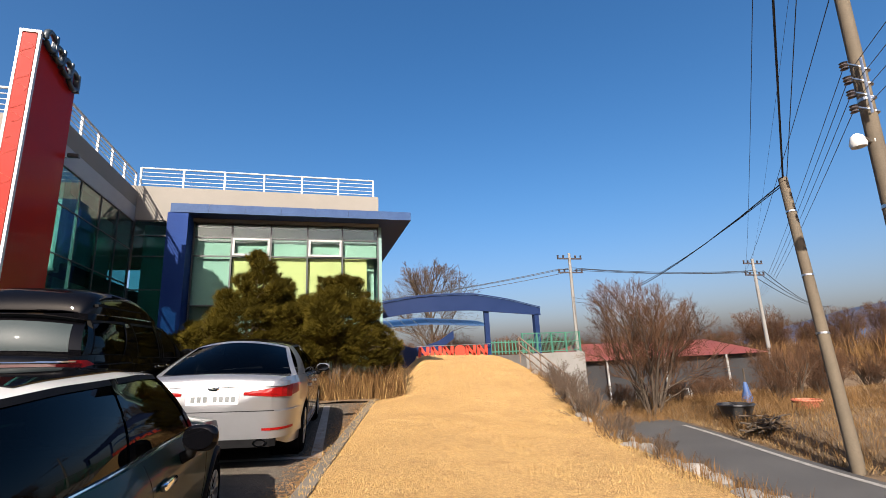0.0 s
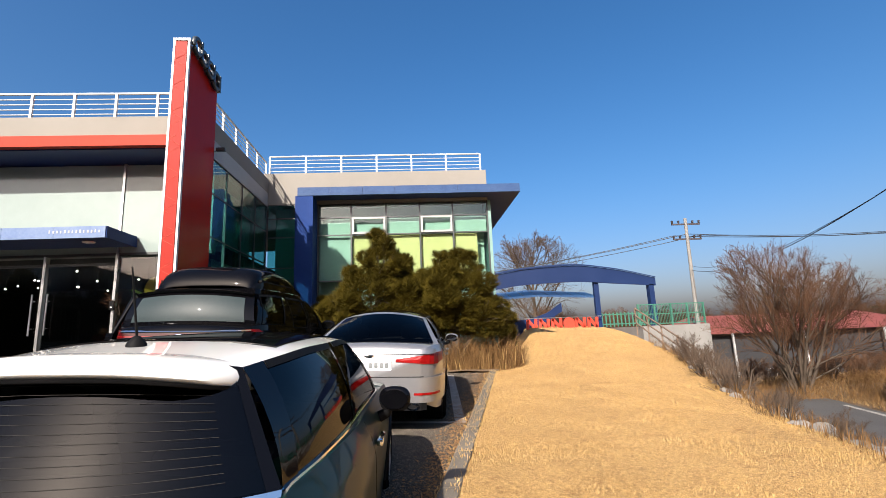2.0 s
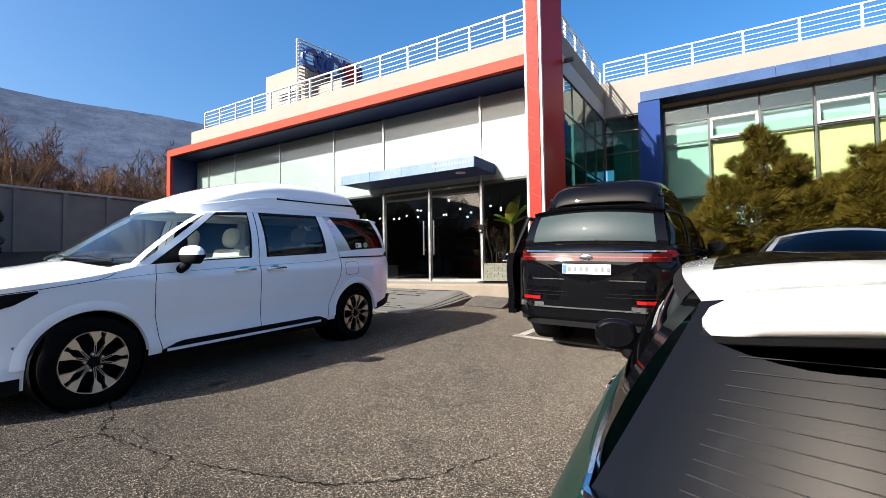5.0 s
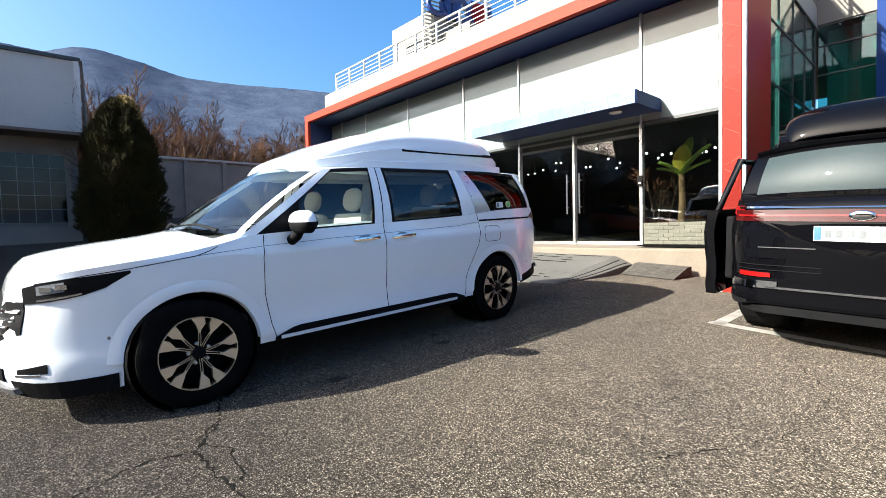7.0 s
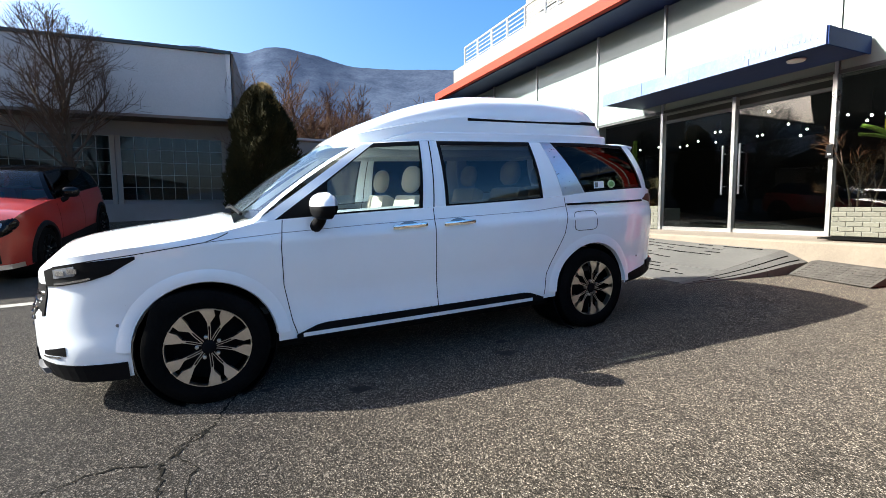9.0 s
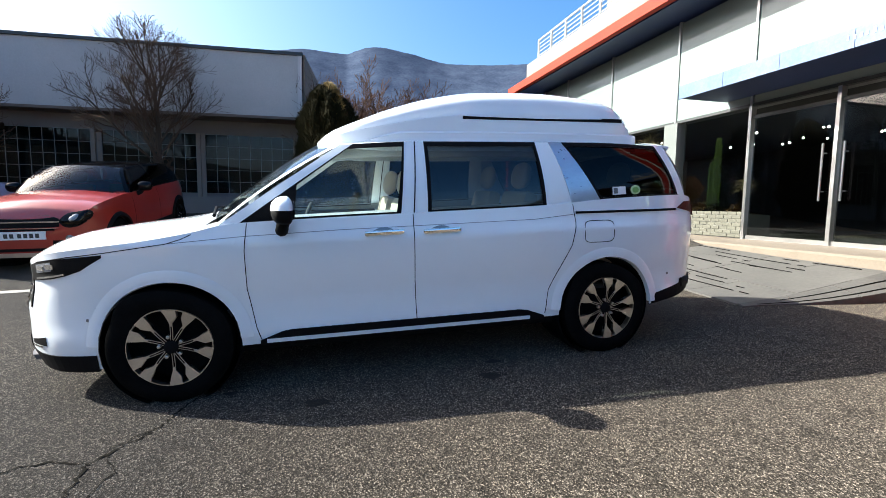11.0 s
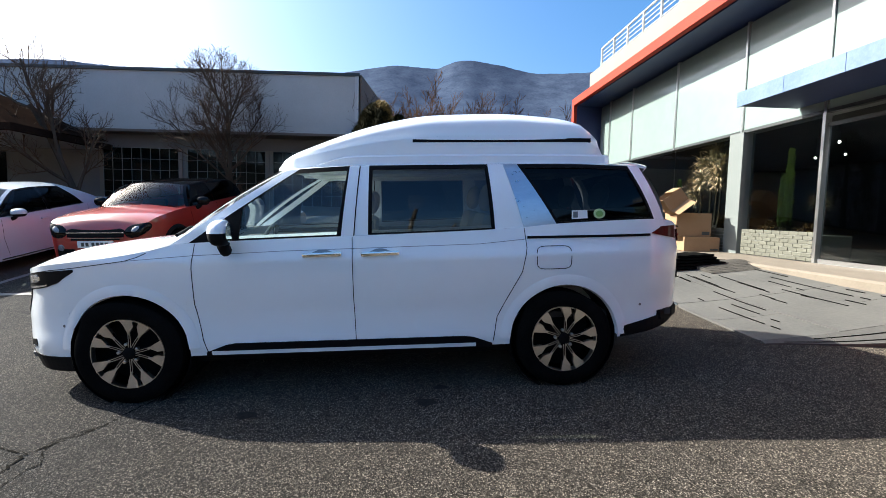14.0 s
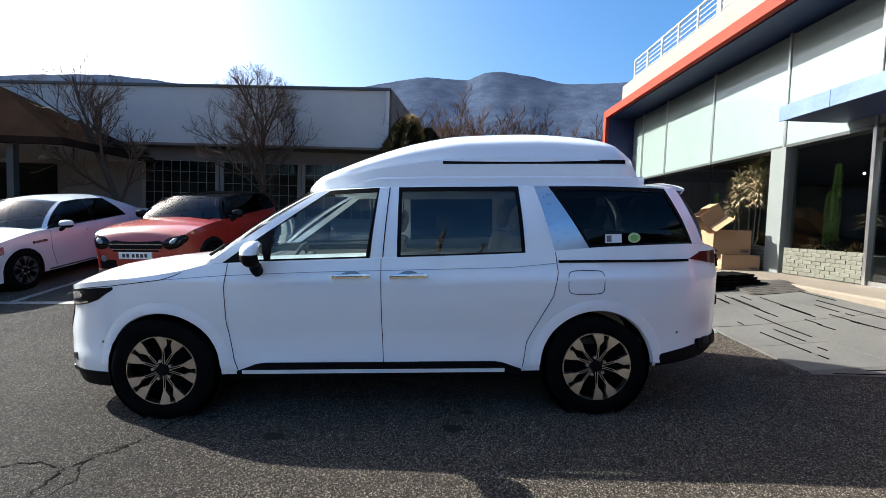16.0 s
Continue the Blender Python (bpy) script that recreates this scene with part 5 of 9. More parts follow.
        part("tail_light", side_plate(s, sx, 4.38, 4.72, lambda y: 0.80 + 0.10 * (4.72 - y), lambda y: 0.93, 0.008, 0.03, 8, 3), REDLENS, car, "red wrap-round tail light")
        part("tail_light", end_plate(s, sx * 0.31, sx * 0.80, lambda x: 0.80 + 0.07 * (0.80 - abs(x)), lambda x: 0.865 + 0.13 * (abs(x) - 0.31), False, 0.010), REDLENS, car, "red wrap-round tail light")
        part("rear_reflector", end_plate(s, sx * 0.5, sx * 0.8, 0.46, 0.485, False, 0.034), REDLENS, car)
        part("exhaust_tip", lathe(bmesh.new(), [(-0.08, 0.045), (0.0, 0.05), (0.0, 0.035), (-0.08, 0.03)], 18, "z"), CHROME, car, "", 40).matrix_basis = pose(sx * 0.52, 4.875, 0.335, -90, 0, 0) @ Matrix.Diagonal((1.5, 0.8, 1, 1))
        part("headlight", side_plate(s, sx, 0.18, 0.62, lambda y: 0.60 + 0.10 * (y - 0.18), lambda y: 0.70 + 0.16 * (y - 0.18), 0.006, 0.03, 8, 3), LAMPLENS, car, "clear swept headlight")
        part("headlight", end_plate(s, sx * 0.45, sx * 0.78, 0.60, 0.68, True, 0.006), LAMPLENS, car, "clear swept headlight")
    part("number_plate", end_plate(s, -0.26, 0.26, 0.74, 0.85, False, 0.012, n=4), NUMBERPLATE, car, "white number plate with dark bars")
    for k in range(7):
        x0 = 0.21 - 0.06 * k - (0.035 if k > 2 else 0)
        part("plate_bar", end_plate(s, x0 - 0.04, x0, 0.765, 0.825, False, 0.016, 0.004, 2, 1), PLATEGREY, car)
    part("rear_diffuser", end_plate(s, -0.66, 0.66, 0.29, 0.405, False, 0.020, n=20), PLASTIC, car, "black lower bumper")
    part("boot_lip", end_plate(s, -0.76, 0.76, 0.925, 0.975, False, 0.022, 0.06, n=24), paint_mat, car, "", 50)
    part("bumper_skin", end_plate(s, -0.86, 0.86, 0.375, 0.66, False, 0.030, 0.06, n=28), paint_mat, car, "", 50)
    part("boot_gap", end_plate(s, -0.62, 0.62, 0.661, 0.667, False, 0.026, n=20), PLASTIC, car)
    for sx in (-1, 1):
        part("lamp_inner", end_plate(s, sx * 0.50, sx * 0.66, 0.835, 0.858, False, 0.014, 0.01), REDLENS, car, "inner segment of the tail light")
    part("grille", end_plate(s, -0.42, 0.42, 0.54, 0.62, True, 0.008), PLASTIC, car, "black front grille")
    part("front_intake", end_plate(s, -0.6, 0.6, 0.26, 0.42, True, 0.006), PLASTIC, car)
    bm = bmesh.new()
    bmesh.ops.create_uvsphere(bm, u_segments=14, v_segments=8, radius=1)
    for v in bm.verts:
        v.co = Vector((v.co.x * 0.06, v.co.y * 0.012, v.co.z * 0.03))
    part("rear_emblem", bm, CHROME, car, "plain oval chrome badge", 50).location = (0, 4.84, 0.905)
    for at in ((0.37, 2.2, 0.42), (-0.37, 2.2, 0.42), (0.37, 3.1, 0.44), (-0.37, 3.1, 0.44)):
        seat(car, at, INSIDE, 0.5, 0.58)
    part("cabin_floor", boxed(-0.76, 0.76, 1.4, 4.2, 0.30, 0.36), INSIDE, car)
    part("dashboard", boxed(-0.7, 0.7, 1.4, 1.8, 0.45, 0.92, bevel=0.06), INSIDE, car, "", 50)
    part("parcel_shelf", boxed(-0.7, 0.7, 3.5, 4.2, 0.94, 0.97), INSIDE, car)
    return car


def crossover(m, label):
    """Small tall hatchback seen from its nose."""
    car = thing("crossover", m, label, "car")
    s = car_shape(
        4.10, 0.895, 0.76, 2.595, 0.37,
        curve((0, 0.30), (0.2, 0.24), (1.3, 0.26), (3.4, 0.27), (3.9, 0.3), (4.1, 0.38)),
        ((0, 0.66), (0.03, 0.78), (0.12, 0.87), (0.3, 0.94), (0.8, 0.99), (1.8, 1.0), (3.4, 0.98), (3.9, 0.88), (4.1, 0.74)),
        ((0, 0.62), (0.03, 0.76), (0.10, 0.86), (0.3, 0.94), (0.9, 1.0), (1.6, 1.02), (2.8, 1.04), (3.8, 1.05), (4.05, 1.0), (4.10, 0.85)),
        ((0.2, 0.955), (0.4, 0.98), (0.65, 1.0), (0.85, 0.99), (1.05, 0.94)),
    )
    car_body(s, REDCAR, car, 1.1, 3.9, wheel_z=0.335, hood_crown=0.08)
    g = dict(wr=((1.4, 0.58), (1.8, 0.62), (2.6, 0.64), (3.5, 0.62), (3.9, 0.58)), zr=((1.4, 1.37), (1.8, 1.405), (2.4, 1.43), (3.2, 1.41), (3.9, 1.36)), crown=0.06,
             f0=1.08, f1=1.32, r0=3.86, r1=3.96, t0=1.55, t1=1.72, u0=3.62, u1=3.72, bulge=0.03, cowl=0.06, a_body=False, d_mat=BLACKCAR)
    sides = [(1.32, 1.72, 1.42, 1.78, "black"), (1.42, 1.78, 2.3, 2.3, "glass"), (2.3, 2.3, 2.38, 2.38, "black"), (2.38, 2.38, 3.1, 3.06, "glass"), (3.1, 3.06, 3.86, 3.62, "black")]
    cabin(s, car, g, BLACKCAR, BLACKCAR, BLACKCAR, SMOKE, [DARKGLASS] * 3, sides, roof_label="glossy black roof")
    wheels(s, car, 0.335, 0.23, 0.205, 5, PLASTIC, 0.89)
    for sx in (-1, 1):
        part("door_gap", ribbon(bmesh.new(), s, [(1.30, z) for z in steps(0.34, 0.95, 8)], sx), PLASTIC, car)
        part("door_gap", ribbon(bmesh.new(), s, [(2.34, z) for z in steps(0.34, 1.0, 8)], sx), PLASTIC, car)
        mirror_part(car, (sx * 0.97, 1.58, 1.10), sx, (0.115, 0.09, 0.08), BLACKCAR, PLASTIC)
        for c0 in (s["yf"], s["yr"]):
            rows = []
            for k in range(23):
                a = math.pi * (-0.06 + 1.12 * k / 22)
                rows.append([(sx * (s["half"](c0 + rr * math.cos(a), max(0.335 + rr * math.sin(a), 0.2)) + oo), c0 + rr * math.cos(a), 0.335 + rr * math.sin(a)) for rr, oo in ((0.36, -0.02), (0.37, 0.02), (0.42, 0.02), (0.435, 0.0))])
            part("wheel_arch", sheet(bmesh.new(), rows), PLASTIC, car, "", 60)
        for name, grow, out, mat in (("lamp_ring", 1.06, 0.006, PLASTIC), ("headlight", 1.0, 0.014, BLACKCAR), ("lens", 0.46, 0.026, LAMPLENS)):
            rows = []
            for rr in steps(0.02, 1, 5):
                row = []
                for k in range(25):
                    a = 6.283185 * k / 24
                    z = 0.79 + 0.128 * grow * rr * math.sin(a) + 0.03 * rr * math.cos(a)
                    x = 0.625 + 0.170 * grow * rr * math.cos(a)
                    dome = out * (1 - rr ** 3) + 0.004 * grow
                    row.append((sx * (x + dome * 0.3), s["end_y"](x, z, True) - dome, z))
                rows.append(row)
            part(name, shell(bmesh.new(), rows, (0, 0.04, 0)), mat, car, {"headlight": "rounded dark headlight"}.get(name, ""), 60)
        part("sill_cladding", side_plate(s, sx, 1.15, 2.98, 0.255, 0.43, 0.010, 0.03, 20, 2), PLASTIC, car, "black lower door cladding")
        fog = lathe(bmesh.new(), [(0, 0.055), (0.02, 0.05), (0.03, 0.02)], 18, "z")
        part("fog_lamp", fog, LAMPLENS, car, "", 40).matrix_basis = pose(sx * 0.56, s["end_y"](0.56, 0.5, True) + 0.01, 0.50, 90, 0, 0)
    part("grille", end_plate(s, -0.44, 0.44, lambda x: 0.66 + 0.06 * max(0.0, abs(x) - 0.30), lambda x: 0.815 - 0.5 * max(0.0, abs(x) - 0.32) ** 1.2, True, 0.010, n=20), PLASTIC, car, "black grille with a chrome rim")
    part("grille", end_plate(s, -0.38, 0.38, 0.617, 0.642, True, 0.010, n=16), PLASTIC, car, "slim dark slot under the grille")
    for z, w in ((0.648, 0.42), (0.728, 0.44), (0.738, 0.44)):
        part("grille_bar", end_plate(s, -w, w, z, z + 0.007, True, 0.018, n=16), CHROME, car)
    part("grille_rim", shell(bmesh.new(), [[(x, s["end_y"](abs(x), 0.82, True) - 0.014, 0.815 - 0.5 * max(0.0, abs(x) - 0.32) ** 1.2 + q) for x in steps(-0.44, 0.44, 20)] for q in (0.0, 0.010)], (0, 0.02, 0)), CHROME, car)
    part("number_plate", end_plate(s, -0.26, 0.26, 0.50, 0.61, True, 0.03, n=4), NUMBERPLATE, car, "white number plate with dark bars")
    for k in range(6):
        x0 = -0.20 + 0.066 * k + (0.02 if k > 1 else 0)
        part("plate_bar", end_plate(s, x0, x0 + 0.042, 0.525, 0.585, True, 0.034, 0.004, n=2, m=1), DARKMETAL, car)
    part("lower_grille", end_plate(s, -0.62, 0.62, 0.33, 0.48, True, 0.008), PLASTIC, car)
    part("bumper", end_plate(s, -0.78, 0.78, 0.25, 0.31, True, 0.012, n=20), STEEL, car, "silver lower bumper")
    for at in ((0.36, 1.9, 0.5), (-0.36, 1.9, 0.5)):
        seat(car, at, INSIDE, 0.48, 0.58)
    part("cabin_floor", boxed(-0.72, 0.72, 1.25, 3.8, 0.36, 0.42), INSIDE, car)
    part("dashboard", boxed(-0.66, 0.66, 1.3, 1.62, 0.5, 0.98, bevel=0.06), INSIDE, car, "", 50)
    return car


minivan(on_ground(-7.24, 1.53, 1.1, 5.1), WHITECAR, "white minivan with raised roof and black alloy wheels on asphalt", WHITECAR, "white moulded high roof", False, "minivans")
black_van, black_shape, _ = minivan(on_ground(-3.246, 11.185, 178.4, 5.1) @ Matrix.Translation((0, 0, 0.03)), BLACKCAR, "black minivan with a raised roof parked beside the red pillar", BLACKCAR, "glossy black high roof", True, "minivans")
hatchback(on_ground(-1.575, 5.05, 180, 3.7) @ Matrix.Translation((0, 0, -0.12)), "dark green small hatchback with white roof, parked nose to the building")
sedan(on_ground(-0.70, 10.643, 175.7, 4.8), SILVERCAR, "silver sedan with a dark glass roof parked beside the lawn", REDLENS)
crossover(on_ground(-10.76, -0.62, 87.2, 4.1), "red crossover hatchback with black roof parked by the low building")
sedan(on_ground(-9.76, -3.30, 90.1, 4.8), SEDANWHITE, "white sedan parked beside the red crossover", REDLENS, False)


# ---- the showroom building ----
FY = 11.05   # shop front plane
PY = 10.10   # parapet and fascia plane
SX = -4.90   # side wall plane
WY = 14.40   # glass wing plane


def build_showroom():
    structure("wall_parapet", boxed(-18.4, SX, PY, 24, 5.98, 6.43), BEIGE, "beige rendered parapet wall", "wall")
    structure("wall_parapet_side", boxed(SX - 0.25, SX - 0.004, PY + 0.01, WY + 0.25, 5.55, 6.435), GREYWALL, "grey rendered wall above the side glazing", "wall")
    structure("wall_wing_parapet", boxed(SX - 0.25, 2.0, WY - 0.02, WY + 9, 5.60, 6.62), BEIGE, "beige rendered parapet of the glass wing", "wall")
    structure("trim_red_band", boxed(-19.95, SX - 0.2, PY - 0.05, PY + 0.1, 5.73, 5.974), FADEDRED, "orange red fascia band", "fascia")
    structure("trim_red_leg", boxed(-19.95, -19.72, PY - 0.05, PY + 0.06, 0.5, 5.726), FADEDRED, "orange red end frame", "fascia")
    structure("wall_blue_end", boxed(-19.94, -19.72, PY + 0.064, FY + 0.6, 0.5, 5.726), SOFFIT, "dark blue inner side of the end frame", "wall")
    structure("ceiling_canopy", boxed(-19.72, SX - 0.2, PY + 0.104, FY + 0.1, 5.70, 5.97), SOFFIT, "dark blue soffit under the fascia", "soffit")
    structure("wall_upper_back", boxed(-19.7, SX - 0.25, FY + 0.1, FY + 0.3, 3.5, 5.7), GREYWALL, "wall behind the panels", "wall")
    xs = [-19.7, -18.85, -17.19, -14.74, -12.23, -10.28, -7.18, -5.1]
    pan = new("wall_panels")
    tagged(pan, "row of white film-covered glass panels with thin grey joints", "wall panels", "", "structure")
    for a, b in zip(xs, xs[1:]):
        part("panel", boxed(a + 0.03, b - 0.03, FY, FY + 0.05, 3.55, 5.66, bevel=0.006), BLIND, pan)
    for x in xs[1:-1]:
        part("mullion", boxed(x - 0.025, x + 0.025, FY - 0.03, FY + 0.06, 3.5, 5.69), STEEL, pan)
    part("rail", boxed(-19.7, -5.1, FY - 0.02, FY + 0.08, 3.49, 3.545), DARKMETAL, pan)
    # shop room behind the glazing, its indoor shade painted near-black
    structure("floor_shop", boxed(-19.7, SX - 0.1, FY + 0.1, 18, 0.85, 1.04), ROOMSHADE, "shop floor with the room's shade in its colour", "floor")
    structure("ceiling_shop", boxed(-19.7, SX - 0.1, FY + 0.3, 18, 3.56, 3.7), ROOMSHADE, "shop ceiling with the room's shade in its colour", "ceiling")
    structure("wall_shop_back", boxed(-19.7, SX - 0.1, 18, 18.2, 0.8, 3.6), ROOMSHADE, "rear wall of the shop with the room's shade in its colour", "wall")
    structure("wall_shop_west", boxed(-19.9, -19.7, FY + 0.6, 18, 0.5, 5.7), GREYWALL, "grey end wall", "wall")
    structure("wall_plinth", boxed(-19.7, SX - 0.1, FY - 0.02, FY + 0.12, 0.2, 1.05), CONCRETE, "concrete plinth below the shop front", "plinth")
    for n, (a, b) in enumerate(((-19.7, -17.2), (-17.2, -14.74), (-14.74, -12.4), (-12.0, -10.3), (-7.18, -5.1))):
        part_ob = structure(f"window_{n + 1}", boxed(a + 0.03, b - 0.03, FY + 0.04, FY + 0.05, 1.06, 3.5), SHOPGLASS, "large dark shop window pane", "window")
    structure("column_shop", boxed(-12.53, -12.12, FY - 0.05, FY + 0.2, 0.7, 3.5), COLUMNPAINT, "pale grey-green painted column in the shop front", "column")
    # doors
    for n, (a, b) in enumerate(((-10.26, -8.76), (-8.72, -7.22))):
        d = new(f"door_{n + 1}")
        tagged(d, "tall dark glass door with a steel pull bar, closed", "door", "", "structure")
        part("glass_leaf", boxed(a + 0.03, b - 0.03, FY + 0.03, FY + 0.045, 1.10, 3.28), SHOPGLASS, d)
        part("bottom_rail", boxed(a + 0.01, b - 0.01, FY + 0.01, FY + 0.06, 1.05, 1.12), STEEL, d)
        part("top_rail", boxed(a + 0.01, b - 0.01, FY + 0.01, FY + 0.06, 3.27, 3.33), DARKMETAL, d)
        hx = b - 0.14 if n == 0 else a + 0.14
        hb = bmesh.new()
        tube(hb, [(hx, FY - 0.06, 1.75), (hx, FY - 0.06, 2.65)], 0.018)
        for z in (1.9, 2.5):
            tube(hb, [(hx, FY - 0.06, z), (hx, FY + 0.03, z)], 0.01, n=6)
        part("pull_bar", hb, STEEL, d, "", 40)
    for x in (-10.29, -8.74, -7.19):
        structure("door_post", boxed(x - 0.03, x + 0.03, FY - 0.03, FY + 0.08, 1.05, 3.5), STEEL, "steel door post", "door post")
    # awning
    aw = thing("door_awning", Matrix(), "flat blue-grey entrance canopy above the glass doors", "canopy")
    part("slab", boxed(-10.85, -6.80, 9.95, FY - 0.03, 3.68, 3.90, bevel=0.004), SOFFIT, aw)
    for k in range(4):
        a, b = lerp(-10.86, -6.79, k / 4), lerp(-10.86, -6.79, (k + 1) / 4)
        part("fascia_panel", boxed(a + 0.004, b - 0.004, 9.925, 9.948, 3.665, 3.91), FASCIA, aw)
    part("side_panel", boxed(-6.798, -6.775, 9.95, FY - 0.03, 3.665, 3.91), BLUEACM, aw)
    # red pillar sign
    p = thing("sign_pillar", Matrix(), "tall red sign pillar with white edges and dark letter shapes", "sign pillar")
    part("core", boxed(-5.04, -4.80, 8.78, 10.18, 0.45, 7.36), DARKRED, p)
    part("front_face", boxed(-5.03, -4.81, 8.745, 8.776, 0.45, 7.34), REDACM, p, "orange red front with faint ornament")
    for x in (-5.075, -4.795):
        part("edge_strip", boxed(x, x + 0.04, 8.74, 8.80, 0.45, 7.39), WHITEPAINT, p, "white edge strip")
    part("cap", boxed(-5.08, -4.75, 8.735, 8.80, 7.36, 7.41), WHITEPAINT, p)
    # side glazing
    g = new("window_side")
    tagged(g, "teal curtain wall glazing along the side of the building", "window", "", "structure")
    for j, (z0, z1) in enumerate(((0.6, 2.2), (2.2, 3.75), (3.75, 4.75), (4.75, 5.55))):
        for i in range(4):
            y0, y1 = lerp(10.25, WY, i / 4), lerp(10.25, WY, (i + 1) / 4)
            part("pane", boxed(SX - 0.05, SX - 0.035, y0 + 0.02, y1 - 0.02, z0 + 0.02, z1 - 0.02), DEEPTEAL, g)
        part("transom", boxed(SX - 0.07, SX - 0.02, 10.25, WY, z1 - 0.009, z1 + 0.009), DARKMETAL, g)
    for i in range(5):
        y = lerp(10.25, WY, i / 4)
        part("mullion", boxed(SX - 0.08, SX - (0.008 if i == 0 else 0.018), y - (0.03 if i == 0 else 0.01), y + (0.03 if i == 0 else 0.01), 0.5, 5.549), STEEL if i == 0 else DARKMETAL, g)
    structure("wall_side_inner", boxed(SX - 0.75, SX - 0.7, FY + 0.4, WY + 0.5, 0.6, 5.6), PALETEAL, "pale wall inside the side glazing", "wall")
    # glass wing
    g = new("window_wing")
    tagged(g, "teal glass front of the wing with opening lights", "window", "", "structure")
    cols = [-3.36, -2.34, -1.25, -0.19, 0.86, 1.97]
    rows = [0.8, 2.6, 3.15, 4.58, 5.14, 5.56]
    for a, b in zip(cols, cols[1:]):
        for c, d in zip(rows, rows[1:]):
            part("pane", boxed(a + 0.02, b - 0.02, WY + 0.03, WY + 0.045, c + 0.015, d - 0.015), TEAL, g)
    for x in cols:
        part("mullion", boxed(x - 0.022, x + 0.022, WY, WY + 0.08, 0.8, 5.6), DARKMETAL, g)
    for z in rows:
        part("transom", boxed(cols[0], cols[-1], WY + 0.01, WY + 0.07, z - 0.018, z + 0.018), DARKMETAL, g)
    for a, b in ((-2.34, -1.25), (-0.19, 0.86)):
        f = bmesh.new()
        for q in ((a + 0.03, b - 0.03, 4.60, 4.66), (a + 0.03, b - 0.03, 5.07, 5.13), (a + 0.03, a + 0.09, 4.66, 5.07), (b - 0.09, b - 0.03, 4.66, 5.07)):
            box(f, q[0], q[1], WY - 0.025, WY + 0.03, q[2], q[3])
        part("opening_frame", f, GREYWALL, g, "pale grey opening window frame")
    gb = new("window_return")
    tagged(gb, "teal glazing between the side wall and the blue column", "window", "", "structure")
    for c, d in zip([0.8, 2.6, 3.6, 4.55, 5.15], [2.6, 3.6, 4.55, 5.15, 5.58]):
        part("pane", boxed(SX + 0.02, -3.95, WY + 0.03, WY + 0.045, c + 0.015, d - 0.015), DEEPTEAL, gb)
        part("transom", boxed(SX, -3.93, WY + 0.01, WY + 0.07, d - 0.015, d + 0.015), DARKMETAL, gb)
    structure("wall_wing_inner", boxed(SX + 0.1, 1.9, WY + 0.55, WY + 0.6, 0.8, 5.6), PALETEAL, "pale wall inside the wing", "wall")
    for n, (a, b) in enumerate(zip(cols[1:], cols[2:])):
        structure("blind_cream", boxed(a + 0.03, b - (0.03 if n < 3 else 0.35), WY + 0.14, WY + 0.15, 3.17, 4.56), CREAM, "cream yellow roller blind behind the wing glass", "blind")
        structure("blind_pale", boxed(a + 0.03, b - 0.03, WY + 0.16, WY + 0.17, 4.60, 5.12), PALETEAL, "pale grey blind behind the wing glass", "blind")
    structure("blind_tall", boxed(cols[0] + 0.03, cols[1] - 0.03, WY + 0.16, WY + 0.17, 3.17, 5.12), PALETEAL, "pale grey blind behind the wing glass", "blind")
    structure("floor_wing", boxed(SX + 0.1, 1.95, WY + 0.1, WY + 6, 0.5, 0.8), CONCRETE, "wing floor", "floor")
    structure("wall_wing_east", boxed(1.99, 2.09, WY + 0.02, WY + 9, 0.2, 5.6), TEALEDGE, "pale teal end wall of the wing", "wall")
    structure("column_blue", boxed(-3.92, -3.40, 13.82, WY + 0.3, 0.3, 5.69), BLUEACM, "blue clad corner column", "column")
    r = new("roof_wing")
    tagged(r, "flat projecting wing roof with blue-grey fascia and dark soffit", "roof", "", "structure")
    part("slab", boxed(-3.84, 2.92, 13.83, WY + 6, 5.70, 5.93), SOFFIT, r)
    for k in range(7):
        a, b = lerp(-3.86, 2.94, k / 7), lerp(-3.86, 2.94, (k + 1) / 7)
        part("fascia_panel", boxed(a + 0.004, b - 0.004, 13.80, 13.826, 5.69, 5.95), WINGFASCIA, r)
    part("fascia_panel", boxed(2.922, 2.945, 13.83, WY + 6, 5.69, 5.95), WINGFASCIA, r)
    # railings
    def railing(name, a, b, z0, n, label):
        a, b = Vector(a), Vector(b)
        rl = thing(name, Matrix(), label, "railing", "roof railings")
        for i in range(n + 1):
            p = a.lerp(b, i / n)
            part("post", boxed(p.x - 0.025, p.x + 0.025, p.y - 0.025, p.y + 0.025, z0, z0 + 0.60), WHITEPAINT, rl)
        for k, (dz, rr) in enumerate(((0.60, 0.028), (0.47, 0.012), (0.35, 0.012), (0.23, 0.012), (0.11, 0.012))):
            part("rail", tube(bmesh.new(), [(a.x, a.y, z0 + dz), (b.x, b.y, z0 + dz)], rr), WHITEPAINT, rl, "", 40)
    railing("roof_railing", (-17.7, PY + 0.1, 0), (-5.2, PY + 0.1, 0), 6.43, 14, "white painted steel railing along the roof edge")
    railing("roof_railing", (SX - 0.12, PY + 0.2, 0), (SX - 0.12, WY + 0.1, 0), 6.435, 5, "white painted steel railing above the side wall")
    railing("roof_railing", (SX, WY + 0.1, 0), (1.85, WY + 0.1, 0), 6.62, 6, "white painted steel railing on the glass wing")


build_showroom()


# ---- low building opposite ----
GARAGEWHITE = surface("weathered white render", (0.375, 0.3825, 0.375), (0.465, 0.4725, 0.465), 0.7, 30, 0.85, bumps=0.1)


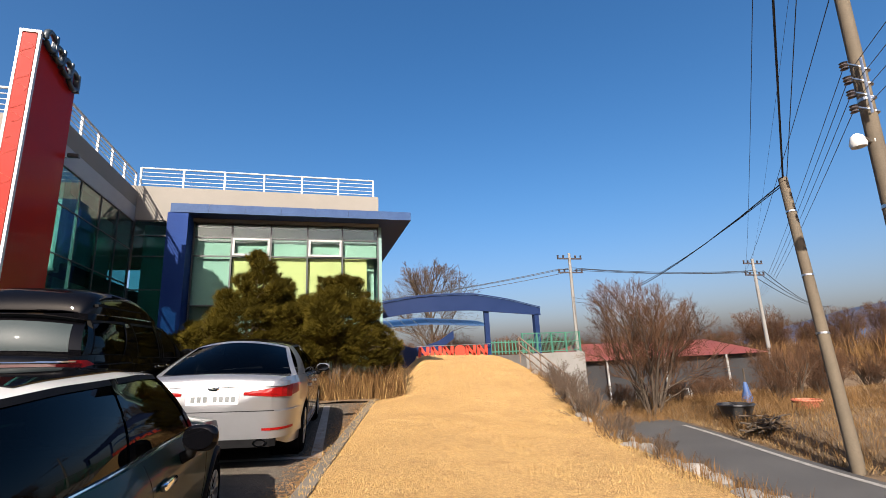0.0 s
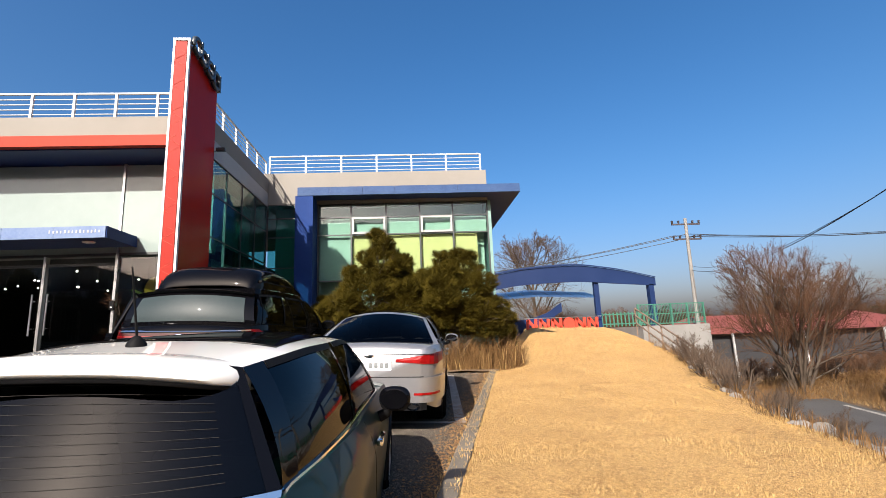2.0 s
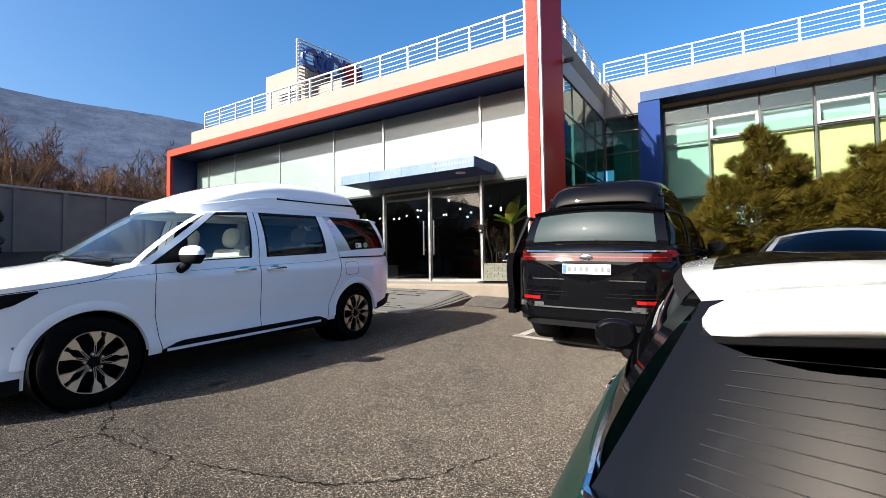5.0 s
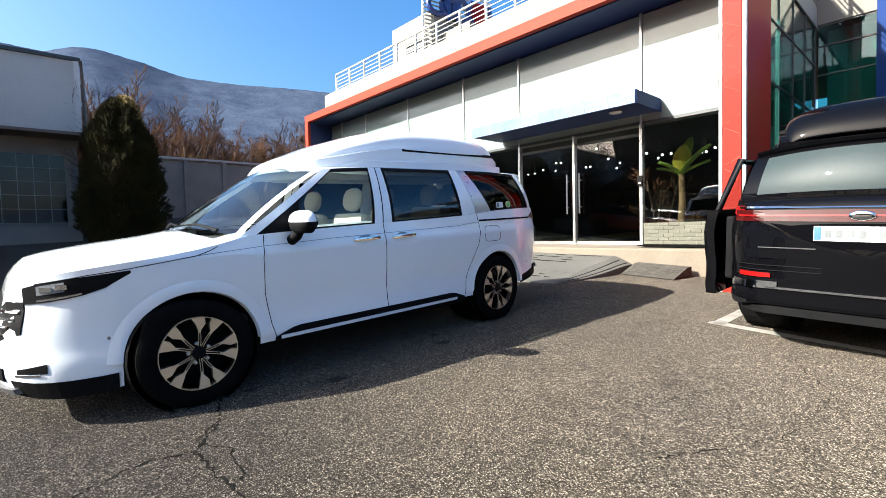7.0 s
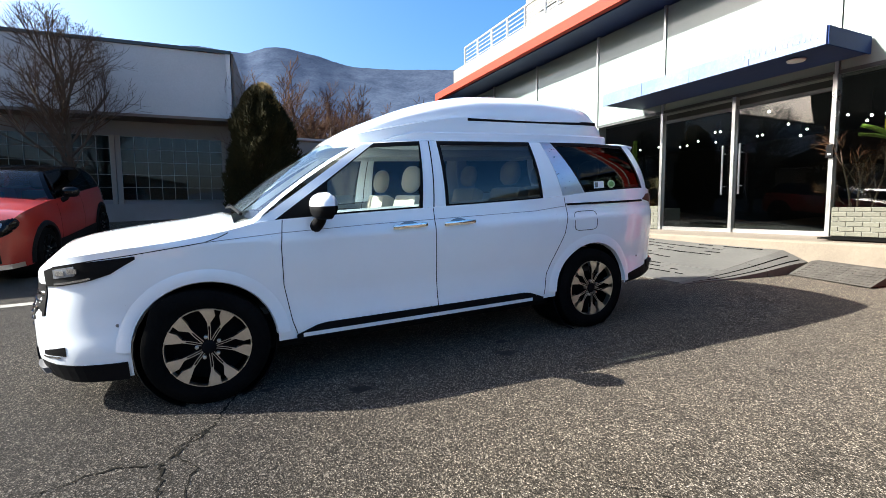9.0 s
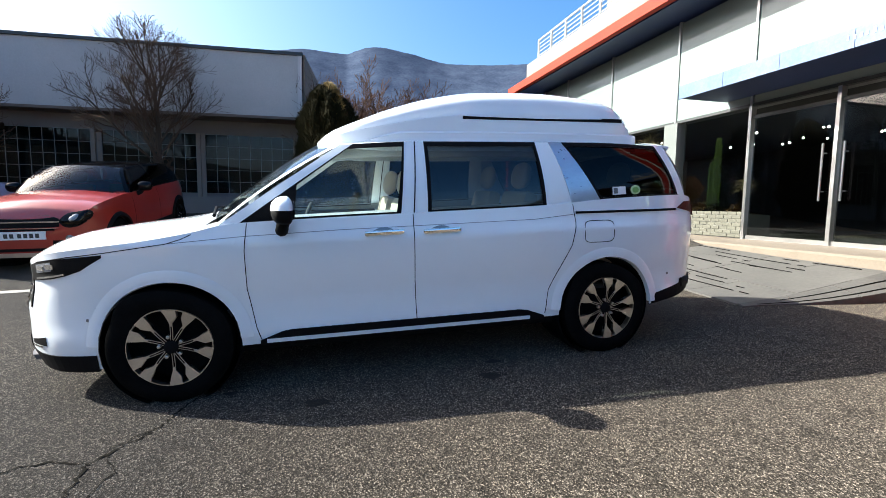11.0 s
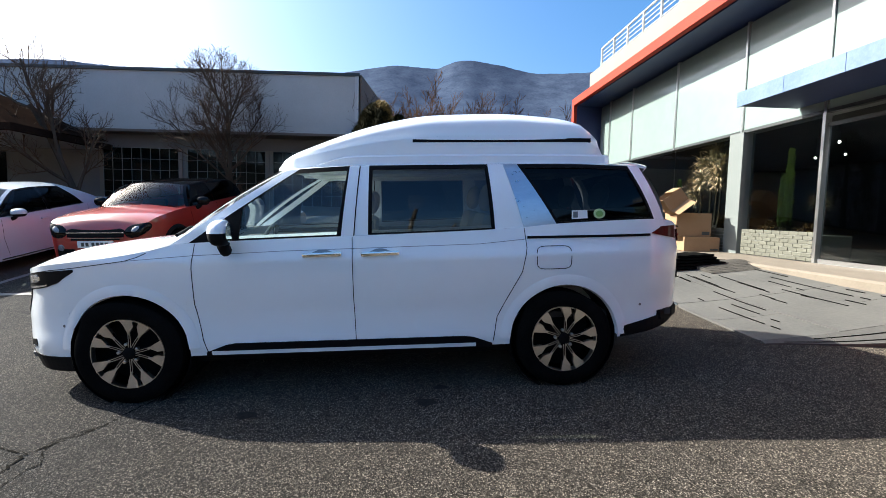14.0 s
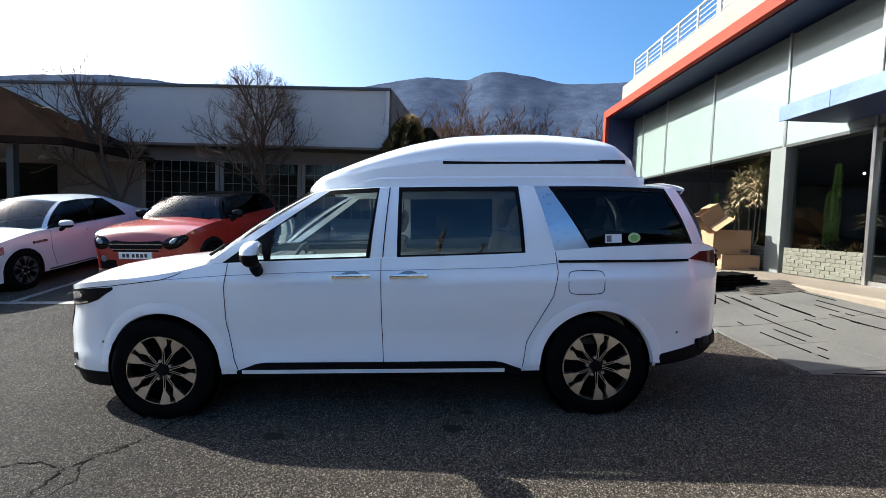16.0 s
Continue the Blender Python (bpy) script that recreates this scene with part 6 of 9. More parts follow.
GARAGESOFFIT = surface("dull brown eave board", (0.09, 0.07, 0.055), (0.16, 0.125, 0.10), 0.8, 25, 0.8, bumps=0.1)


def build_garage():
    structure("wall_garage", boxed(-17.25, -17.05, -14, 2.75, 0.2, 3.9), SHADEDWALL, "grey wall of the low building, shade in its colour", "wall")
    structure("wall_garage_end", boxed(-26, -17.25, 2.60, 2.75, 0.2, 3.9), GREYWALL, "end wall of the low building", "wall")
    askew = pose(-16.25, 2.8, 0, 0, 0, -2.4) @ pose(16.25, -2.8, 0)
    structure("wall_garage_fascia", boxed(-26, -16.25, -9, 2.78, 3.87, 5.45), GARAGEWHITE, "tall pale fascia of the low building", "fascia").matrix_basis = askew
    structure("trim_garage_cap", boxed(-26, -16.2, -9.05, 2.83, 5.454, 5.53), DARKMETAL, "dark metal coping", "coping").matrix_basis = askew
    structure("wall_garage_gable", boxed(-9.6, -0.02, -0.03, 0.02, 3.80, 5.50), GARAGESOFFIT, "dull brown end of the fascia", "wall").matrix_basis = pose(-16.27, 2.85, 0, 0, 0, -5.9)
    structure("trim_garage_drip", boxed(-17.0, -16.22, -9, 2.80, 3.80, 3.866), GARAGESOFFIT, "dull brown eave board under the fascia", "trim").matrix_basis = askew
    structure("trim_garage_corner", boxed(-16.255, -16.22, 2.70, 2.80, 3.87, 5.45), WHITEPAINT, "white corner strip on the fascia", "trim").matrix_basis = askew


build_garage()


# ---- plants ----
BARK = surface("bark", (0.04125, 0.03098, 0.02273), (0.09075, 0.07012, 0.05362), 3, 30, 0.95, bumps=0.6, dist=0.02, stretch=(1, 1, 0.25), spec=0.08)
TWIG = surface("winter twigs", (0.04785, 0.03263, 0.02363), (0.096, 0.0675, 0.04785), 2, 20, 0.95, bumps=0.0, spec=0.08)
TWIGRED = surface("reddish winter twigs", (0.04125, 0.021, 0.01275), (0.1013, 0.054, 0.03), 2, 20, 0.95, bumps=0.0, spec=0.08)
NEEDLE = surface("bronzed pine needles", (0.0252, 0.01942, 0.0021), (0.08625, 0.06405, 0.00735), 1.4, 14, 0.75, bumps=0.0, spec=0.08)
CYPRESS = surface("dark evergreen scales", (0.009, 0.0105, 0.0045), (0.042, 0.035, 0.012), 1.6, 14, 0.8, bumps=0.0, spec=0.08)
STRAW = surface("dry straw", (0.2775, 0.1703, 0.0567), (0.441, 0.3023, 0.132), 3, 25, 0.95, bumps=0.0, spec=0.08)
DRYBRUSH = surface("dry brush", (0.07125, 0.036, 0.01425), (0.1875, 0.1065, 0.0435), 2, 25, 0.95, bumps=0.0, spec=0.08)
PALESTRAW = surface("bleached fallow grass", (0.1425, 0.08625, 0.0375), (0.3, 0.2025, 0.1013), 0.7, 25, 0.95, bumps=0.0, spec=0.08)
LEAFGREEN = surface("house plant leaf", (0.084, 0.196, 0.028), (0.42, 0.56, 0.084), 5, 30, 0.5, bumps=0.0)
DRYLEAF = surface("dry leaf blade", (0.315, 0.2475, 0.135), (0.465, 0.375, 0.225), 5, 30, 0.8, bumps=0.0)


def mesh_part(name, verts, faces, material, parent, label="", kind=""):
    me = bpy.data.meshes.new(name)
    me.from_pydata(verts, [], faces)
    me.materials.append(material)
    ob = new(name, me)
    ob.parent = parent
    if label:
        ob["label"] = label
    if kind:
        ob["kind"] = kind
    return ob


def limb(verts, faces, pts, r0, r1, n):
    """A tapering limb of n sides through the points."""
    start = len(verts)
    for i, p in enumerate(pts):
        d = (pts[min(i + 1, len(pts) - 1)] - pts[max(i - 1, 0)]).normalized()
        a = d.orthogonal().normalized()
        b = d.cross(a)
        r = lerp(r0, r1, i / (len(pts) - 1))
        for k in range(n):
            t = 6.283185 * k / n
            verts.append(p + r * (math.cos(t) * a + math.sin(t) * b))
    for i in range(len(pts) - 1):
        for k in range(n):
            q, s = start + i * n, start + (i + 1) * n
            faces.append((q + k, q + (k + 1) % n, s + (k + 1) % n, s + k))


def bare_tree(name, m, label, height, radius, seed, levels=4, forks=(5, 5, 4, 3), up=0.5, lean=(0, 0), stems=1, low=0.3, twig=TWIG, group="bare trees", spread=1.0, twig_r=0.004, dome=None):
    """A leafless tree: trunk and main limbs in one mesh, the finer branches in another."""
    rnd = random.Random(seed)
    t = thing(name, m, label, "tree" if name.endswith("tree") else "bush", group)
    tv, tf, cv, cf = [], [], [], []

    def grow(p, d, length, r, level):
        n = 5 if level < 2 else 3
        pts, q, dd = [p], p.copy(), d.copy()
        seg = 5 if level == 0 else 4
        wob = 0.16 if level else 0.07
        for i in range(seg):
            dd = (dd + Vector((rnd.uniform(-wob, wob), rnd.uniform(-wob, wob), rnd.uniform(-wob, wob) + up * 0.12 * (level > 0)))).normalized()
            q = q + dd * (length / seg)
            pts.append(q.copy())
            if dome and (level or stems > 1) and (q.x ** 2 + q.y ** 2) / dome[1] ** 2 + ((q.z - dome[0]) / dome[2]) ** 2 > rnd.uniform(0.8, 1.06):
                break
        seg = len(pts) - 1
        tip = max(r * (0.45 if level < levels - 1 else 0.5), twig_r * 0.6)
        limb(*((tv, tf) if level < 2 else (cv, cf)), pts, r, tip, 7 if level == 0 else n)
        if level >= levels:
            return
        count = forks[min(level, len(forks) - 1)]
        for k in range(count):
            f = lerp(low if level == 0 else 0.25, 1.0, (k + rnd.random() * 0.8) / count)
            f = min(f, 0.98)
            i = min(int(f * seg), seg - 1)
            base = pts[i].lerp(pts[i + 1], f * seg - i)
            ax = (pts[i + 1] - pts[i]).normalized()
            turn = rnd.uniform(0, 6.283)
            side = ax.orthogonal().normalized()
            side = (Matrix.Rotation(turn, 3, ax) @ side)
            ang = rnd.uniform(0.45, 0.95) * spread
            nd = (ax * math.cos(ang) + side * math.sin(ang) + Vector((0, 0, up * 0.25))).normalized()
            grow(base, nd, length * rnd.uniform(0.42, 0.68) * (1.1 - 0.35 * f), max(r * lerp(0.54, 0.33, f), twig_r * (1.0 if level < 2 else 0.8)), level + 1)

    for s in range(stems):
        a = 6.283 * s / stems + rnd.random()
        tilt = 0.0 if stems == 1 else rnd.uniform(0.2, 0.5)
        d = Vector((lean[0] + tilt * math.cos(a), lean[1] + tilt * math.sin(a), 1)).normalized()
        grow(Vector((0.1 * math.cos(a) * (stems > 1), 0.1 * math.sin(a) * (stems > 1), -0.15)), d, height * 0.62 * rnd.uniform(0.85, 1.1), radius, 0)
    mesh_part("trunk", tv, tf, BARK, t)
    mesh_part("twig_crown", cv, cf, twig, t, "", "stuff")
    return t


def tuft_crown(rnd, blobs, count, blade, width, per, droop=0.2, shell_in=0.55):
    """Blades in tufts that fill rounded masses, thickest near their skin."""
    verts, faces = [], []
    vols = [(b[3] * b[4] * b[5]) ** 0.7 for b in blobs]
    for _ in range(count):
        b = rnd.choices(blobs, vols)[0]
        d = Vector((rnd.gauss(0, 1), rnd.gauss(0, 1), rnd.gauss(0, 1))).normalized()
        f = rnd.uniform(shell_in, 1.0) ** 0.7 * (1 + 0.16 * noise.noise((d.x * 3 + b[0], d.y * 3 + b[1], d.z * 3)))
        c = Vector((b[0] + d.x * b[3] * f, b[1] + d.y * b[4] * f, b[2] + d.z * b[5] * f))
        out = (d * 0.7 + Vector((0, 0, 0.75 - droop)) + Vector((rnd.uniform(-0.3, 0.3), rnd.uniform(-0.3, 0.3), 0))).normalized()
        for _ in range(per):
            e = (out + Vector((rnd.uniform(-0.8, 0.8), rnd.uniform(-0.8, 0.8), rnd.uniform(-0.6, 0.6)))).normalized()
            s = e.orthogonal().normalized() * width
            base = c - out * blade * 0.3
            i = len(verts)
            verts += [base - s, base + s, base + e * blade * rnd.uniform(0.7, 1.2)]
            faces.append((i, i + 1, i + 2))
    return verts, faces


def pine_shrub(m, label, blobs, seed, count=13000):
    rnd = random.Random(seed)
    t = thing("pine_shrub", m, label, "shrub", "pine shrubs")
    tv, tf = [], []
    for b in blobs:
        pts = [Vector((0, 0, -0.2)), Vector((b[0] * 0.3, b[1] * 0.3, b[2] * 0.4)), Vector((b[0] * 0.8, b[1] * 0.8, b[2] * 0.85)), Vector((b[0], b[1], b[2] + b[5] * 0.7))]
        limb(tv, tf, pts, 0.06, 0.012, 6)
        for _ in range(9):
            d = Vector((rnd.gauss(0, 1), rnd.gauss(0, 1), rnd.gauss(0, 0.8))).normalized()
            c = Vector(b[:3])
            limb(tv, tf, [c * 0.85, c + Vector((d.x * b[3] * 0.5, d.y * b[4] * 0.5, d.z * b[5] * 0.4)), c + Vector((d.x * b[3], d.y * b[4], d.z * b[5])) * 0.95], 0.018, 0.006, 4)
    mesh_part("trunk", tv, tf, BARK, t)
    lumps = []
    for b in blobs:
        lumps.append((b[0], b[1], b[2], b[3] * 0.86, b[4] * 0.86, b[5] * 0.86))
        for _ in range(9):
            d = Vector((rnd.gauss(0, 1), rnd.gauss(0, 1), rnd.gauss(0, 0.9))).normalized()
            r = rnd.uniform(0.22, 0.42)
            lumps.append((b[0] + d.x * b[3] * 0.85, b[1] + d.y * b[4] * 0.85, b[2] + d.z * b[5] * 0.85, b[3] * r, b[4] * r, b[5] * r * 0.8))
    blobs = lumps
    v, f = tuft_crown(rnd, blobs, count, 0.14, 0.004, 14)
    mesh_part("crown", v, f, NEEDLE, t, "bronze green pine needles", "stuff")
    return t


def cypress(m, label, h, r, seed, count=3800, mat=None):
    rnd = random.Random(seed)
    t = thing("cypress_tree", m, label, "tree", "evergreens")
    tv, tf = [], []
    limb(tv, tf, [Vector((0, 0, -0.2)), Vector((0, 0, h * 0.5)), Vector((0, 0, h * 0.95))], 0.09, 0.02, 7)
    mesh_part("trunk", tv, tf, BARK, t)
    prof = curve((0, 0.80), (0.2, 1.0), (0.5, 0.94), (0.75, 0.72), (0.92, 0.40), (1.0, 0.06))
    verts, faces = [], []
    for _ in range(count):
        z = rnd.random() ** 0.9
        a = rnd.uniform(0, 6.283)
        lump = 1 + 0.40 * noise.noise((math.cos(a) * 2, math.sin(a) * 2, z * 6 + seed)) + 0.14 * noise.noise((math.cos(a) * 5, math.sin(a) * 5, z * 14 + seed))
        rr = r * prof(z) * rnd.uniform(0.55, 1.0) ** 0.5 * lump
        c = Vector((rr * math.cos(a), rr * math.sin(a), 0.1 + z * h))
        out = Vector((math.cos(a) * 0.6, math.sin(a) * 0.6, 1.0)).normalized()
        for _ in range(5):
            e = (out + Vector((rnd.uniform(-0.6, 0.6), rnd.uniform(-0.6, 0.6), rnd.uniform(-0.3, 0.3)))).normalized()
            s = e.orthogonal().normalized() * 0.012
            i = len(verts)
            verts += [c - s, c + s, c + e * rnd.uniform(0.07, 0.15)]
            faces.append((i, i + 1, i + 2))
    mesh_part("crown", verts, faces, mat or CYPRESS, t, "", "stuff")
    return t


def blades(name, area, count, h0, h1, width, material, label, seed, category="dry grass", bend=0.35):
    """Standing dry blades over an area function that gives a ground point."""
    rnd = random.Random(seed)
    verts, faces = [], []
    for _ in range(count):
        p = Vector(area(rnd))
        h = rnd.uniform(h0, h1)
        a = rnd.uniform(0, 6.283)
        d = Vector((math.cos(a), math.sin(a), 0)) * rnd.uniform(0.05, bend) * h
        s = Vector((-math.sin(a + 0.7), math.cos(a + 0.7), 0)) * width * rnd.uniform(0.6, 1.3)
        i = len(verts)
        verts += [p - s, p + s, p + d * 0.35 + Vector((0, 0, h * 0.6)) + s * 0.7, p + d * 0.35 + Vector((0, 0, h * 0.6)) - s * 0.7, p + d + Vector((0, 0, h * rnd.uniform(0.8, 1.0)))]
        faces += [(i, i + 1, i + 2, i + 3), (i + 3, i + 2, i + 4)]
    me = bpy.data.meshes.new(name)
    me.from_pydata(verts, [], faces)
    me.materials.append(material)
    return tagged(new(name, me), label, category, "", "stuff")


# ---- rear and edge of the lawn ----
def at_ground(x, y, turn=0.0, dz=0.0):
    return pose(x, y, terrain(x, y) + dz, 0, 0, turn)


pine_shrub(at_ground(-1.52, 12.85) @ Matrix.Diagonal((1.18, 1.15, 1.1, 1)), "tall bronzed pine shrub in front of the glass wing", [(-0.1, 0, 1.75, 0.95, 0.75, 0.85), (0.25, 0, 2.55, 0.55, 0.5, 0.6), (-0.75, -0.1, 1.3, 0.6, 0.6, 0.6), (0.65, 0, 1.6, 0.55, 0.6, 0.7), (0.1, 0, 3.15, 0.22, 0.22, 0.42), (0.75, 0.1, 2.45, 0.18, 0.18, 0.35)], 3)
pine_shrub(at_ground(0.66, 12.95) @ Matrix.Diagonal((1.22, 1.15, 1.08, 1)), "rounded bronzed pine shrub beside the wing corner", [(0, 0, 1.7, 0.98, 0.8, 0.95), (0.15, 0, 2.5, 0.55, 0.5, 0.5), (0.6, -0.1, 1.25, 0.62, 0.6, 0.62), (-0.55, 0, 1.5, 0.55, 0.6, 0.75), (-0.3, 0, 2.75, 0.18, 0.18, 0.3)], 5)
pine_shrub(at_ground(-3.0, 13.2), "low bronzed pine shrub by the blue column", [(0, 0, 1.35, 0.5, 0.45, 0.5), (0.2, 0, 1.75, 0.3, 0.3, 0.3), (-0.4, 0, 1.1, 0.35, 0.35, 0.35)], 8, 2200)
pine_shrub(at_ground(2.35, 14.6), "low pine shrub at the edge of the lawn", [(0, 0, 0.9, 0.4, 0.4, 0.5), (0.1, 0, 1.35, 0.25, 0.25, 0.3)], 9, 1300)


def bed(rnd):
    x, y = rnd.uniform(-0.2, 2.35), rnd.uniform(12.2, 14.2)
    return x, y, terrain(x, y)


blades("dry_brush", bed, 4200, 0.2, 1.05, 0.006, DRYBRUSH, "tall brown dry stalks below the pine shrubs", 13, "reeds", 1.0)
blades("dry_reeds", bed, 420, 0.3, 1.0, 0.005, STRAW, "tall dry reeds below the pine shrubs", 12, "reeds", 0.8)
structure("planting_bed", sheet(bmesh.new(), [[(x, y, terrain(x, y) + 0.045 + 0.03 * noise.noise((x * 2, y * 2, 1))) for x in steps(-4.7, kerb_x(y) + 0.1, 24)] for y in steps(12.0, 14.38, 12)]), EARTH, "bare earth bed in front of the glass wing", "planting bed", 60)


def lawn_tufts(rnd):
    y = rnd.uniform(-1.5, 9) if rnd.random() < 0.75 else rnd.uniform(9, 20)
    x = lerp(kerb_x(y) + 0.03, edge_x(y) + 0.3, rnd.random() ** (1.0 if rnd.random() < 0.85 else 0.12))
    return x, y, terrain(x, y) + 0.02


blades("lawn_grass", lawn_tufts, 110000, 0.010, 0.034, 0.0024, STRAW, "short dry straw-coloured grass blades on the lawn", 14, "grass", 1.2)


def kerb_tufts(rnd):
    y = rnd.uniform(2, 14)
    x = kerb_x(y) + rnd.gauss(0.0, 0.05) - (0.14 if rnd.random() < 0.4 else -0.03)
    return x, y, plane_z(x, y) + (0.045 if x > kerb_x(y) - 0.13 else 0.0)


blades("kerb_grass", kerb_tufts, 2600, 0.012, 0.045, 0.0035, STRAW, "dry grass growing over the kerb", 15, "grass", 1.0)

LITTER = surface("brown leaf litter", (0.10, 0.05, 0.022), (0.30, 0.17, 0.075), 6, 40, 0.9, bumps=0.0, spec=0.1)


def litter(name, area, count, size, label, seed):
    """Small curled dry leaves lying flat on the ground."""
    rnd = random.Random(seed)
    verts, faces = [], []
    for _ in range(count):
        p = Vector(area(rnd))
        a, r = rnd.uniform(0, 6.283), size * rnd.uniform(0.5, 1.4)
        d, n = Vector((math.cos(a), math.sin(a), 0)) * r, Vector((-math.sin(a), math.cos(a), 0)) * r * 0.5
        i = len(verts)
        up = Vector((0, 0, 0.35 * r))
        verts += [p - d + up * rnd.random(), p + n + up * rnd.random(), p + d + up * rnd.random(), p - n]
        faces.append((i, i + 1, i + 2, i + 3))
    me = bpy.data.meshes.new(name)
    me.from_pydata(verts, [], faces)
    me.materials.append(LITTER)
    return tagged(new(name, me), label, "leaves", "", "stuff")


def gutter(rnd):
    y = rnd.uniform(3.5, 13.0)
    x = kerb_x(y) - 0.14 - abs(rnd.gauss(0, 0.16 + 0.05 * max(0.0, y - 9)))
    return x, y, plane_z(x, y) + 0.006


litter("leaf_litter", gutter, 5200, 0.016, "brown dry leaf litter blown against the kerb", 24)

# ---- road below the bank ----
ROADASPHALT = surface("smooth grey road", (0.03375, 0.0315, 0.02925), (0.06, 0.05625, 0.05175), 1.1, 70, 0.85, bumps=0.35)
STONE = surface("field stone", (0.12, 0.108, 0.093), (0.228, 0.21, 0.186), 3, 30, 0.9, bumps=0.5, vary=0.25)


def build_road():
    ys = steps(-20, 12.4, 120)
    structure("road", sheet(bmesh.new(), [[(x, y, -0.70 + 0.02 * (1 - abs(2 * k / 8 - 1))) for k, x in enumerate(steps(ROAD(y) - 1.2, ROAD(y) + 1.25, 8))] for y in ys]), ROADASPHALT, "narrow grey asphalt lane below the lawn", "road", 60)
    structure("road_line", sheet(bmesh.new(), [[(ROAD(y) + o, y, -0.688) for o in (0.93, 1.05)] for y in steps(-20, 11.3, 90)]), ROADPAINT, "worn white edge line on the lane", "road line")
    rnd = random.Random(31)
    wall = new("stone_edging")
    tagged(wall, "rough field stones along the lawn's broken edge", "stones", "", "structure")
    y = 1.0
    while y < 15:
        bm = bmesh.new()
        bmesh.ops.create_icosphere(bm, subdivisions=2, radius=1)
        sx, sy, sz = rnd.uniform(0.08, 0.2), rnd.uniform(0.1, 0.22), rnd.uniform(0.06, 0.13)
        for v in bm.verts:
            f = 1 + 0.28 * noise.noise(v.co * 1.4 + Vector((y, 0, 0)))
            v.co = Vector((v.co.x * sx * f, v.co.y * sy * f, v.co.z * sz * f))
        x = edge_x(y) + rnd.uniform(0.05, 0.75)
        o = part("stone", bm, STONE, wall, "", 35)
        o.matrix_basis = pose(x, y, terrain(x, y) + sz * 0.2, rnd.uniform(-20, 20), rnd.uniform(-20, 20), rnd.uniform(0, 180))
        y += rnd.uniform(0.12, 0.34)


build_road()


def bank(rnd):
    y = rnd.uniform(1.5, 16)
    x = edge_x(y) + rnd.uniform(-0.05, 1.9)
    x = min(x, ROAD(y) - 1.25)
    return x, y, terrain(x, y)


blades("bank_grass", bank, 9000, 0.06, 0.32, 0.004, DRYBRUSH, "dry brown weeds on the bank", 17)


def field(rnd):
    y = rnd.uniform(1, 34)
    x = ROAD(y) + 1.35 + 22 * rnd.random() ** 1.7
    return x, y, terrain(x, y)


blades("field_grass", field, 60000, 0.03, 0.13, 0.006, PALESTRAW, "pale dry grass on the fallow field", 18, "dry grass", 2.4)
blades("field_brush", field, 26000, 0.05, 0.26, 0.004, DRYBRUSH, "brown dry brush on the fallow field", 19, "brush", 1.3)

def thicket(rnd):
    y = rnd.uniform(9, 17) if rnd.random() < 0.6 else rnd.uniform(2, 14)
    x = ROAD(y) + 1.5 + 9 * rnd.random() ** 1.3 if y < 12 else rnd.uniform(8.2, 17)
    return x, y, terrain(x, y)


blades("brush_thicket", thicket, 15000, 0.12, 0.5, 0.004, DRYBRUSH, "tangled brown dry brush beside the lane", 23, "brush", 1.6)

# bare bushes and trees to the east
big = bare_tree("bare_bush", at_ground(10.9, 13.7), "large leafless bush with a dense crown of thin twigs", 5.4, 0.05, 41, 4, (8, 7, 6, 4), 0.45, stems=9, low=0.12, twig=TWIGRED, group="bare bushes", dome=(2.1, 2.7, 2.75))
small = bare_tree("bare_bush", at_ground(5.0, 8.1), "small leafless thorny bush on the bank", 1.0, 0.02, 42, 3, (5, 5, 4), 0.4, stems=5, low=0.1, twig=TWIG, group="bare bushes", twig_r=0.003)
mid = bare_tree("bare_bush", at_ground(15.5, 12.5), "reddish leafless brush on the field", 2.1, 0.035, 43, 3, (7, 6, 5), 0.7, stems=8, low=0.08, twig=TWIGRED, group="bare bushes", twig_r=0.005)
rnd0 = random.Random(77)
for x, y, k, s in ((4.35, 6.3, small, 0.6), (5.6, 9.6, small, 1.1), (6.5, 11.5, small, 1.3), (6.2, 6.9, small, 0.55), (5.6, 5.6, small, 0.5), (7.6, 14.2, small, 1.4), (7.2, 12.9, small, 1.0), (4.6, 5.9, small, 0.55), (5.0, 6.4, small, 0.5), (4.9, 7.2, small, 0.7), (5.4, 8.8, small, 0.8), (4.2, 5.2, small, 0.45), (6.0, 10.4, small, 1.0), (6.9, 12.2, small, 1.1), (4.5, 4.3, small, 0.4), (5.3, 7.6, small, 0.6),
                   (12.5, 18, mid, 0.6), (14, 19, mid, 0.65), (16, 18.5, mid, 0.6), (18.5, 19, mid, 0.7), (20.5, 20, mid, 0.75), (13.3, 16.2, mid, 0.5), (9.2, 14.8, mid, 0.45), (12.6, 14.4, mid, 0.45),
                   (18.5, 13.5, mid, 0.75), (21, 15, mid, 0.8), (23, 13, mid, 0.85), (17.5, 10.5, mid, 0.6), (26, 17, mid, 1.0), (21, 10, mid, 0.7), (25, 21, big, 0.6), (29, 16, mid, 1.1), (30, 22, big, 0.7)):
    copy_thing(k, at_ground(x, y, rnd0.uniform(0, 360)) @ Matrix.Scale(s, 4))
far_tree = bare_tree("bare_tree", at_ground(11.4, 44) @ Matrix.Scale(2.75, 4), "wide rounded leafless tree behind the blue canopy", 6.2, 0.075, 51, 4, (17, 9, 8, 5), 0.35, (0, 0), 1, 0.24, TWIG, twig_r=0.0035, spread=1.0, dome=(2.75, 1.9, 1.55))
rnd0 = random.Random(79)
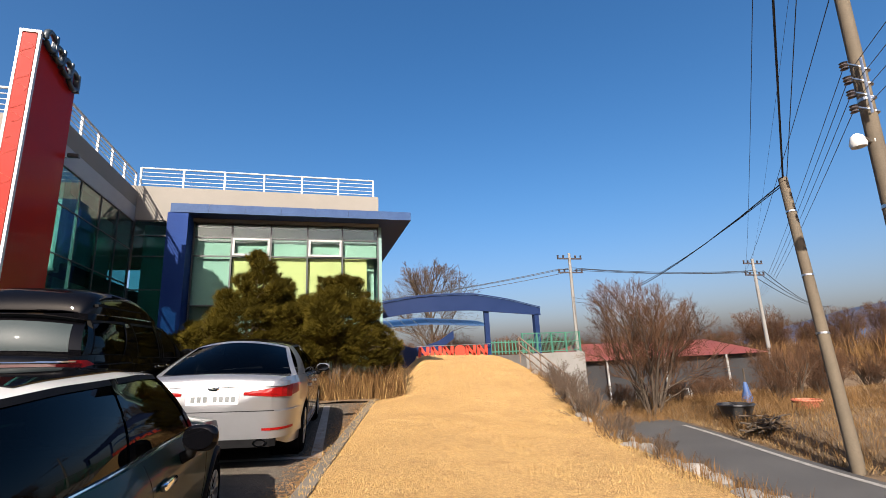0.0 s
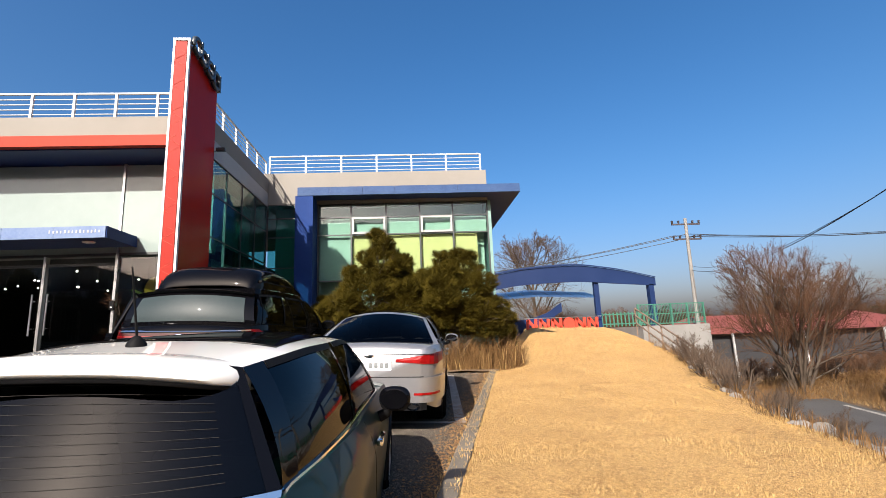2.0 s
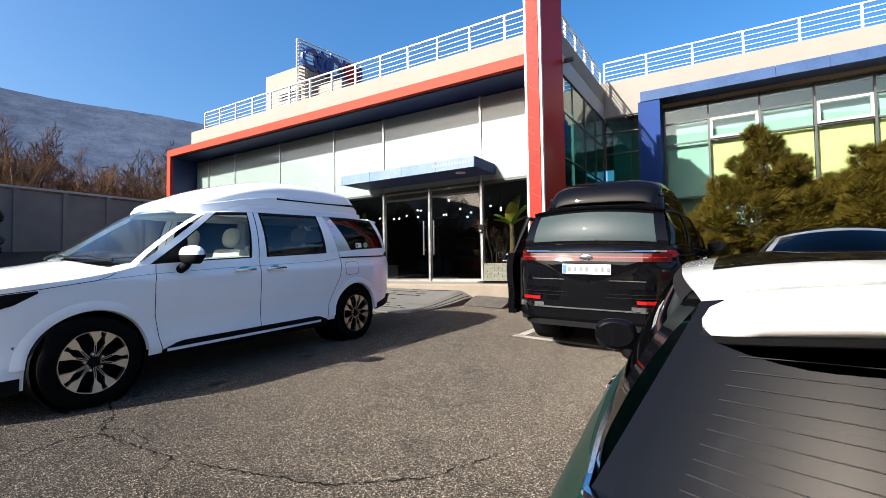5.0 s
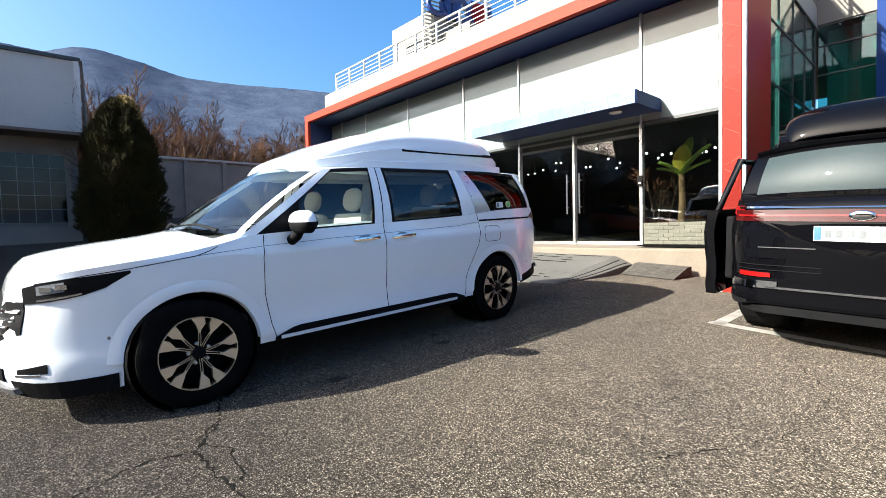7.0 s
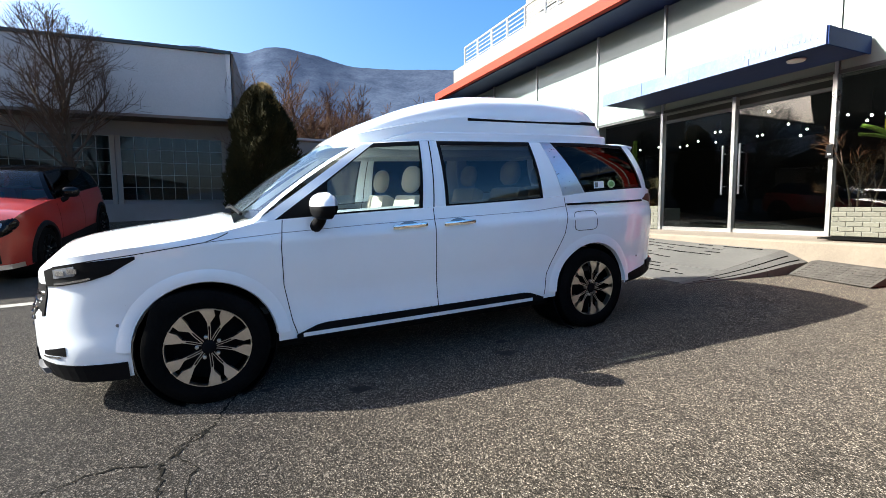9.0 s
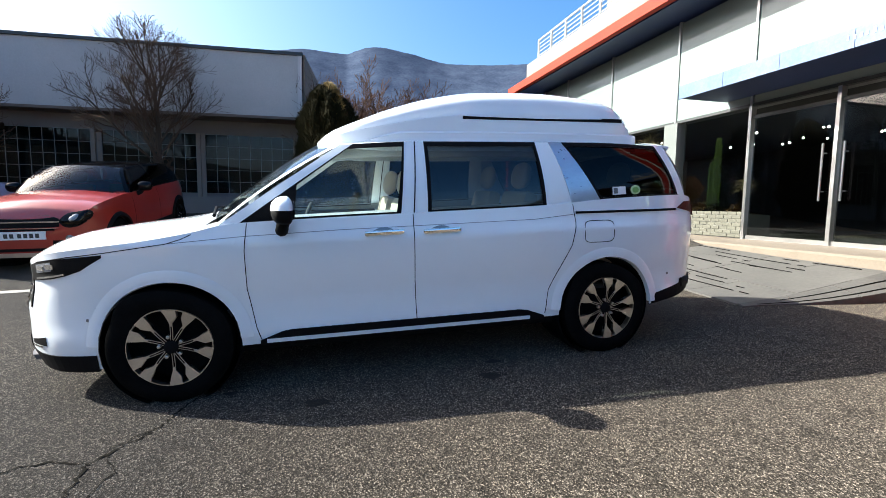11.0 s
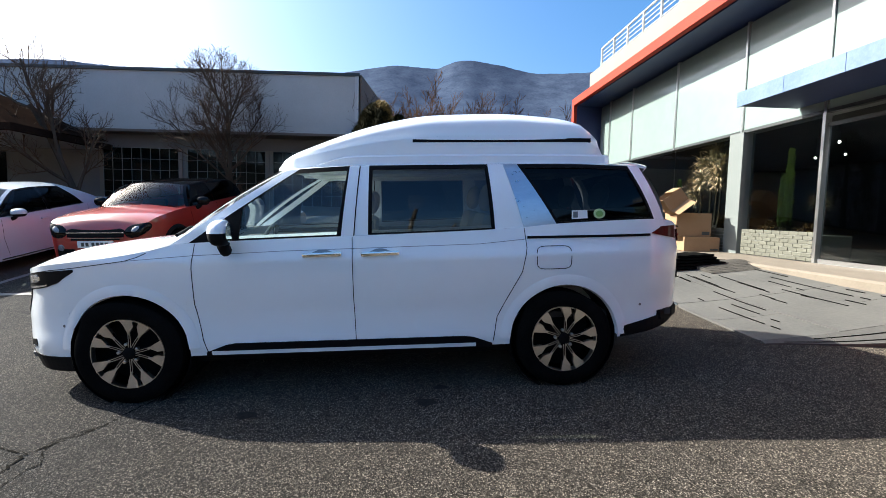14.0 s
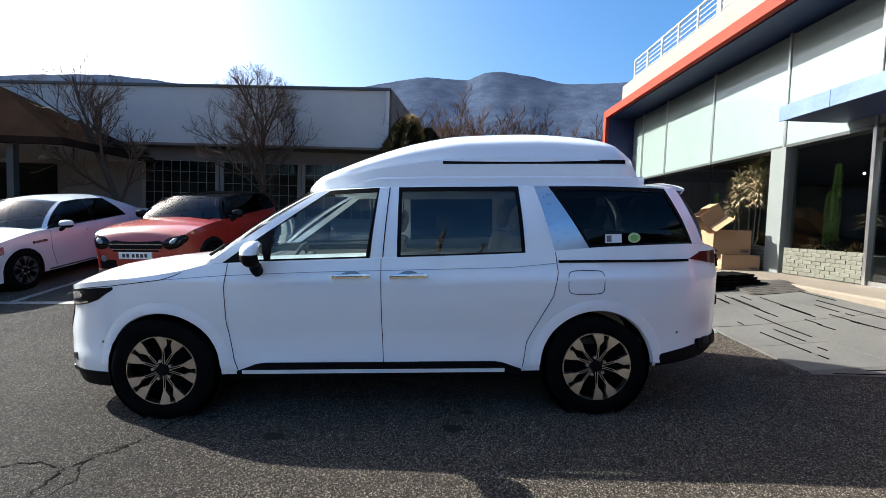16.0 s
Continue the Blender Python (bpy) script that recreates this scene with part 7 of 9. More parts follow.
for k in range(26):
    copy_thing(mid, at_ground(rnd0.uniform(13.5, 30), rnd0.uniform(7.5, 20), rnd0.uniform(0, 360)) @ Matrix.Scale(rnd0.uniform(0.45, 0.75), 4))
rnd0 = random.Random(78)
for k in range(26):
    x = 14 + k * 2.6 + rnd0.uniform(-1, 1)
    y = 52 - 0.25 * k + rnd0.uniform(-5, 5)
    copy_thing(mid if k % 3 else big, at_ground(x, y, rnd0.uniform(0, 360)) @ Matrix.Scale(rnd0.uniform(0.9, 1.5), 4))
for x, y, s in ((4, 33, 0.8), (6.5, 34, 0.9), (9, 33, 0.9), (11, 35, 1.0), (13.5, 34, 1.0), (7.5, 37, 1.0), (15, 37, 1.1)):
    copy_thing(mid, at_ground(x, y, 40 * x) @ Matrix.Scale(s, 4))
hedge = cypress(at_ground(17.5, 36), "dark evergreen behind the concrete wall", 4.5, 1.6, 61, 1500)
for x, y, s in ((20, 38, 1.0), (21.2, 39, 1.1), (22.4, 38, 0.9), (23, 40, 0.8), (31, 40, 1.0), (15, 40, 0.8), (34, 33, 0.9), (12.5, 42, 0.7)):
    copy_thing(hedge, at_ground(x, y) @ Matrix.Scale(s, 4))

# ---- poles and wires ----
POLE = surface("weathered concrete pole", (0.06975, 0.05348, 0.03488), (0.1162, 0.09075, 0.06045), 1.5, 40, 0.85, bumps=0.2)
WIRE = surface("black cable", (0.012, 0.012, 0.013), (0.02, 0.02, 0.02), 3, 30, 0.6, bumps=0.0)
PORCELAIN = surface("dark insulator", (0.03, 0.025, 0.03), (0.07, 0.06, 0.06), 3, 30, 0.3, bumps=0.0)


def pole(base, top, r0, r1, label, bands=True, arms=False, mat=None):
    t = thing("utility_pole", Matrix.Translation(base), label, "pole", "utility poles")
    top = Vector(top) - Vector(base)
    part("shaft", tube(bmesh.new(), [top * f for f in steps(-0.05, 1, 8)], r0, r1, 14), mat or POLE, t, "", 50)
    if bands:
        for f in (0.42, 0.62, 0.86):
            part("steel_band", tube(bmesh.new(), [top * f, top * (f + 0.006)], lerp(r0, r1, f) + 0.008, n=14), STEEL, t)
    if arms:
        for f in (0.86, 0.96):
            c = top * f
            part("cross_arm", boxed(c.x - 1.0, c.x + 1.0, c.y - 0.05, c.y + 0.05, c.z - 0.05, c.z + 0.05), PORCELAIN, t)
            for dx in (-0.95, -0.5, 0.5, 0.95):
                part("insulator", lathe(bmesh.new(), [(0, 0.04), (0.08, 0.08), (0.1, 0.05), (0.18, 0.09), (0.22, 0.03)], 10, "z", (c.x + dx, c.y, c.z + 0.05)), PORCELAIN, t, "", 40)
    return t


def wire(a, b, sag, r, label="thin black overhead cable between poles"):
    a, b = Vector(a), Vector(b)
    pts = [a.lerp(b, f) - Vector((0, 0, sag * 4 * f * (1 - f))) for f in steps(0, 1, 14)]
    part_ob = part("cable", tube(bmesh.new(), pts, r, n=5), WIRE)
    return tagged(part_ob, label, "cable", "overhead cables")


p_near = pole((8.24, 4.65, -0.5), (8.85, 4.7, 8.6), 0.115, 0.095, "tall concrete utility pole beside the lane with insulators and a lamp")
part("insulator_rail", tube(bmesh.new(), [(0.20, -0.11, 5.35), (0.28, -0.11, 6.35)], 0.02, n=6), STEEL, p_near)
for z, dx in ((5.43, -0.05), (5.69, -0.03), (5.94, -0.02), (6.20, -0.02)):
    part("insulator", lathe(bmesh.new(), [(-0.06, 0.03), (-0.05, 0.06), (-0.02, 0.04), (0.01, 0.065), (0.04, 0.04), (0.06, 0.06), (0.07, 0.02)], 12, "z", (dx, -0.03, z)), PORCELAIN, p_near, "", 40)
    part("bracket", boxed(dx, 0.26, -0.10, -0.07, z - 0.012, z + 0.012), STEEL, p_near)
    part("steel_band", tube(bmesh.new(), [(0.055 + 0.067 * z - 0.01, 0.03, z - 0.01), (0.055 + 0.067 * z - 0.01, 0.03, z + 0.015)], 0.118, n=14), STEEL, p_near)
lamp = thing("street_lamp", Matrix.Translation((8.72, 4.68, 4.35)), "small white street lamp on a short arm of the pole", "street lamp")
part("arm", tube(bmesh.new(), [(-0.18, 0, 0.05), (-0.4, -0.02, 0.12), (-0.55, -0.03, 0.1)], 0.022), STEEL, lamp, "", 40)
part("junction_box", boxed(-0.24, -0.16, -0.06, 0.06, -0.05, 0.12, bevel=0.01), WHITEPAINT, lamp)
part("shade", lathe(bmesh.new(), [(-0.12, 0.10), (-0.06, 0.115), (0.06, 0.08), (0.1, 0.03)], 20, "z", (-0.6, -0.03, 0.06)), WHITEPAINT, lamp, "", 40)
pole((8.50, 6.03, -0.72), (8.98, 6.53, 4.58), 0.105, 0.08, "leaning concrete utility pole beside the lane")
pole((18.20, 30.0, -1.8), (18.36, 30.0, 8.6), 0.15, 0.10, "concrete utility pole behind the wall with cross arms", False, True, CONCRETE)
pole((35.6, 30.0, -1.5), (35.75, 30.0, 8.4), 0.16, 0.11, "concrete utility pole in the field with cross arms", False, True, CONCRETE)
for dx, dz in ((-0.95, 0.2), (0.0, 0.3), (0.95, 0.2)):
    wire((18.36 + dx, 30, 7.2 + dz), (35.7 + dx, 30, 7.1 + dz), 0.25, 0.022)
    wire((18.36 + dx, 30, 7.2 + dz), (-12 + dx, 46, 6.0 + dz), 0.9, 0.022)
    wire((35.75 + dx, 30, 7.2 + dz), (90, 62, 7.2 + dz), 1.2, 0.03)
wire((8.97, 6.52, 4.5), (18.3, 30, 5.0), 0.9, 0.014)
wire((8.97, 6.52, 4.45), (18.3, 30, 5.3), 0.9, 0.010)
wire((8.97, 6.52, 4.55), (6.20, 4.0, 6.62), 0.0, 0.018)
wire((9.05, 6.55, 4.40), (6.74, 4.0, 6.74), 0.0, 0.007)
wire((34.75, 30, 7.25), (5.85, 4.0, 6.54), 0.3, 0.006)
wire((35.2, 30, 7.25), (6.63, 4.0, 6.71), 0.3, 0.003)
wire((34.75, 30, 7.25), (7.61, 4.0, 6.93), 0.3, 0.008)
for k, (x, z) in enumerate(((8.22, 5.70), (8.22, 5.44), (8.21, 5.19), (8.19, 4.93))):
    wire((35.3 + 0.25 * k, 29.9, 5.2), (x, 4.62, z), 0.3, 0.006)
    wire((x + 0.25, 4.70, z), (8.15 + 0.12 * k, 2.6, z + 1.25), 0.0, 0.006)

# belt of leafless scrub that closes the fields
rnd_belt = random.Random(77)
for k in range(40):
    az, dist = radians(lerp(4, 64, (k + rnd_belt.random()) / 40)), rnd_belt.uniform(54, 72)
    copy_thing(mid if k % 3 else big, at_ground(dist * math.sin(az), dist * math.cos(az), rnd_belt.uniform(0, 360)) @ Matrix.Scale(rnd_belt.uniform(1.3, 1.9) if k % 3 else rnd_belt.uniform(0.8, 1.15), 4))


def belt(rnd):
    az, dist = radians(rnd.uniform(0, 68)), rnd.uniform(56, 78)
    x, y = dist * math.sin(az), dist * math.cos(az)
    return x, y, terrain(x, y)


blades("horizon_brush", belt, 9000, 1.2, 4.2, 0.035, DRYBRUSH, "far belt of brown leafless scrub beyond the fields", 78, "scrub", 0.6)

# ---- canopy gate, sign and wall behind the lawn ----
CANOPYBLUE = surface("blue painted canopy", (0.00525, 0.01575, 0.05775), (0.009225, 0.02227, 0.0735), 0.8, 20, 0.5, bumps=0.05, spec=0.2)
POLYCARB = surface("blue tinted roof sheet", (0.0245, 0.056, 0.126), (0.0385, 0.077, 0.154), 0.8, 20, 0.3, bumps=0.0)
GREENPAINT = surface("green painted steel", (0.02, 0.10, 0.07), (0.04, 0.15, 0.10), 2, 30, 0.5, bumps=0.05)
SIGNRED = surface("red sign face", (0.42, 0.03, 0.015), (0.48, 0.048, 0.024), 2, 30, 0.45, bumps=0.0)


def build_gate():
    c = thing("canopy_gate", Matrix.Translation((0, 24, 1.25)), "blue arched canopy gate at the top of the lawn", "canopy")
    top = curve((3.2, 3.0), (5.5, 3.36), (8.0, 3.48), (10.2, 3.22), (12.45, 2.70))
    low = curve((3.2, 2.25), (5.5, 2.55), (8.0, 2.62), (10.2, 2.46), (12.45, 2.28))
    xs = steps(2.6, 12.45, 26)
    part("front_beam", shell(bmesh.new(), [[(x, 0, low(x)) for x in xs], [(x, 0, top(x)) for x in xs]], (0, 0.12, 0)), CANOPYBLUE, c, "arched blue front panel")
    part("roof_edge", shell(bmesh.new(), [[(x, -0.06, top(x)) for x in xs], [(x, 0.3, top(x) + 0.09) for x in xs]], (0, 0, 0.05)), CANOPYBLUE, c)
    for x in (12.2, 9.25):
        part("post", boxed(x - 0.13, x + 0.13, 0.13 if x < 12 else 0.0, 0.33, -1.6 if x > 12 else -0.1, low(x) + 0.05), CANOPYBLUE, c)
    for k in range(9):
        a, b = lerp(3.4, 9.5, k / 9), lerp(3.4, 9.5, (k + 1) / 9)
        part("roof_sheet", shell(bmesh.new(), [[(x, 0.2, lerp(1.95, 1.75, abs(x - 6.0) / 4)) for x in (a + 0.03, b - 0.03)], [(x, 2.4, lerp(2.5, 2.2, abs(x - 6.0) / 4)) for x in (a + 0.03, b - 0.03)]], (0, 0, -0.03)), POLYCARB, c)
    # curved side wing with round holes
    arc = curve((3.2, 1.7), (4.2, 1.0), (5.2, 0.65), (6.5, 0.95), (7.6, 1.55), (9.2, 1.72))
    xs = steps(3.2, 7.4, 20)
    part("side_wing", shell(bmesh.new(), [[(x, 0.5, -0.25 if x < 5.2 else arc(x) - 0.35) for x in xs], [(x, 0.5, arc(x) + 0.1) for x in xs]], (0, 0.1, 0)), CANOPYBLUE, c, "curved blue side panel")
    for x, z, r in ((4.0, 0.55, 0.32), (4.5, 0.05, 0.16)):
        part("round_opening", lathe(bmesh.new(), [(-0.02, r), (0.02, r), (0.02, r * 0.9), (-0.02, r * 0.9)], 24, "z"), CONCRETE, c, "", 40).matrix_basis = pose(x, 0.47, z, 90, 0, 0)
    s = thing("letter_sign", Matrix.Translation((0, 23.85, 1.42)), "row of large red sign letter shapes on a low frame", "sign")
    part("frame_rail", boxed(5.2, 9.25, 0.0, 0.06, -0.02, 0.04), STEEL, s)
    part("frame_rail", boxed(5.2, 9.25, 0.0, 0.06, 0.60, 0.64), STEEL, s)

    def stroke(name, pts, w):
        bm = bmesh.new()
        for (x0, z0), (x1, z1) in zip(pts, pts[1:]):
            d = Vector((x1 - x0, z1 - z0))
            n = Vector((-d.y, d.x)).normalized() * w / 2
            q = [(x0 + n.x, z0 + n.y), (x1 + n.x, z1 + n.y), (x1 - n.x, z1 - n.y), (x0 - n.x, z0 - n.y)]
            f = [bm.verts.new((x, -0.06, z)) for x, z in q]
            g = [bm.verts.new((x, 0.0, z)) for x, z in q]
            bm.faces.new(f)
            bm.faces.new(g[::-1])
            for i in range(4):
                bm.faces.new((f[i], f[(i + 1) % 4], g[(i + 1) % 4], g[i]))
        part(name, bm, SIGNRED, s)

    for k, x in enumerate((5.55, 6.2, 6.85, 7.5, 8.1, 8.75)):
        if k == 3:
            part("letter_shape", lathe(bmesh.new(), [(-0.03, 0.30), (0.03, 0.30)], 24, "z"), SIGNRED, s).matrix_basis = pose(x, -0.03, 0.31, 90, 0, 0)
        else:
            stroke("letter_shape", [(x - 0.22, 0.04), (x - 0.2, 0.56), (x + 0.2, 0.06), (x + 0.22, 0.58)], 0.15)
    # concrete wall with green fence
    structure("wall_retaining", boxed(9.75, 12.5, 20.0, 20.3, -2.6, 1.42), CONCRETE, "pale concrete retaining wall", "wall")
    structure("wall_retaining_return", boxed(9.45, 9.75, 20.0, 30, -2.6, 1.41), CONCRETE, "concrete retaining wall return", "wall")
    structure("terrace", boxed(9.75, 12.5, 20.3, 30, 1.0, 1.38), CONCRETE, "concrete terrace behind the wall", "terrace")
    f = thing("green_fence", Matrix.Translation((0, 20.15, 1.42)), "green steel mesh fence on the concrete wall", "fence")
    for x in steps(9.4, 12.4, 4):
        part("post", boxed(x - 0.03, x + 0.03, -0.03, 0.03, 0, 0.95), GREENPAINT, f)
    for z in (0.08, 0.5, 0.92):
        part("rail", boxed(9.4, 12.4, -0.02, 0.02, z - 0.02, z + 0.02), GREENPAINT, f)
    for x in steps(9.4, 12.4, 44):
        part("bar", boxed(x - 0.006, x + 0.006, -0.006, 0.006, 0.08, 0.92), GREENPAINT, f)
    f2 = thing("green_fence", Matrix.Translation((0, 24.4, 1.45)), "pale green fence beside the gate", "fence")
    for x in steps(9.5, 12, 12):
        part("bar", boxed(x - 0.03, x + 0.03, -0.02, 0.02, 0, 0.75), GREENPAINT, f2)
    for z in (0.15, 0.65):
        part("rail", boxed(9.5, 12, -0.03, 0.03, z - 0.03, z + 0.03), GREENPAINT, f2)
    r = thing("stair_rail", Matrix(), "weathered brown steel handrail down the bank", "handrail")
    a, b = Vector((8.7, 19.0, 1.55)), Vector((8.15, 14.2, 0.05))
    RUST = surface("weathered brown steel", (0.09, 0.06, 0.045), (0.2, 0.14, 0.1), 3, 30, 0.8, bumps=0.2)
    for dz in (0.0, 0.3, 0.6):
        part("rail", tube(bmesh.new(), [a + Vector((0, 0, dz)), b + Vector((0, 0, dz))], 0.03), RUST, r, "", 40)
    for f0 in steps(0, 1, 4):
        p = a.lerp(b, f0)
        part("post", tube(bmesh.new(), [p - Vector((0, 0, 0.5)), p + Vector((0, 0, 0.62))], 0.03), RUST, r, "", 40)


build_gate()


# red-roofed sheds below the field
REDROOF = surface("red sheet roof", (0.1125, 0.0225, 0.015), (0.18, 0.042, 0.027), 0.6, 10, 0.6, bumps=0.1)
DARKWALL = surface("dark shed wall", (0.010, 0.010, 0.012), (0.024, 0.0235, 0.024), 0.6, 10, 0.8, bumps=0.1)


def shed(x0, x1, y0, y1, z0, z1, zr):
    s = thing("shed", Matrix.Translation((x0, y0, z0)), "dark walled shed with a red sheet metal roof", "shed", "sheds")
    w, d, h, r = x1 - x0, y1 - y0, z1 - z0, zr - z0
    part("wall", boxed(0, w, 0, d, 0, h), DARKWALL, s)
    bm = bmesh.new()
    vs = [bm.verts.new(p) for p in ((-0.4, -0.5, h), (w + 0.4, -0.5, h), (w + 0.4, d + 0.5, h), (-0.4, d + 0.5, h), (1.5, d / 2, r), (w - 1.5, d / 2, r))]
    for q in ((0, 1, 5, 4), (2, 3, 4, 5), (1, 2, 5), (3, 0, 4), (3, 2, 1, 0)):
        bm.faces.new([vs[i] for i in q])
    part("roof", bm, REDROOF, s)
    for x in (w * 0.25, w * 0.5, w * 0.55):
        part("window", boxed(x, x + 0.6, -0.04, 0.0, h * 0.22, h * 0.22 + 0.6), GREYWALL, s)
        part("window_pane", boxed(x + 0.07, x + 0.53, -0.06, -0.041, h * 0.22 + 0.07, h * 0.22 + 0.53), DARKWALL, s)
    for x in (w * 0.1, w * 0.4, w * 0.75):
        part("post", boxed(x, x + 0.10, -0.6, -0.50, 0, h), GREYWALL, s)


shed(17.8, 33.5, 29.0, 36.0, -2.9, 0.75, 1.95)

# odds and ends beside the lane
BLACKTUB = surface("black plastic tub", (0.012, 0.012, 0.013), (0.03, 0.03, 0.03), 4, 40, 0.5, bumps=0.1)
TUBRED = surface("faded red plastic tub", (0.36, 0.09, 0.05), (0.48, 0.14, 0.08), 3, 40, 0.6, bumps=0.1)
TARP = surface("blue tarpaulin", (0.02, 0.05, 0.14), (0.04, 0.09, 0.22), 4, 30, 0.6, bumps=0.4)


def tub(x, y, r, h, mat, label):
    t = thing("plastic_tub", at_ground(x, y), label, "tub", "tubs")
    part("bowl", lathe(bmesh.new(), [(0, r * 0.8), (h * 0.9, r * 0.97), (h, r), (h, r * 0.93), (h * 0.2, r * 0.78), (0.03, 0.02)], 24, "z"), mat, t, "", 40)
    part("rim", tube(bmesh.new(), [(r * math.cos(a), r * math.sin(a), h) for a in (6.283185 * k / 24 for k in range(25))], 0.03, n=6, cap=False), mat, t, "", 40)


tub(10.84, 10.4, 0.42, 0.34, BLACKTUB, "round black plastic tub on the fallow field")
tub(13.2, 10.3, 0.34, 0.2, TUBRED, "shallow faded red plastic tub in dry grass")
wp = thing("wood_pile", at_ground(10.0, 8.8), "low heap of cut brown branches beside the lane", "wood pile")
rw0 = random.Random(66)
for k in range(46):
    a = rw0.gauss(0.3, 0.35)
    c = Vector((rw0.gauss(0, 0.16), rw0.gauss(0, 0.16), 0.04 + 0.30 * rw0.random() ** 1.5))
    d = Vector((math.cos(a), math.sin(a), rw0.gauss(0, 0.08))) * rw0.uniform(0.25, 0.5)
    part("branch", tube(bmesh.new(), [c - d, c + Vector((0, 0, rw0.uniform(-0.02, 0.02))), c + d], rw0.uniform(0.012, 0.028), rw0.uniform(0.008, 0.016), 6), BARK, wp)
tp = thing("blue_tarpaulin", at_ground(12.8, 11.8), "folded blue tarpaulin hanging on a stake", "tarpaulin")
part("stake", tube(bmesh.new(), [(0, 0, -0.2), (0.03, 0, 1.0)], 0.03, 0.025, 8), BARK, tp)
part("cloth", lathe(bmesh.new(), [(0.02, 0.17), (0.15, 0.15), (0.35, 0.09), (0.5, 0.07), (0.6, 0.04)], 14, "z"), TARP, tp, "", 50)


# ---- shop front, small things ----
BRICK = surface("pale grey green brick", (0.078, 0.077, 0.057), (0.112, 0.110, 0.085), 5, 50, 0.85, bumps=0.3, vary=0.10)
MORTAR = surface("dark mortar", (0.16, 0.16, 0.14), (0.25, 0.25, 0.22), 4, 50, 0.95, bumps=0.2)
CARD = surface("brown cardboard", (0.2295, 0.1402, 0.07012), (0.2933, 0.1845, 0.102), 2, 40, 0.9, bumps=0.05)
PLATE = surface("scuffed steel ramp plate", (0.054, 0.052, 0.047), (0.102, 0.097, 0.087), 1.3, 25, 0.7, metal=0.0, bumps=0.15)
TILE = surface("pale stone paving", (0.118, 0.095, 0.070), (0.165, 0.136, 0.102), 2, 40, 0.8, bumps=0.2)
DUSTYRUBBER = surface("dusty grey rubber", (0.035, 0.032, 0.028), (0.085, 0.078, 0.068), 6, 60, 0.9, bumps=0.2, spec=0.1)
BULB = glow("warm white ceiling lamp", (1.0, 0.96, 0.9), 6.0)
PALERED = surface("faded red ornament", (0.50, 0.09, 0.06), (0.58, 0.12, 0.08), 3, 30, 0.6, bumps=0.0, spec=0.1)
LETTERBLUE = surface("dark blue letter", (0.015, 0.035, 0.14), (0.025, 0.05, 0.2), 3, 30, 0.4, bumps=0.0)
LETTERGREY = surface("grey blue letter", (0.02, 0.03, 0.04), (0.04, 0.052, 0.064), 3, 30, 0.35, bumps=0.0)


def planter(x0, x1, z0, z1, depth, name_label):
    """A low wall of separate bricks with a bed of soil behind it."""
    p = thing("brick_planter", Matrix.Translation((x0, FY - 0.02, z0)), name_label, "planter", "brick planters")
    w, h = x1 - x0, z1 - z0
    part("bed", boxed(0.01, w - 0.01, 0.10, depth, 0, h - 0.06), MORTAR, p)
    rows = max(int(round(h / 0.072)), 1)
    me = None
    bh = h / rows
    part("mortar", boxed(0.004, w - 0.004, 0.012, 0.098, 0.0, h - 0.005), MORTAR, p)
    rnd = random.Random(int(x0 * 10))
    for r in range(rows):
        x = -0.1 if r % 2 else 0.0
        while x < w - 0.02:
            a, b = max(x, 0), min(x + 0.2, w)
            if b - a > 0.03:
                if b - a > 0.199:
                    if me is None:
                        ob = part("brick", boxed(0.005, 0.195, 0, 0.09, 0.005, bh - 0.005, bevel=0.004), BRICK, p)
                        me = ob.data
                    else:
                        ob = new("brick", me)
                        ob.parent = p
                    ob.location = (a, rnd.uniform(-0.004, 0.004), r * bh)
                else:
                    ob = part("brick", boxed(a + 0.005, b - 0.005, 0, 0.09, r * bh + 0.005, (r + 1) * bh - 0.005, bevel=0.004), BRICK, p)
            x += 0.2
    return p


planter(-12.04, -10.33, 1.06, 1.56, 0.7, "low planter wall of pale grey-green bricks inside the shop window")
planter(-13.0, -12.55, 1.06, 1.56, 0.7, "narrow planter end of pale grey-green bricks beside the column")
planter(-7.15, -5.10, 1.06, 1.50, 0.7, "low planter wall of pale bricks beside the glass doors")


def potted(name, m, label, h, r, mat, seed, n=60, width=0.03, stem=True, group="shop plants"):
    """A plant with a short stem and a head of long arching blades."""
    rnd = random.Random(seed)
    t = thing(name, m, label, "plant", group)
    if stem:
        part("stem", tube(bmesh.new(), [(0, 0, -0.05), (0.02, 0.0, h * 0.4), (0, 0.01, h * 0.72)], 0.03, 0.02, 8), BARK, t, "", 40)
    verts, faces = [], []
    for _ in range(n):
        a = rnd.uniform(0, 6.283)
        e = rnd.uniform(-0.2, 1.1)
        base = Vector((0, 0, h * rnd.uniform(0.55, 0.78) if stem else h * 0.05))
        d = Vector((math.cos(a) * math.cos(e), math.sin(a) * math.cos(e), math.sin(e)))
        s = Vector((-math.sin(a), math.cos(a), 0)) * width
        L = r * rnd.uniform(0.7, 1.15)
        p1, p2 = base + d * L * 0.5 + Vector((0, 0, 0.05)), base + d * L - Vector((0, 0, 0.12 * L))
        i = len(verts)
        verts += [base - s * 0.6, base + s * 0.6, p1 + s, p1 - s, p2]
        faces += [(i, i + 1, i + 2, i + 3), (i + 3, i + 2, i + 4)]
    mesh_part("foliage", verts, faces, mat, t, "", "stuff")
    return t


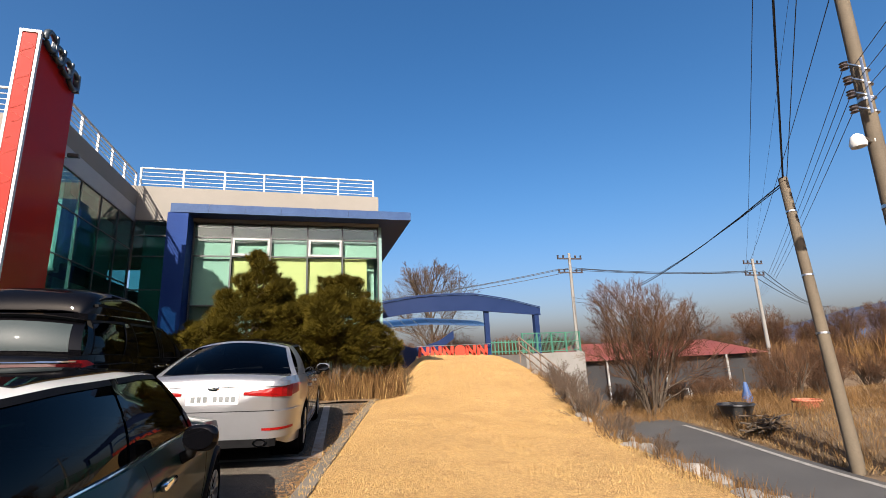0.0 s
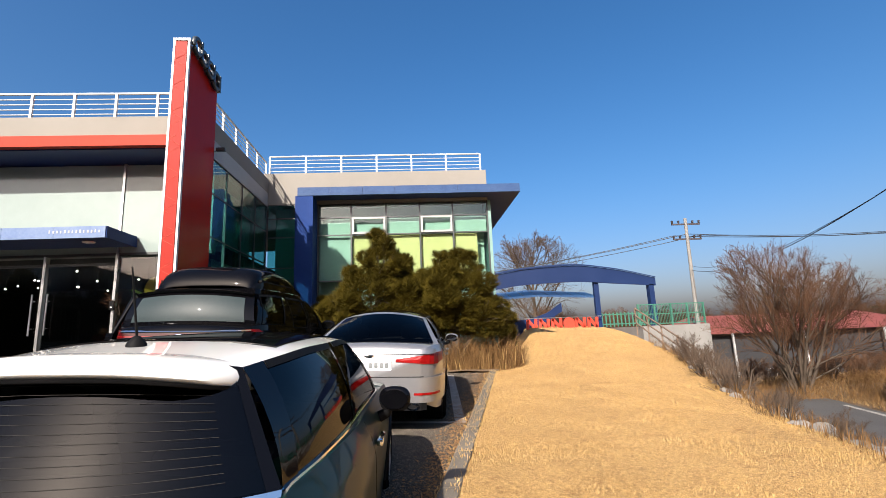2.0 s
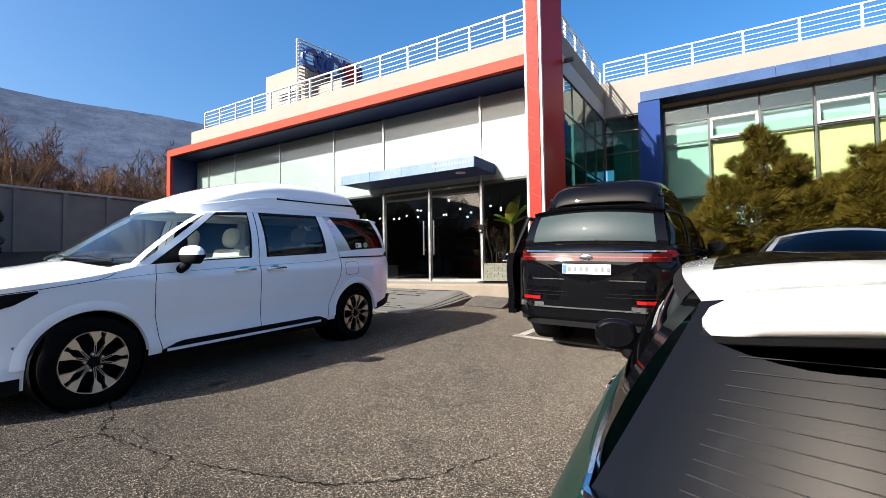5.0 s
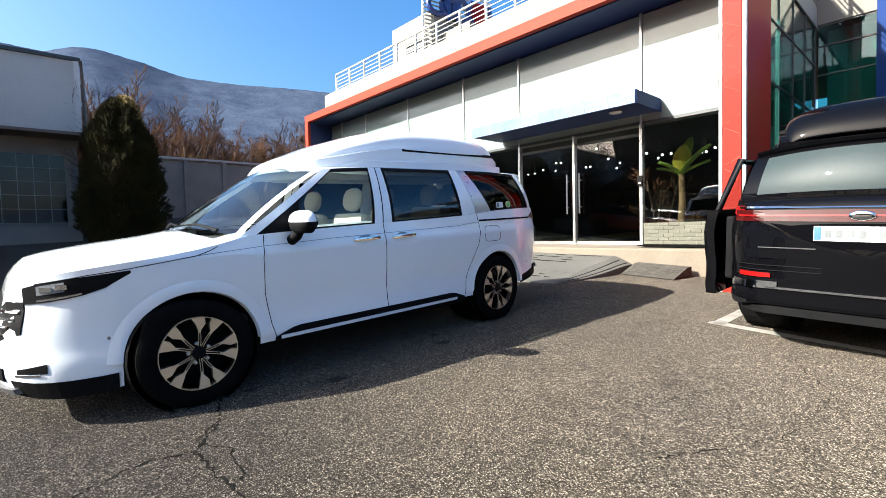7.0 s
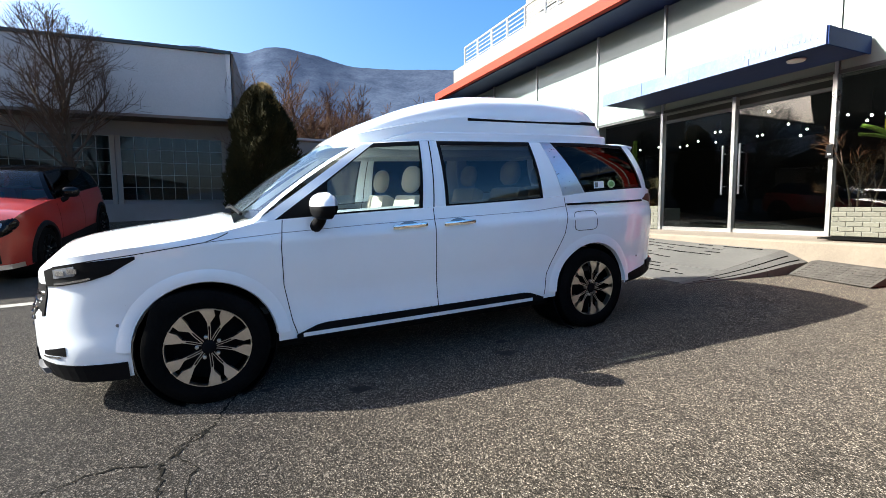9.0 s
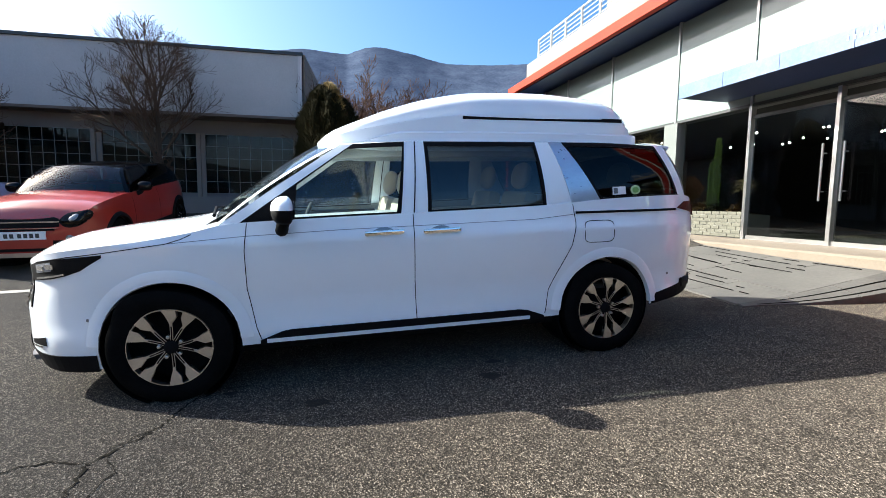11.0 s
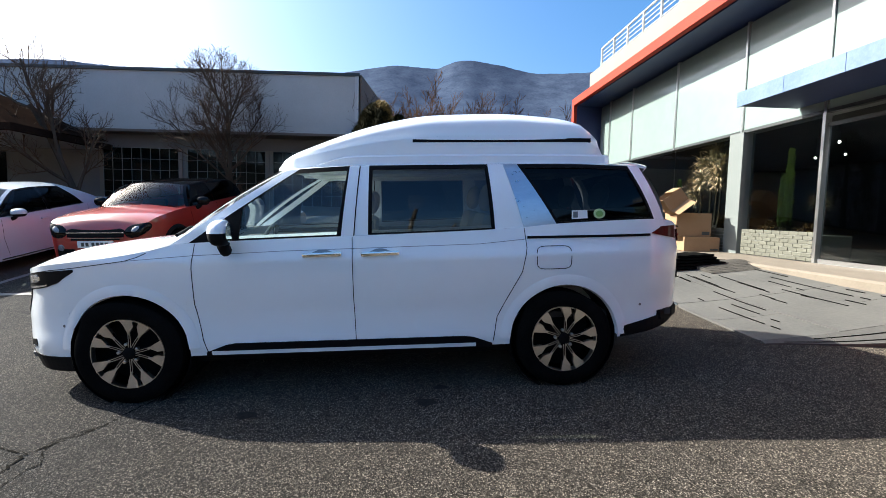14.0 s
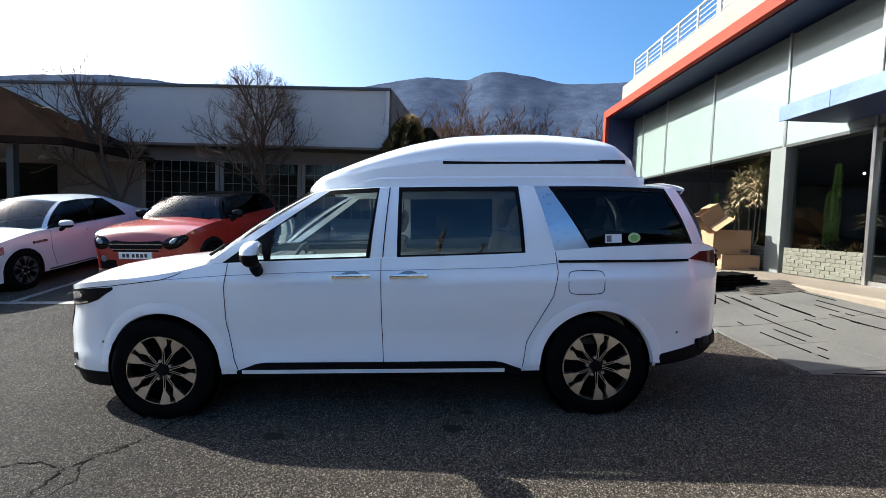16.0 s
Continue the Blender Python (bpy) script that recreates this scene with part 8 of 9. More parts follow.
for dx, dy, h, sd in ((0.0, 0.0, 2.85, 3), (0.26, 0.06, 2.75, 14), (-0.28, -0.05, 2.65, 15), (0.36, -0.1, 2.45, 16), (0.05, 0.1, 3.10, 17)):
    potted("yucca_plant", pose(-13.48 + dx * 0.8, FY + 0.22 + dy, 0.95, 0, dx * 9, 0), "tall yucca stem with a head of dry pale blades", h, 0.40, DRYLEAF, sd, 210, 0.011)
potted("yucca_plant", pose(-13.95, FY + 0.2, 0.95), "second dry yucca head beside the tall one", 2.0, 0.42, DRYLEAF, 13, 170, 0.010)
potted("yucca_plant", pose(-10.7, FY + 0.4, 1.5), "small dry yucca on the brick planter", 0.75, 0.3, DRYLEAF, 4, 60, 0.01)
hp = thing("house_plant", pose(-6.55, FY + 0.35, 1.44), "banana plant with a pale trunk and broad yellow-green leaves", "plant", "shop plants")
part("trunk", tube(bmesh.new(), [(0, 0, -0.02), (0.02, 0, 0.5), (0.0, 0.01, 1.0)], 0.075, 0.05, 12), CARD, hp, "pale thick plant trunk", 50)
YELLOWLEAF = surface("yellowing leaf", (0.40, 0.34, 0.03), (0.58, 0.50, 0.08), 5, 30, 0.5, bumps=0.0)
for az, tilt, length, wide, mat in ((-60, 20, 0.62, 0.17, YELLOWLEAF), (170, 62, 0.55, 0.14, LEAFGREEN), (10, 35, 0.75, 0.18, LEAFGREEN), (75, 15, 0.85, 0.15, LEAFGREEN), (-150, 48, 0.5, 0.12, LEAFGREEN), (40, 55, 0.6, 0.14, LEAFGREEN)):
    rows = []
    for t in steps(0, 1, 10):
        w = wide * math.sin(math.pi * min(0.04 + t * 0.93, 1)) ** 0.7
        rows.append([(length * t, w * e, -0.18 * length * t * t + 0.05 * abs(e)) for e in (-1, -0.5, 0, 0.5, 1)])
    lf = part("leaf", shell(bmesh.new(), rows, (0, 0, -0.003)), mat, hp, "", 60)
    lf.matrix_basis = Matrix.Translation((0, 0, 0.98)) @ pose(0, 0, 0, 0, 0, az) @ pose(0, 0, 0, 0, -(90 - tilt), 0)
potted("dry_plant", pose(-13.4, FY + 0.3, 1.25), "dark low shrub beside the column", 1.0, 0.75, CYPRESS, 6, 420, 0.015, False)
potted("dry_plant", pose(-11.7, FY + 0.35, 1.52), "brown dry foliage on the planter", 0.3, 0.3, DRYBRUSH, 7, 130, 0.015, False)
potted("dry_plant", pose(-11.35, FY + 0.35, 1.52), "dark green foliage on the planter", 0.3, 0.3, CYPRESS, 8, 130, 0.015, False)
potted("dry_plant", pose(-10.75, FY + 0.25, 1.52), "brown dry foliage on the planter", 0.2, 0.25, DRYBRUSH, 9, 90, 0.012, False)
potted("dry_plant", pose(-6.3, FY + 0.3, 1.46), "brown dry vine on the brick planter", 0.3, 0.4, DRYBRUSH, 10, 80, 0.008, False)
SLIMGREEN = surface("conifer sprays", (0.04, 0.075, 0.012), (0.13, 0.19, 0.04), 4, 30, 0.7, bumps=0.0, spec=0.1)
for x, h in ((-11.34, 1.40), (-11.47, 0.92), (-15.0, 1.1)):
    cypress(pose(x, FY + 0.35, 1.5) @ Matrix.Diagonal((0.55, 0.55, 1, 1)), "slim green conifer behind the shop window", h, 0.085, int(h * 100), 480, SLIMGREEN)
vine = bare_tree("bare_bush", pose(-6.95, FY + 0.35, 1.45), "tangled bare vine with dry leaves behind the window", 1.7, 0.02, 91, 3, (5, 5, 4), 0.3, stems=3, low=0.1, twig=TWIGRED, group="shop plants", twig_r=0.004)
for k, (x, y, z) in enumerate([(-13.9 + 0.86 * i + 0.25 * (i % 2), FY + 1.0 + 1.1 * (i % 3), 3.32 - 0.14 * (i % 2) - 0.05 * (i % 3)) for i in range(11)] + [(-13.2 + 1.15 * i, FY + 4.2, 3.35) for i in range(8)] + [(-12.6 + 0.83 * i, FY + 2.6 + 0.5 * (i % 2), 3.2 + 0.08 * (i % 3)) for i in range(10)]):
    lp = thing("ceiling_lamp", Matrix.Translation((x, y, z)), "small round warm white lamp hanging from the ceiling", "ceiling lamp", "shop lamps")
    bm = bmesh.new()
    bmesh.ops.create_uvsphere(bm, u_segments=10, v_segments=6, radius=0.025)
    part("bulb", bm, BULB, lp, "", 60)
    part("cord", tube(bmesh.new(), [(0, 0, 0.04), (0, 0, 3.56 - z)], 0.006, n=5), WIRE, lp)

# paved landing and ramp in front of the doors
structure("platform", sheet(bmesh.new(), [[(x, y, z) for x in steps(-19.6, -5.15, 30)] for y, z in ((9.93, 0.4), (9.94, 1.0), (9.97, 1.03), (11.02, 1.05))]), TILE, "pale stone landing along the shop front", "landing")


structure("platform_apron", shell(bmesh.new(), [[(x, y, lerp(plane_z(x, 9.2) + 0.012, 1.026, smooth01((y - 9.2) / 0.6))) for x in steps(-19.6, -10.92, 30)] for y in steps(9.2, 9.945, 6)], (0, 0, -0.1)), TILE, "pale stone apron in front of the landing", "landing")


def ramp_z(x, y):
    return lerp(plane_z(x, 7.9) + 0.015, 1.045, smooth01((y - 7.75) / 3.6) * 0.5 + 0.5 * min(max((y - 7.75) / 3.3, 0), 1))


ramp_ob = new("ramp")
tagged(ramp_ob, "scuffed grey steel ramp plates in front of the doors", "ramp", "", "structure")
rnd5 = random.Random(12)
for i in range(5):
    for j in range(4):
        x0, x1 = lerp(-10.9, -7.2, i / 5) + 0.0025, lerp(-10.9, -7.2, (i + 1) / 5) - 0.0025
        y0, y1 = lerp(7.75, 11.03, j / 4) + 0.0025, lerp(7.75, 11.03, (j + 1) / 4) - 0.0025
        dz = rnd5.uniform(0, 0.005)
        bm = bmesh.new()
        shell(bm, [[(x, y, max(ramp_z(x, y), plane_z(x, y) + 0.02) + dz) for x in steps(x0, x1, 2)] for y in steps(y0, y1, 4)], (0, 0, -0.02))
        part("plate", bm, PLATE, ramp_ob)
for k in range(46):
    y = 8.15 + 0.185 * (k % 15) + rnd5.uniform(-0.02, 0.02)
    w = rnd5.choice((0.12, 0.25, 0.4, 0.6, 0.95))
    x = lerp(-10.6, -7.3 - w, rnd5.random() ** 0.6)
    bm = bmesh.new()
    shell(bm, [[(xx, yy, max(ramp_z(xx, yy), plane_z(xx, yy) + 0.02) + 0.011) for xx in steps(x, x + w, 2)] for yy in (y, y + 0.012)], (0, 0, -0.006))
    part("slot", bm, RUBBER, ramp_ob)
# side apron that slopes from the ramp's edge to the asphalt, with two long slots
def apron(t, y, up=0.0):
    out = 0.06 + 0.27 * smooth01((y - 7.75) / 1.6)
    x = -7.19 + out * t
    return (x, y, lerp(max(ramp_z(-7.2, y), plane_z(-7.2, y) + 0.02) + 0.006, plane_z(x, y) + 0.012 + 0.11 * smooth01((y - 8.2) / 1.5), t) + up)


for y0, y1 in ((7.76, 8.40), (8.41, 9.06), (9.07, 9.92)):
    part("plate", shell(bmesh.new(), [[apron(t, y) for t in steps(0, 1, 4)] for y in steps(y0, y1, 6)], (0, 0, -0.13)), PLATE, ramp_ob)
for t, y0, y1 in ((0.42, 8.25, 9.8), (0.80, 7.95, 9.85)):
    part("slot", shell(bmesh.new(), [[apron(t + dt, y, 0.004) for dt in (-0.025, 0.025)] for y in steps(y0, y1, 12)], (0, 0, -0.004)), RUBBER, ramp_ob)


def ramp_block(m, label):
    t = thing("rubber_ramp", m, label, "kerb ramp")
    bm = bmesh.new()
    vs = [bm.verts.new(p) for p in ((0, 0, 0), (0.95, 0, 0), (0.95, 0.55, 0), (0, 0.55, 0), (0, 0.42, 0.15), (0.95, 0.42, 0.15), (0, 0.55, 0.15), (0.95, 0.55, 0.15))]
    for q in ((0, 3, 2, 1), (0, 1, 5, 4), (4, 5, 7, 6), (6, 7, 2, 3), (0, 4, 6, 3), (1, 2, 7, 5)):
        bm.faces.new([vs[i] for i in q])
    part("wedge", bm, DUSTYRUBBER, t)
    for i in range(6):
        for j in range(9):
            x, f = 0.05 + j * 0.1, 0.08 + i * 0.15
            rb = boxed(x, x + 0.06, 0, 0.03, 0, 0.006)
            o = part("tread", rb, DUSTYRUBBER, t)
            o.matrix_basis = Matrix.Translation((0, 0.42 * f, 0.15 * f + 0.001)) @ pose(0, 0, 0, 19.6, 0, 0)


ramp_block(pose(-6.82, 9.40, plane_z(-6.5, 9.5) + 0.02, 2, 2, -8), "black ribbed rubber kerb ramp on the asphalt")
plate_tilt = math.degrees(math.atan2(ramp_z(-10.3, 9.9) - ramp_z(-10.3, 9.0), 0.9))
ramp_block(pose(-9.95, 9.08, ramp_z(-10.0, 9.08) + 0.012, 0, -plate_tilt, 93) @ Matrix.Diagonal((1.05, 1.3, 0.6, 1)), "black ribbed rubber kerb ramp beside the steel plates")
stack = thing("rubber_mat", pose(-10.25, 8.62, ramp_z(-10.4, 8.7) + 0.02, 0, -plate_tilt * 0.6, 98), "stack of black corrugated rubber mats on the ramp", "rubber mats")
for k in range(5):
    rows = [[(x + 0.03 * math.sin(k * 2.1), y, 0.045 * k + 0.03 + 0.005 * math.sin(x * 26 + k)) for x in steps(0.03 * k, 1.05 - 0.06 * k, 30)] for y in (0.02 * k, 0.55)]
    part("mat", shell(bmesh.new(), rows, (0, 0, -0.03)), RUBBER, stack)


def carton(m, w, d, h, label, flaps=0):
    c = thing("cardboard_box", m, label, "box", "cardboard boxes")
    bm = bmesh.new()
    t = 0.008
    for q in ((0, w, 0, t, 0, h), (0, w, d - t, d, 0, h), (0, t, t, d - t, 0, h), (w - t, w, t, d - t, 0, h), (t, w - t, t, d - t, 0, t)):
        box(bm, *q)
    part("body", bm, CARD, c)
    if flaps:
        for name, y, z, a, reach in (("flap", 0.0, h, 150, 0.14), ("flap", d, h, 172, 0.2), ("flap", 0.0, 0.0, -62, 0.26)):
            o = part(name, boxed(0.01, w - 0.01, 0, reach, 0, 0.006), CARD, c)
            o.matrix_basis = pose(0, y, z, a, 0, 0)
        o = part("flap", boxed(0, 0.25, 0.01, d - 0.01, 0, 0.006), CARD, c)
        o.matrix_basis = pose(w, 0, 0, 0, 22, 0)
    else:
        part("lid", boxed(0.002, w - 0.002, 0.002, d - 0.002, h, h + 0.006), CARD, c)
        part("tape", boxed(w * 0.45, w * 0.55, 0, d, h + 0.006, h + 0.008), TILE, c)
        part("printed_bar", boxed(w, w + 0.002, d * 0.74, d * 0.96, h * 0.08, h * 0.22), DARKMETAL, c)
    return c


carton(pose(-13.24, 10.30, 1.045, 0, 0, -9), 0.62, 0.72, 0.30, "flat brown cardboard box lying on the landing")
carton(pose(-13.32, 10.13, 1.358, 0, 0, -6), 0.58, 0.74, 0.50, "closed brown cardboard box stacked on another")
carton(pose(-13.12, 9.96, 1.885, 38, 0, -4), 0.38, 0.46, 0.30, "open brown cardboard box tilted on the stack", 1)
bag = thing("floor_mat", pose(-6.3, 10.45, 1.045), "crumpled dark doormat beside the entrance", "doormat")
part("sheet", shell(bmesh.new(), [[(x, y, 0.03 + 0.015 * noise.noise((x * 9, y * 9, 3))) for x in steps(-0.6, 0.6, 20)] for y in steps(-0.25, 0.25, 8)], (0, 0, -0.02)), RUBBER, bag, "", 50)

# intercom and lamp under the awning, bars of the web address on its edge
ic = thing("intercom", pose(-7.19, FY - 0.06, 2.35), "small black door intercom on the steel post", "intercom")
part("body", boxed(-0.05, 0.05, -0.02, 0.03, -0.1, 0.1, bevel=0.008), PLASTIC, ic)
part("button", boxed(-0.02, 0.02, -0.026, -0.02, -0.06, -0.03), WHITEPAINT, ic)
dl = thing("awning_lamp", pose(-7.35, 10.3, 3.66), "round flush lamp under the entrance canopy", "ceiling lamp")
part("lens", lathe(bmesh.new(), [(0, 0.12), (-0.02, 0.11), (-0.03, 0.06)], 20, "z"), WHITEPAINT, dl, "", 40)
ws = thing("awning_lettering", pose(-7.4, 9.922, 3.80), "row of small pale bars on the canopy edge", "lettering")
for k in range(14):
    w = 0.045 if k % 3 else 0.03
    part("bar", boxed(-0.5 + 0.075 * k, -0.5 + 0.075 * k + w * 0.75, -0.004, 0.0, -0.03, 0.025 if k % 4 else 0.04), GREYWALL, ws)

# letter shapes on the red pillar, discs on its far side
pl = thing("pillar_letter", pose(-4.78, 9.5, 7.15), "raised grey-blue letter shapes at the pillar's top", "lettering")
for k, (y, z, r) in enumerate(((-0.5, 0.24, 0.16), (-0.2, 0.16, 0.14), (0.12, 0.1, 0.16), (0.42, 0.02, 0.18))):
    rg = bmesh.new()
    tube(rg, [(0, r * math.cos(a), r * math.sin(a)) for a in (6.283185 * i / 20 for i in range(21))], 0.05, n=8, cap=False)
    part("letter", rg, LETTERGREY, pl, "", 50).location = (0.05, y, z)
    part("stroke", boxed(0.0, 0.1, y + 0.12, y + 0.18, z - 0.2, z + 0.2, bevel=0.01), LETTERGREY, pl)
for z in (4.2, 3.56):
    dsc = thing("disc_sign", pose(-5.10, 9.35, z), "small round dark sign fixed to the pillar side", "sign", "disc signs")
    part("disc", lathe(bmesh.new(), [(-0.1, 0.26), (0.0, 0.28), (0.04, 0.28)], 28, "x"), DARKMETAL, dsc, "", 40)
for k in range(9):
    part("ornament", tube(bmesh.new(), [(0.10 * math.sin(i * 1.1 + k), -0.002, 0.05 * i) for i in range(8)], 0.003, n=5), PALERED, bpy.data.objects["sign_pillar"]).location = (-4.92, 8.744, 2.0 + 0.6 * k)

# roof: hut, louvred sign
structure("wall_roof_hut", boxed(-17.0, -14.7, 12.2, 15.5, 6.43, 8.85), BEIGE, "beige rooftop stair hut", "wall")
structure("wall_roof_hut_low", boxed(-14.7, -13.4, 12.6, 15.5, 6.43, 8.1), BEIGE, "lower beige rooftop block", "wall")
hv = thing("hut_vent", pose(-15.6, 12.18, 7.75), "dark louvred opening in the rooftop hut", "vent")
part("frame", boxed(-0.55, 0.55, -0.03, 0.0, -0.3, 0.3), DARKMETAL, hv)
for k in range(5):
    part("slat", boxed(-0.5, 0.5, -0.06, -0.03, -0.24 + 0.11 * k, -0.20 + 0.11 * k), STEEL, hv)
A, B = Vector((-14.83, 11.90, 9.65)), Vector((-14.42, 14.81, 9.65))
sg = thing("roof_sign", Matrix.Translation((A.x, A.y, 7.6)), "louvred rooftop sign with dark blue letter shapes and a red disc", "sign")
dirv = (B - A).normalized()
nrm = Vector((dirv.y, -dirv.x, 0))
L = (B - A).length
top_z = A.z - 7.6
for k in range(16):
    z = lerp(0.1, top_z, k / 15)
    bm = bmesh.new()
    tube(bm, [Vector((0, 0, z)), dirv * L + Vector((0, 0, z))], 0.028, n=5)
    part("slat", bm, GREYWALL, sg)
for f in (0.0, 0.5, 1.0):
    part("post", tube(bmesh.new(), [dirv * L * f - nrm * 0.06 + Vector((0, 0, -1.2)), dirv * L * f - nrm * 0.06 + Vector((0, 0, top_z + 0.04))], 0.04, n=8), WHITEPAINT, sg)
turn = math.degrees(math.atan2(dirv.y, dirv.x))
for f, r in ((0.16, 0.34), (0.32, 0.3), (0.50, 0.34)):
    rg = bmesh.new()
    tube(rg, [(r * math.cos(a), 0, r * math.sin(a)) for a in (6.283185 * i / 20 for i in range(21))], 0.09, n=6, cap=False)
    part("letter", rg, LETTERBLUE, sg, "", 50).matrix_basis = Matrix.Translation(dirv * L * f + nrm * 0.1 + Vector((0, 0, top_z - 0.62))) @ pose(0, 0, 0, 0, 0, turn)
    part("stroke", boxed(r + 0.05, r + 0.2, -0.05, 0.05, -0.45, 0.45), LETTERBLUE, sg).matrix_basis = Matrix.Translation(dirv * L * f + nrm * 0.1 + Vector((0, 0, top_z - 0.62))) @ pose(0, 0, 0, 0, 0, turn)
part("disc", lathe(bmesh.new(), [(-0.05, 0.42), (0.05, 0.42)], 24, "z"), REDACM, sg).matrix_basis = Matrix.Translation(dirv * L * 0.78 + nrm * 0.1 + Vector((0, 0, top_z - 0.6))) @ pose(0, 0, 0, 90, 0, turn)
part("stroke", boxed(-0.1, 0.1, -0.05, 0.05, -0.5, 0.5), LETTERBLUE, sg).matrix_basis = Matrix.Translation(dirv * L * 0.93 + nrm * 0.1 + Vector((0, 0, top_z - 0.7))) @ pose(0, 0, 0, 0, 0, turn)
cam_t = thing("security_camera", pose(SX - 0.02, 10.3, 5.62), "small dark security camera on a bracket", "camera")
part("arm", tube(bmesh.new(), [(0, 0, 0), (0.18, -0.05, 0.05)], 0.015), STEEL, cam_t, "", 40)
part("housing", boxed(0.14, 0.34, -0.1, -0.02, 0.02, 0.1, bevel=0.015), DARKMETAL, cam_t)

# the black minivan's open sliding door
rows = [[(0.10 + black_shape["half"](3.0, z) + 0.16 - 0.03 * (y - 3.45), y, z) for y in steps(3.45, 4.58, 8)] for z in steps(0.33, 1.14, 8)]
od = part("sliding_door", shell(bmesh.new(), rows, (-0.09, 0, 0)), BLACKCAR, black_van, "black sliding door standing open", 50)
dx = 0.14 + black_shape["half"](3.0, 1.1)
bm = bmesh.new()
tube(bm, [(dx, 3.50, 1.14), (dx - 0.14, 3.52, 1.60), (dx - 0.14, 4.44, 1.60), (dx, 4.55, 1.14)], 0.03, n=8)
part("window_frame", bm, BLACKCAR, od, "", 40)
part("door_glass", sheet(bmesh.new(), [[(dx, 3.52, 1.14), (dx, 4.53, 1.14)], [(dx - 0.14, 3.54, 1.59), (dx - 0.14, 4.43, 1.59)]]), SMOKE, od)
part("inner_trim", boxed(dx - 0.12, dx - 0.05, 3.52, 4.5, 0.48, 1.08, bevel=0.02), PLASTIC, od)

# painted bay lines and cracks
def stripe(pts, w, name="bay_line", mat=None, z=0.006, label="worn white parking bay line"):
    rows = []
    for i, (x, y) in enumerate(pts):
        a, b = pts[max(i - 1, 0)], pts[min(i + 1, len(pts) - 1)]
        d = Vector((b[0] - a[0], b[1] - a[1])).normalized()
        ww = w if not callable(w) else w(i)
        n = Vector((-d.y, d.x)) * ww / 2
        rows.append([(x + e * n.x, y + e * n.y, plane_z(x + e * n.x, y + e * n.y) + z) for e in (-1, 1)])
    return tagged(part(name, sheet(bmesh.new(), rows), mat or ROADPAINT, None), label, "line", "", "structure")


def straight(a, b, n=12):
    return [(lerp(a[0], b[0], i / n), lerp(a[1], b[1], i / n)) for i in range(n + 1)]


stripe(straight((0.07, 6.40), (0.36, 11.6)), 0.14)
stripe(straight((0.07, 6.46), (-2.30, 6.62)), 0.12)
stripe(straight((-2.30, 6.56), (-2.1, 11.8)), 0.12)
stripe(straight((-2.30, 6.62), (-4.60, 6.90)), 0.13)
stripe(straight((-4.52, 6.85), (-4.45, 8.7)), 0.12)
stripe(straight((-9.9, -7.4), (-9.9, 1.2)), 0.12)
stripe(straight((-9.9, -2.0), (-14.8, -2.0)), 0.12)
CRACK = surface("crack filled with grit", (0.007, 0.0065, 0.006), (0.016, 0.015, 0.013), 8, 60, 0.95, bumps=0.2, spec=0.0)
STAIN = surface("oil-dark asphalt", (0.010, 0.0095, 0.009), (0.028, 0.025, 0.022), 30, 120, 0.8, bumps=0.4, spec=0.1)
rndc = random.Random(5)


def crack(pts, w, seed):
    r = random.Random(seed)
    fine = []
    for a, b in zip(pts, pts[1:]):
        n = max(int(math.hypot(b[0] - a[0], b[1] - a[1]) / 0.03), 2)
        for i in range(n):
            fine.append((lerp(a[0], b[0], i / n) + r.uniform(-0.016, 0.016), lerp(a[1], b[1], i / n) + r.uniform(-0.016, 0.016)))
    fine.append(pts[-1])
    ws = [w * 0.5 * r.uniform(0.15, 1.5) for _ in fine]
    stripe(fine, lambda i: ws[i], "crack", CRACK, 0.004, "jagged dark crack in the asphalt")


crack([(-6.6, 2.75), (-6.29, 2.59), (-5.97, 2.49), (-5.67, 2.27), (-5.4, 2.28), (-5.13, 2.31), (-4.85, 2.33), (-4.3, 2.45), (-3.8, 2.6), (-3.4, 2.95), (-3.2, 3.4)], 0.025, 1)
crack([(-5.67, 2.27), (-5.75, 2.05), (-5.62, 1.7), (-5.3, 1.2)], 0.022, 2)
crack([(-5.97, 2.49), (-5.8, 2.3), (-5.55, 2.42), (-5.2, 2.36)], 0.014, 3)
crack([(-4.85, 2.33), (-4.7, 2.1), (-4.2, 1.9), (-3.5, 1.95)], 0.016, 4)
crack([(-3.8, 6.2), (-3.4, 5.4), (-3.5, 4.6), (-3.9, 3.9)], 0.01, 5)
crack([(-4.9, 3.8), (-4.3, 4.3), (-3.9, 5.2)], 0.008, 6)
for k in range(4):
    x, y = rndc.uniform(-6.4, -6.0), rndc.uniform(2.6, 5.2)
    bm = bmesh.new()
    r = rndc.uniform(0.025, 0.06)
    vs = [bm.verts.new((x + r * (1 + 0.3 * rndc.uniform(-1, 1)) * math.cos(a), y + 1.4 * r * (1 + 0.3 * rndc.uniform(-1, 1)) * math.sin(a), 0.0)) for a in (6.283 * i / 14 for i in range(14))]
    for v in vs:
        v.co.z = plane_z(v.co.x, v.co.y) + 0.004
    bm.faces.new(vs)
    tagged(part("oil_stain", bm, STAIN), "small dark oil stain on the asphalt", "stain", "", "structure")

# ---- low building: windows, porch, trees ----
LATTICE = surface("grey window lattice", (0.16, 0.20, 0.20), (0.22, 0.26, 0.26), 3, 40, 0.6, bumps=0.0)
WINGLASS = glass("dark office glass", (0.30, 0.42, 0.43), 0.8, 0.0, 1.5)


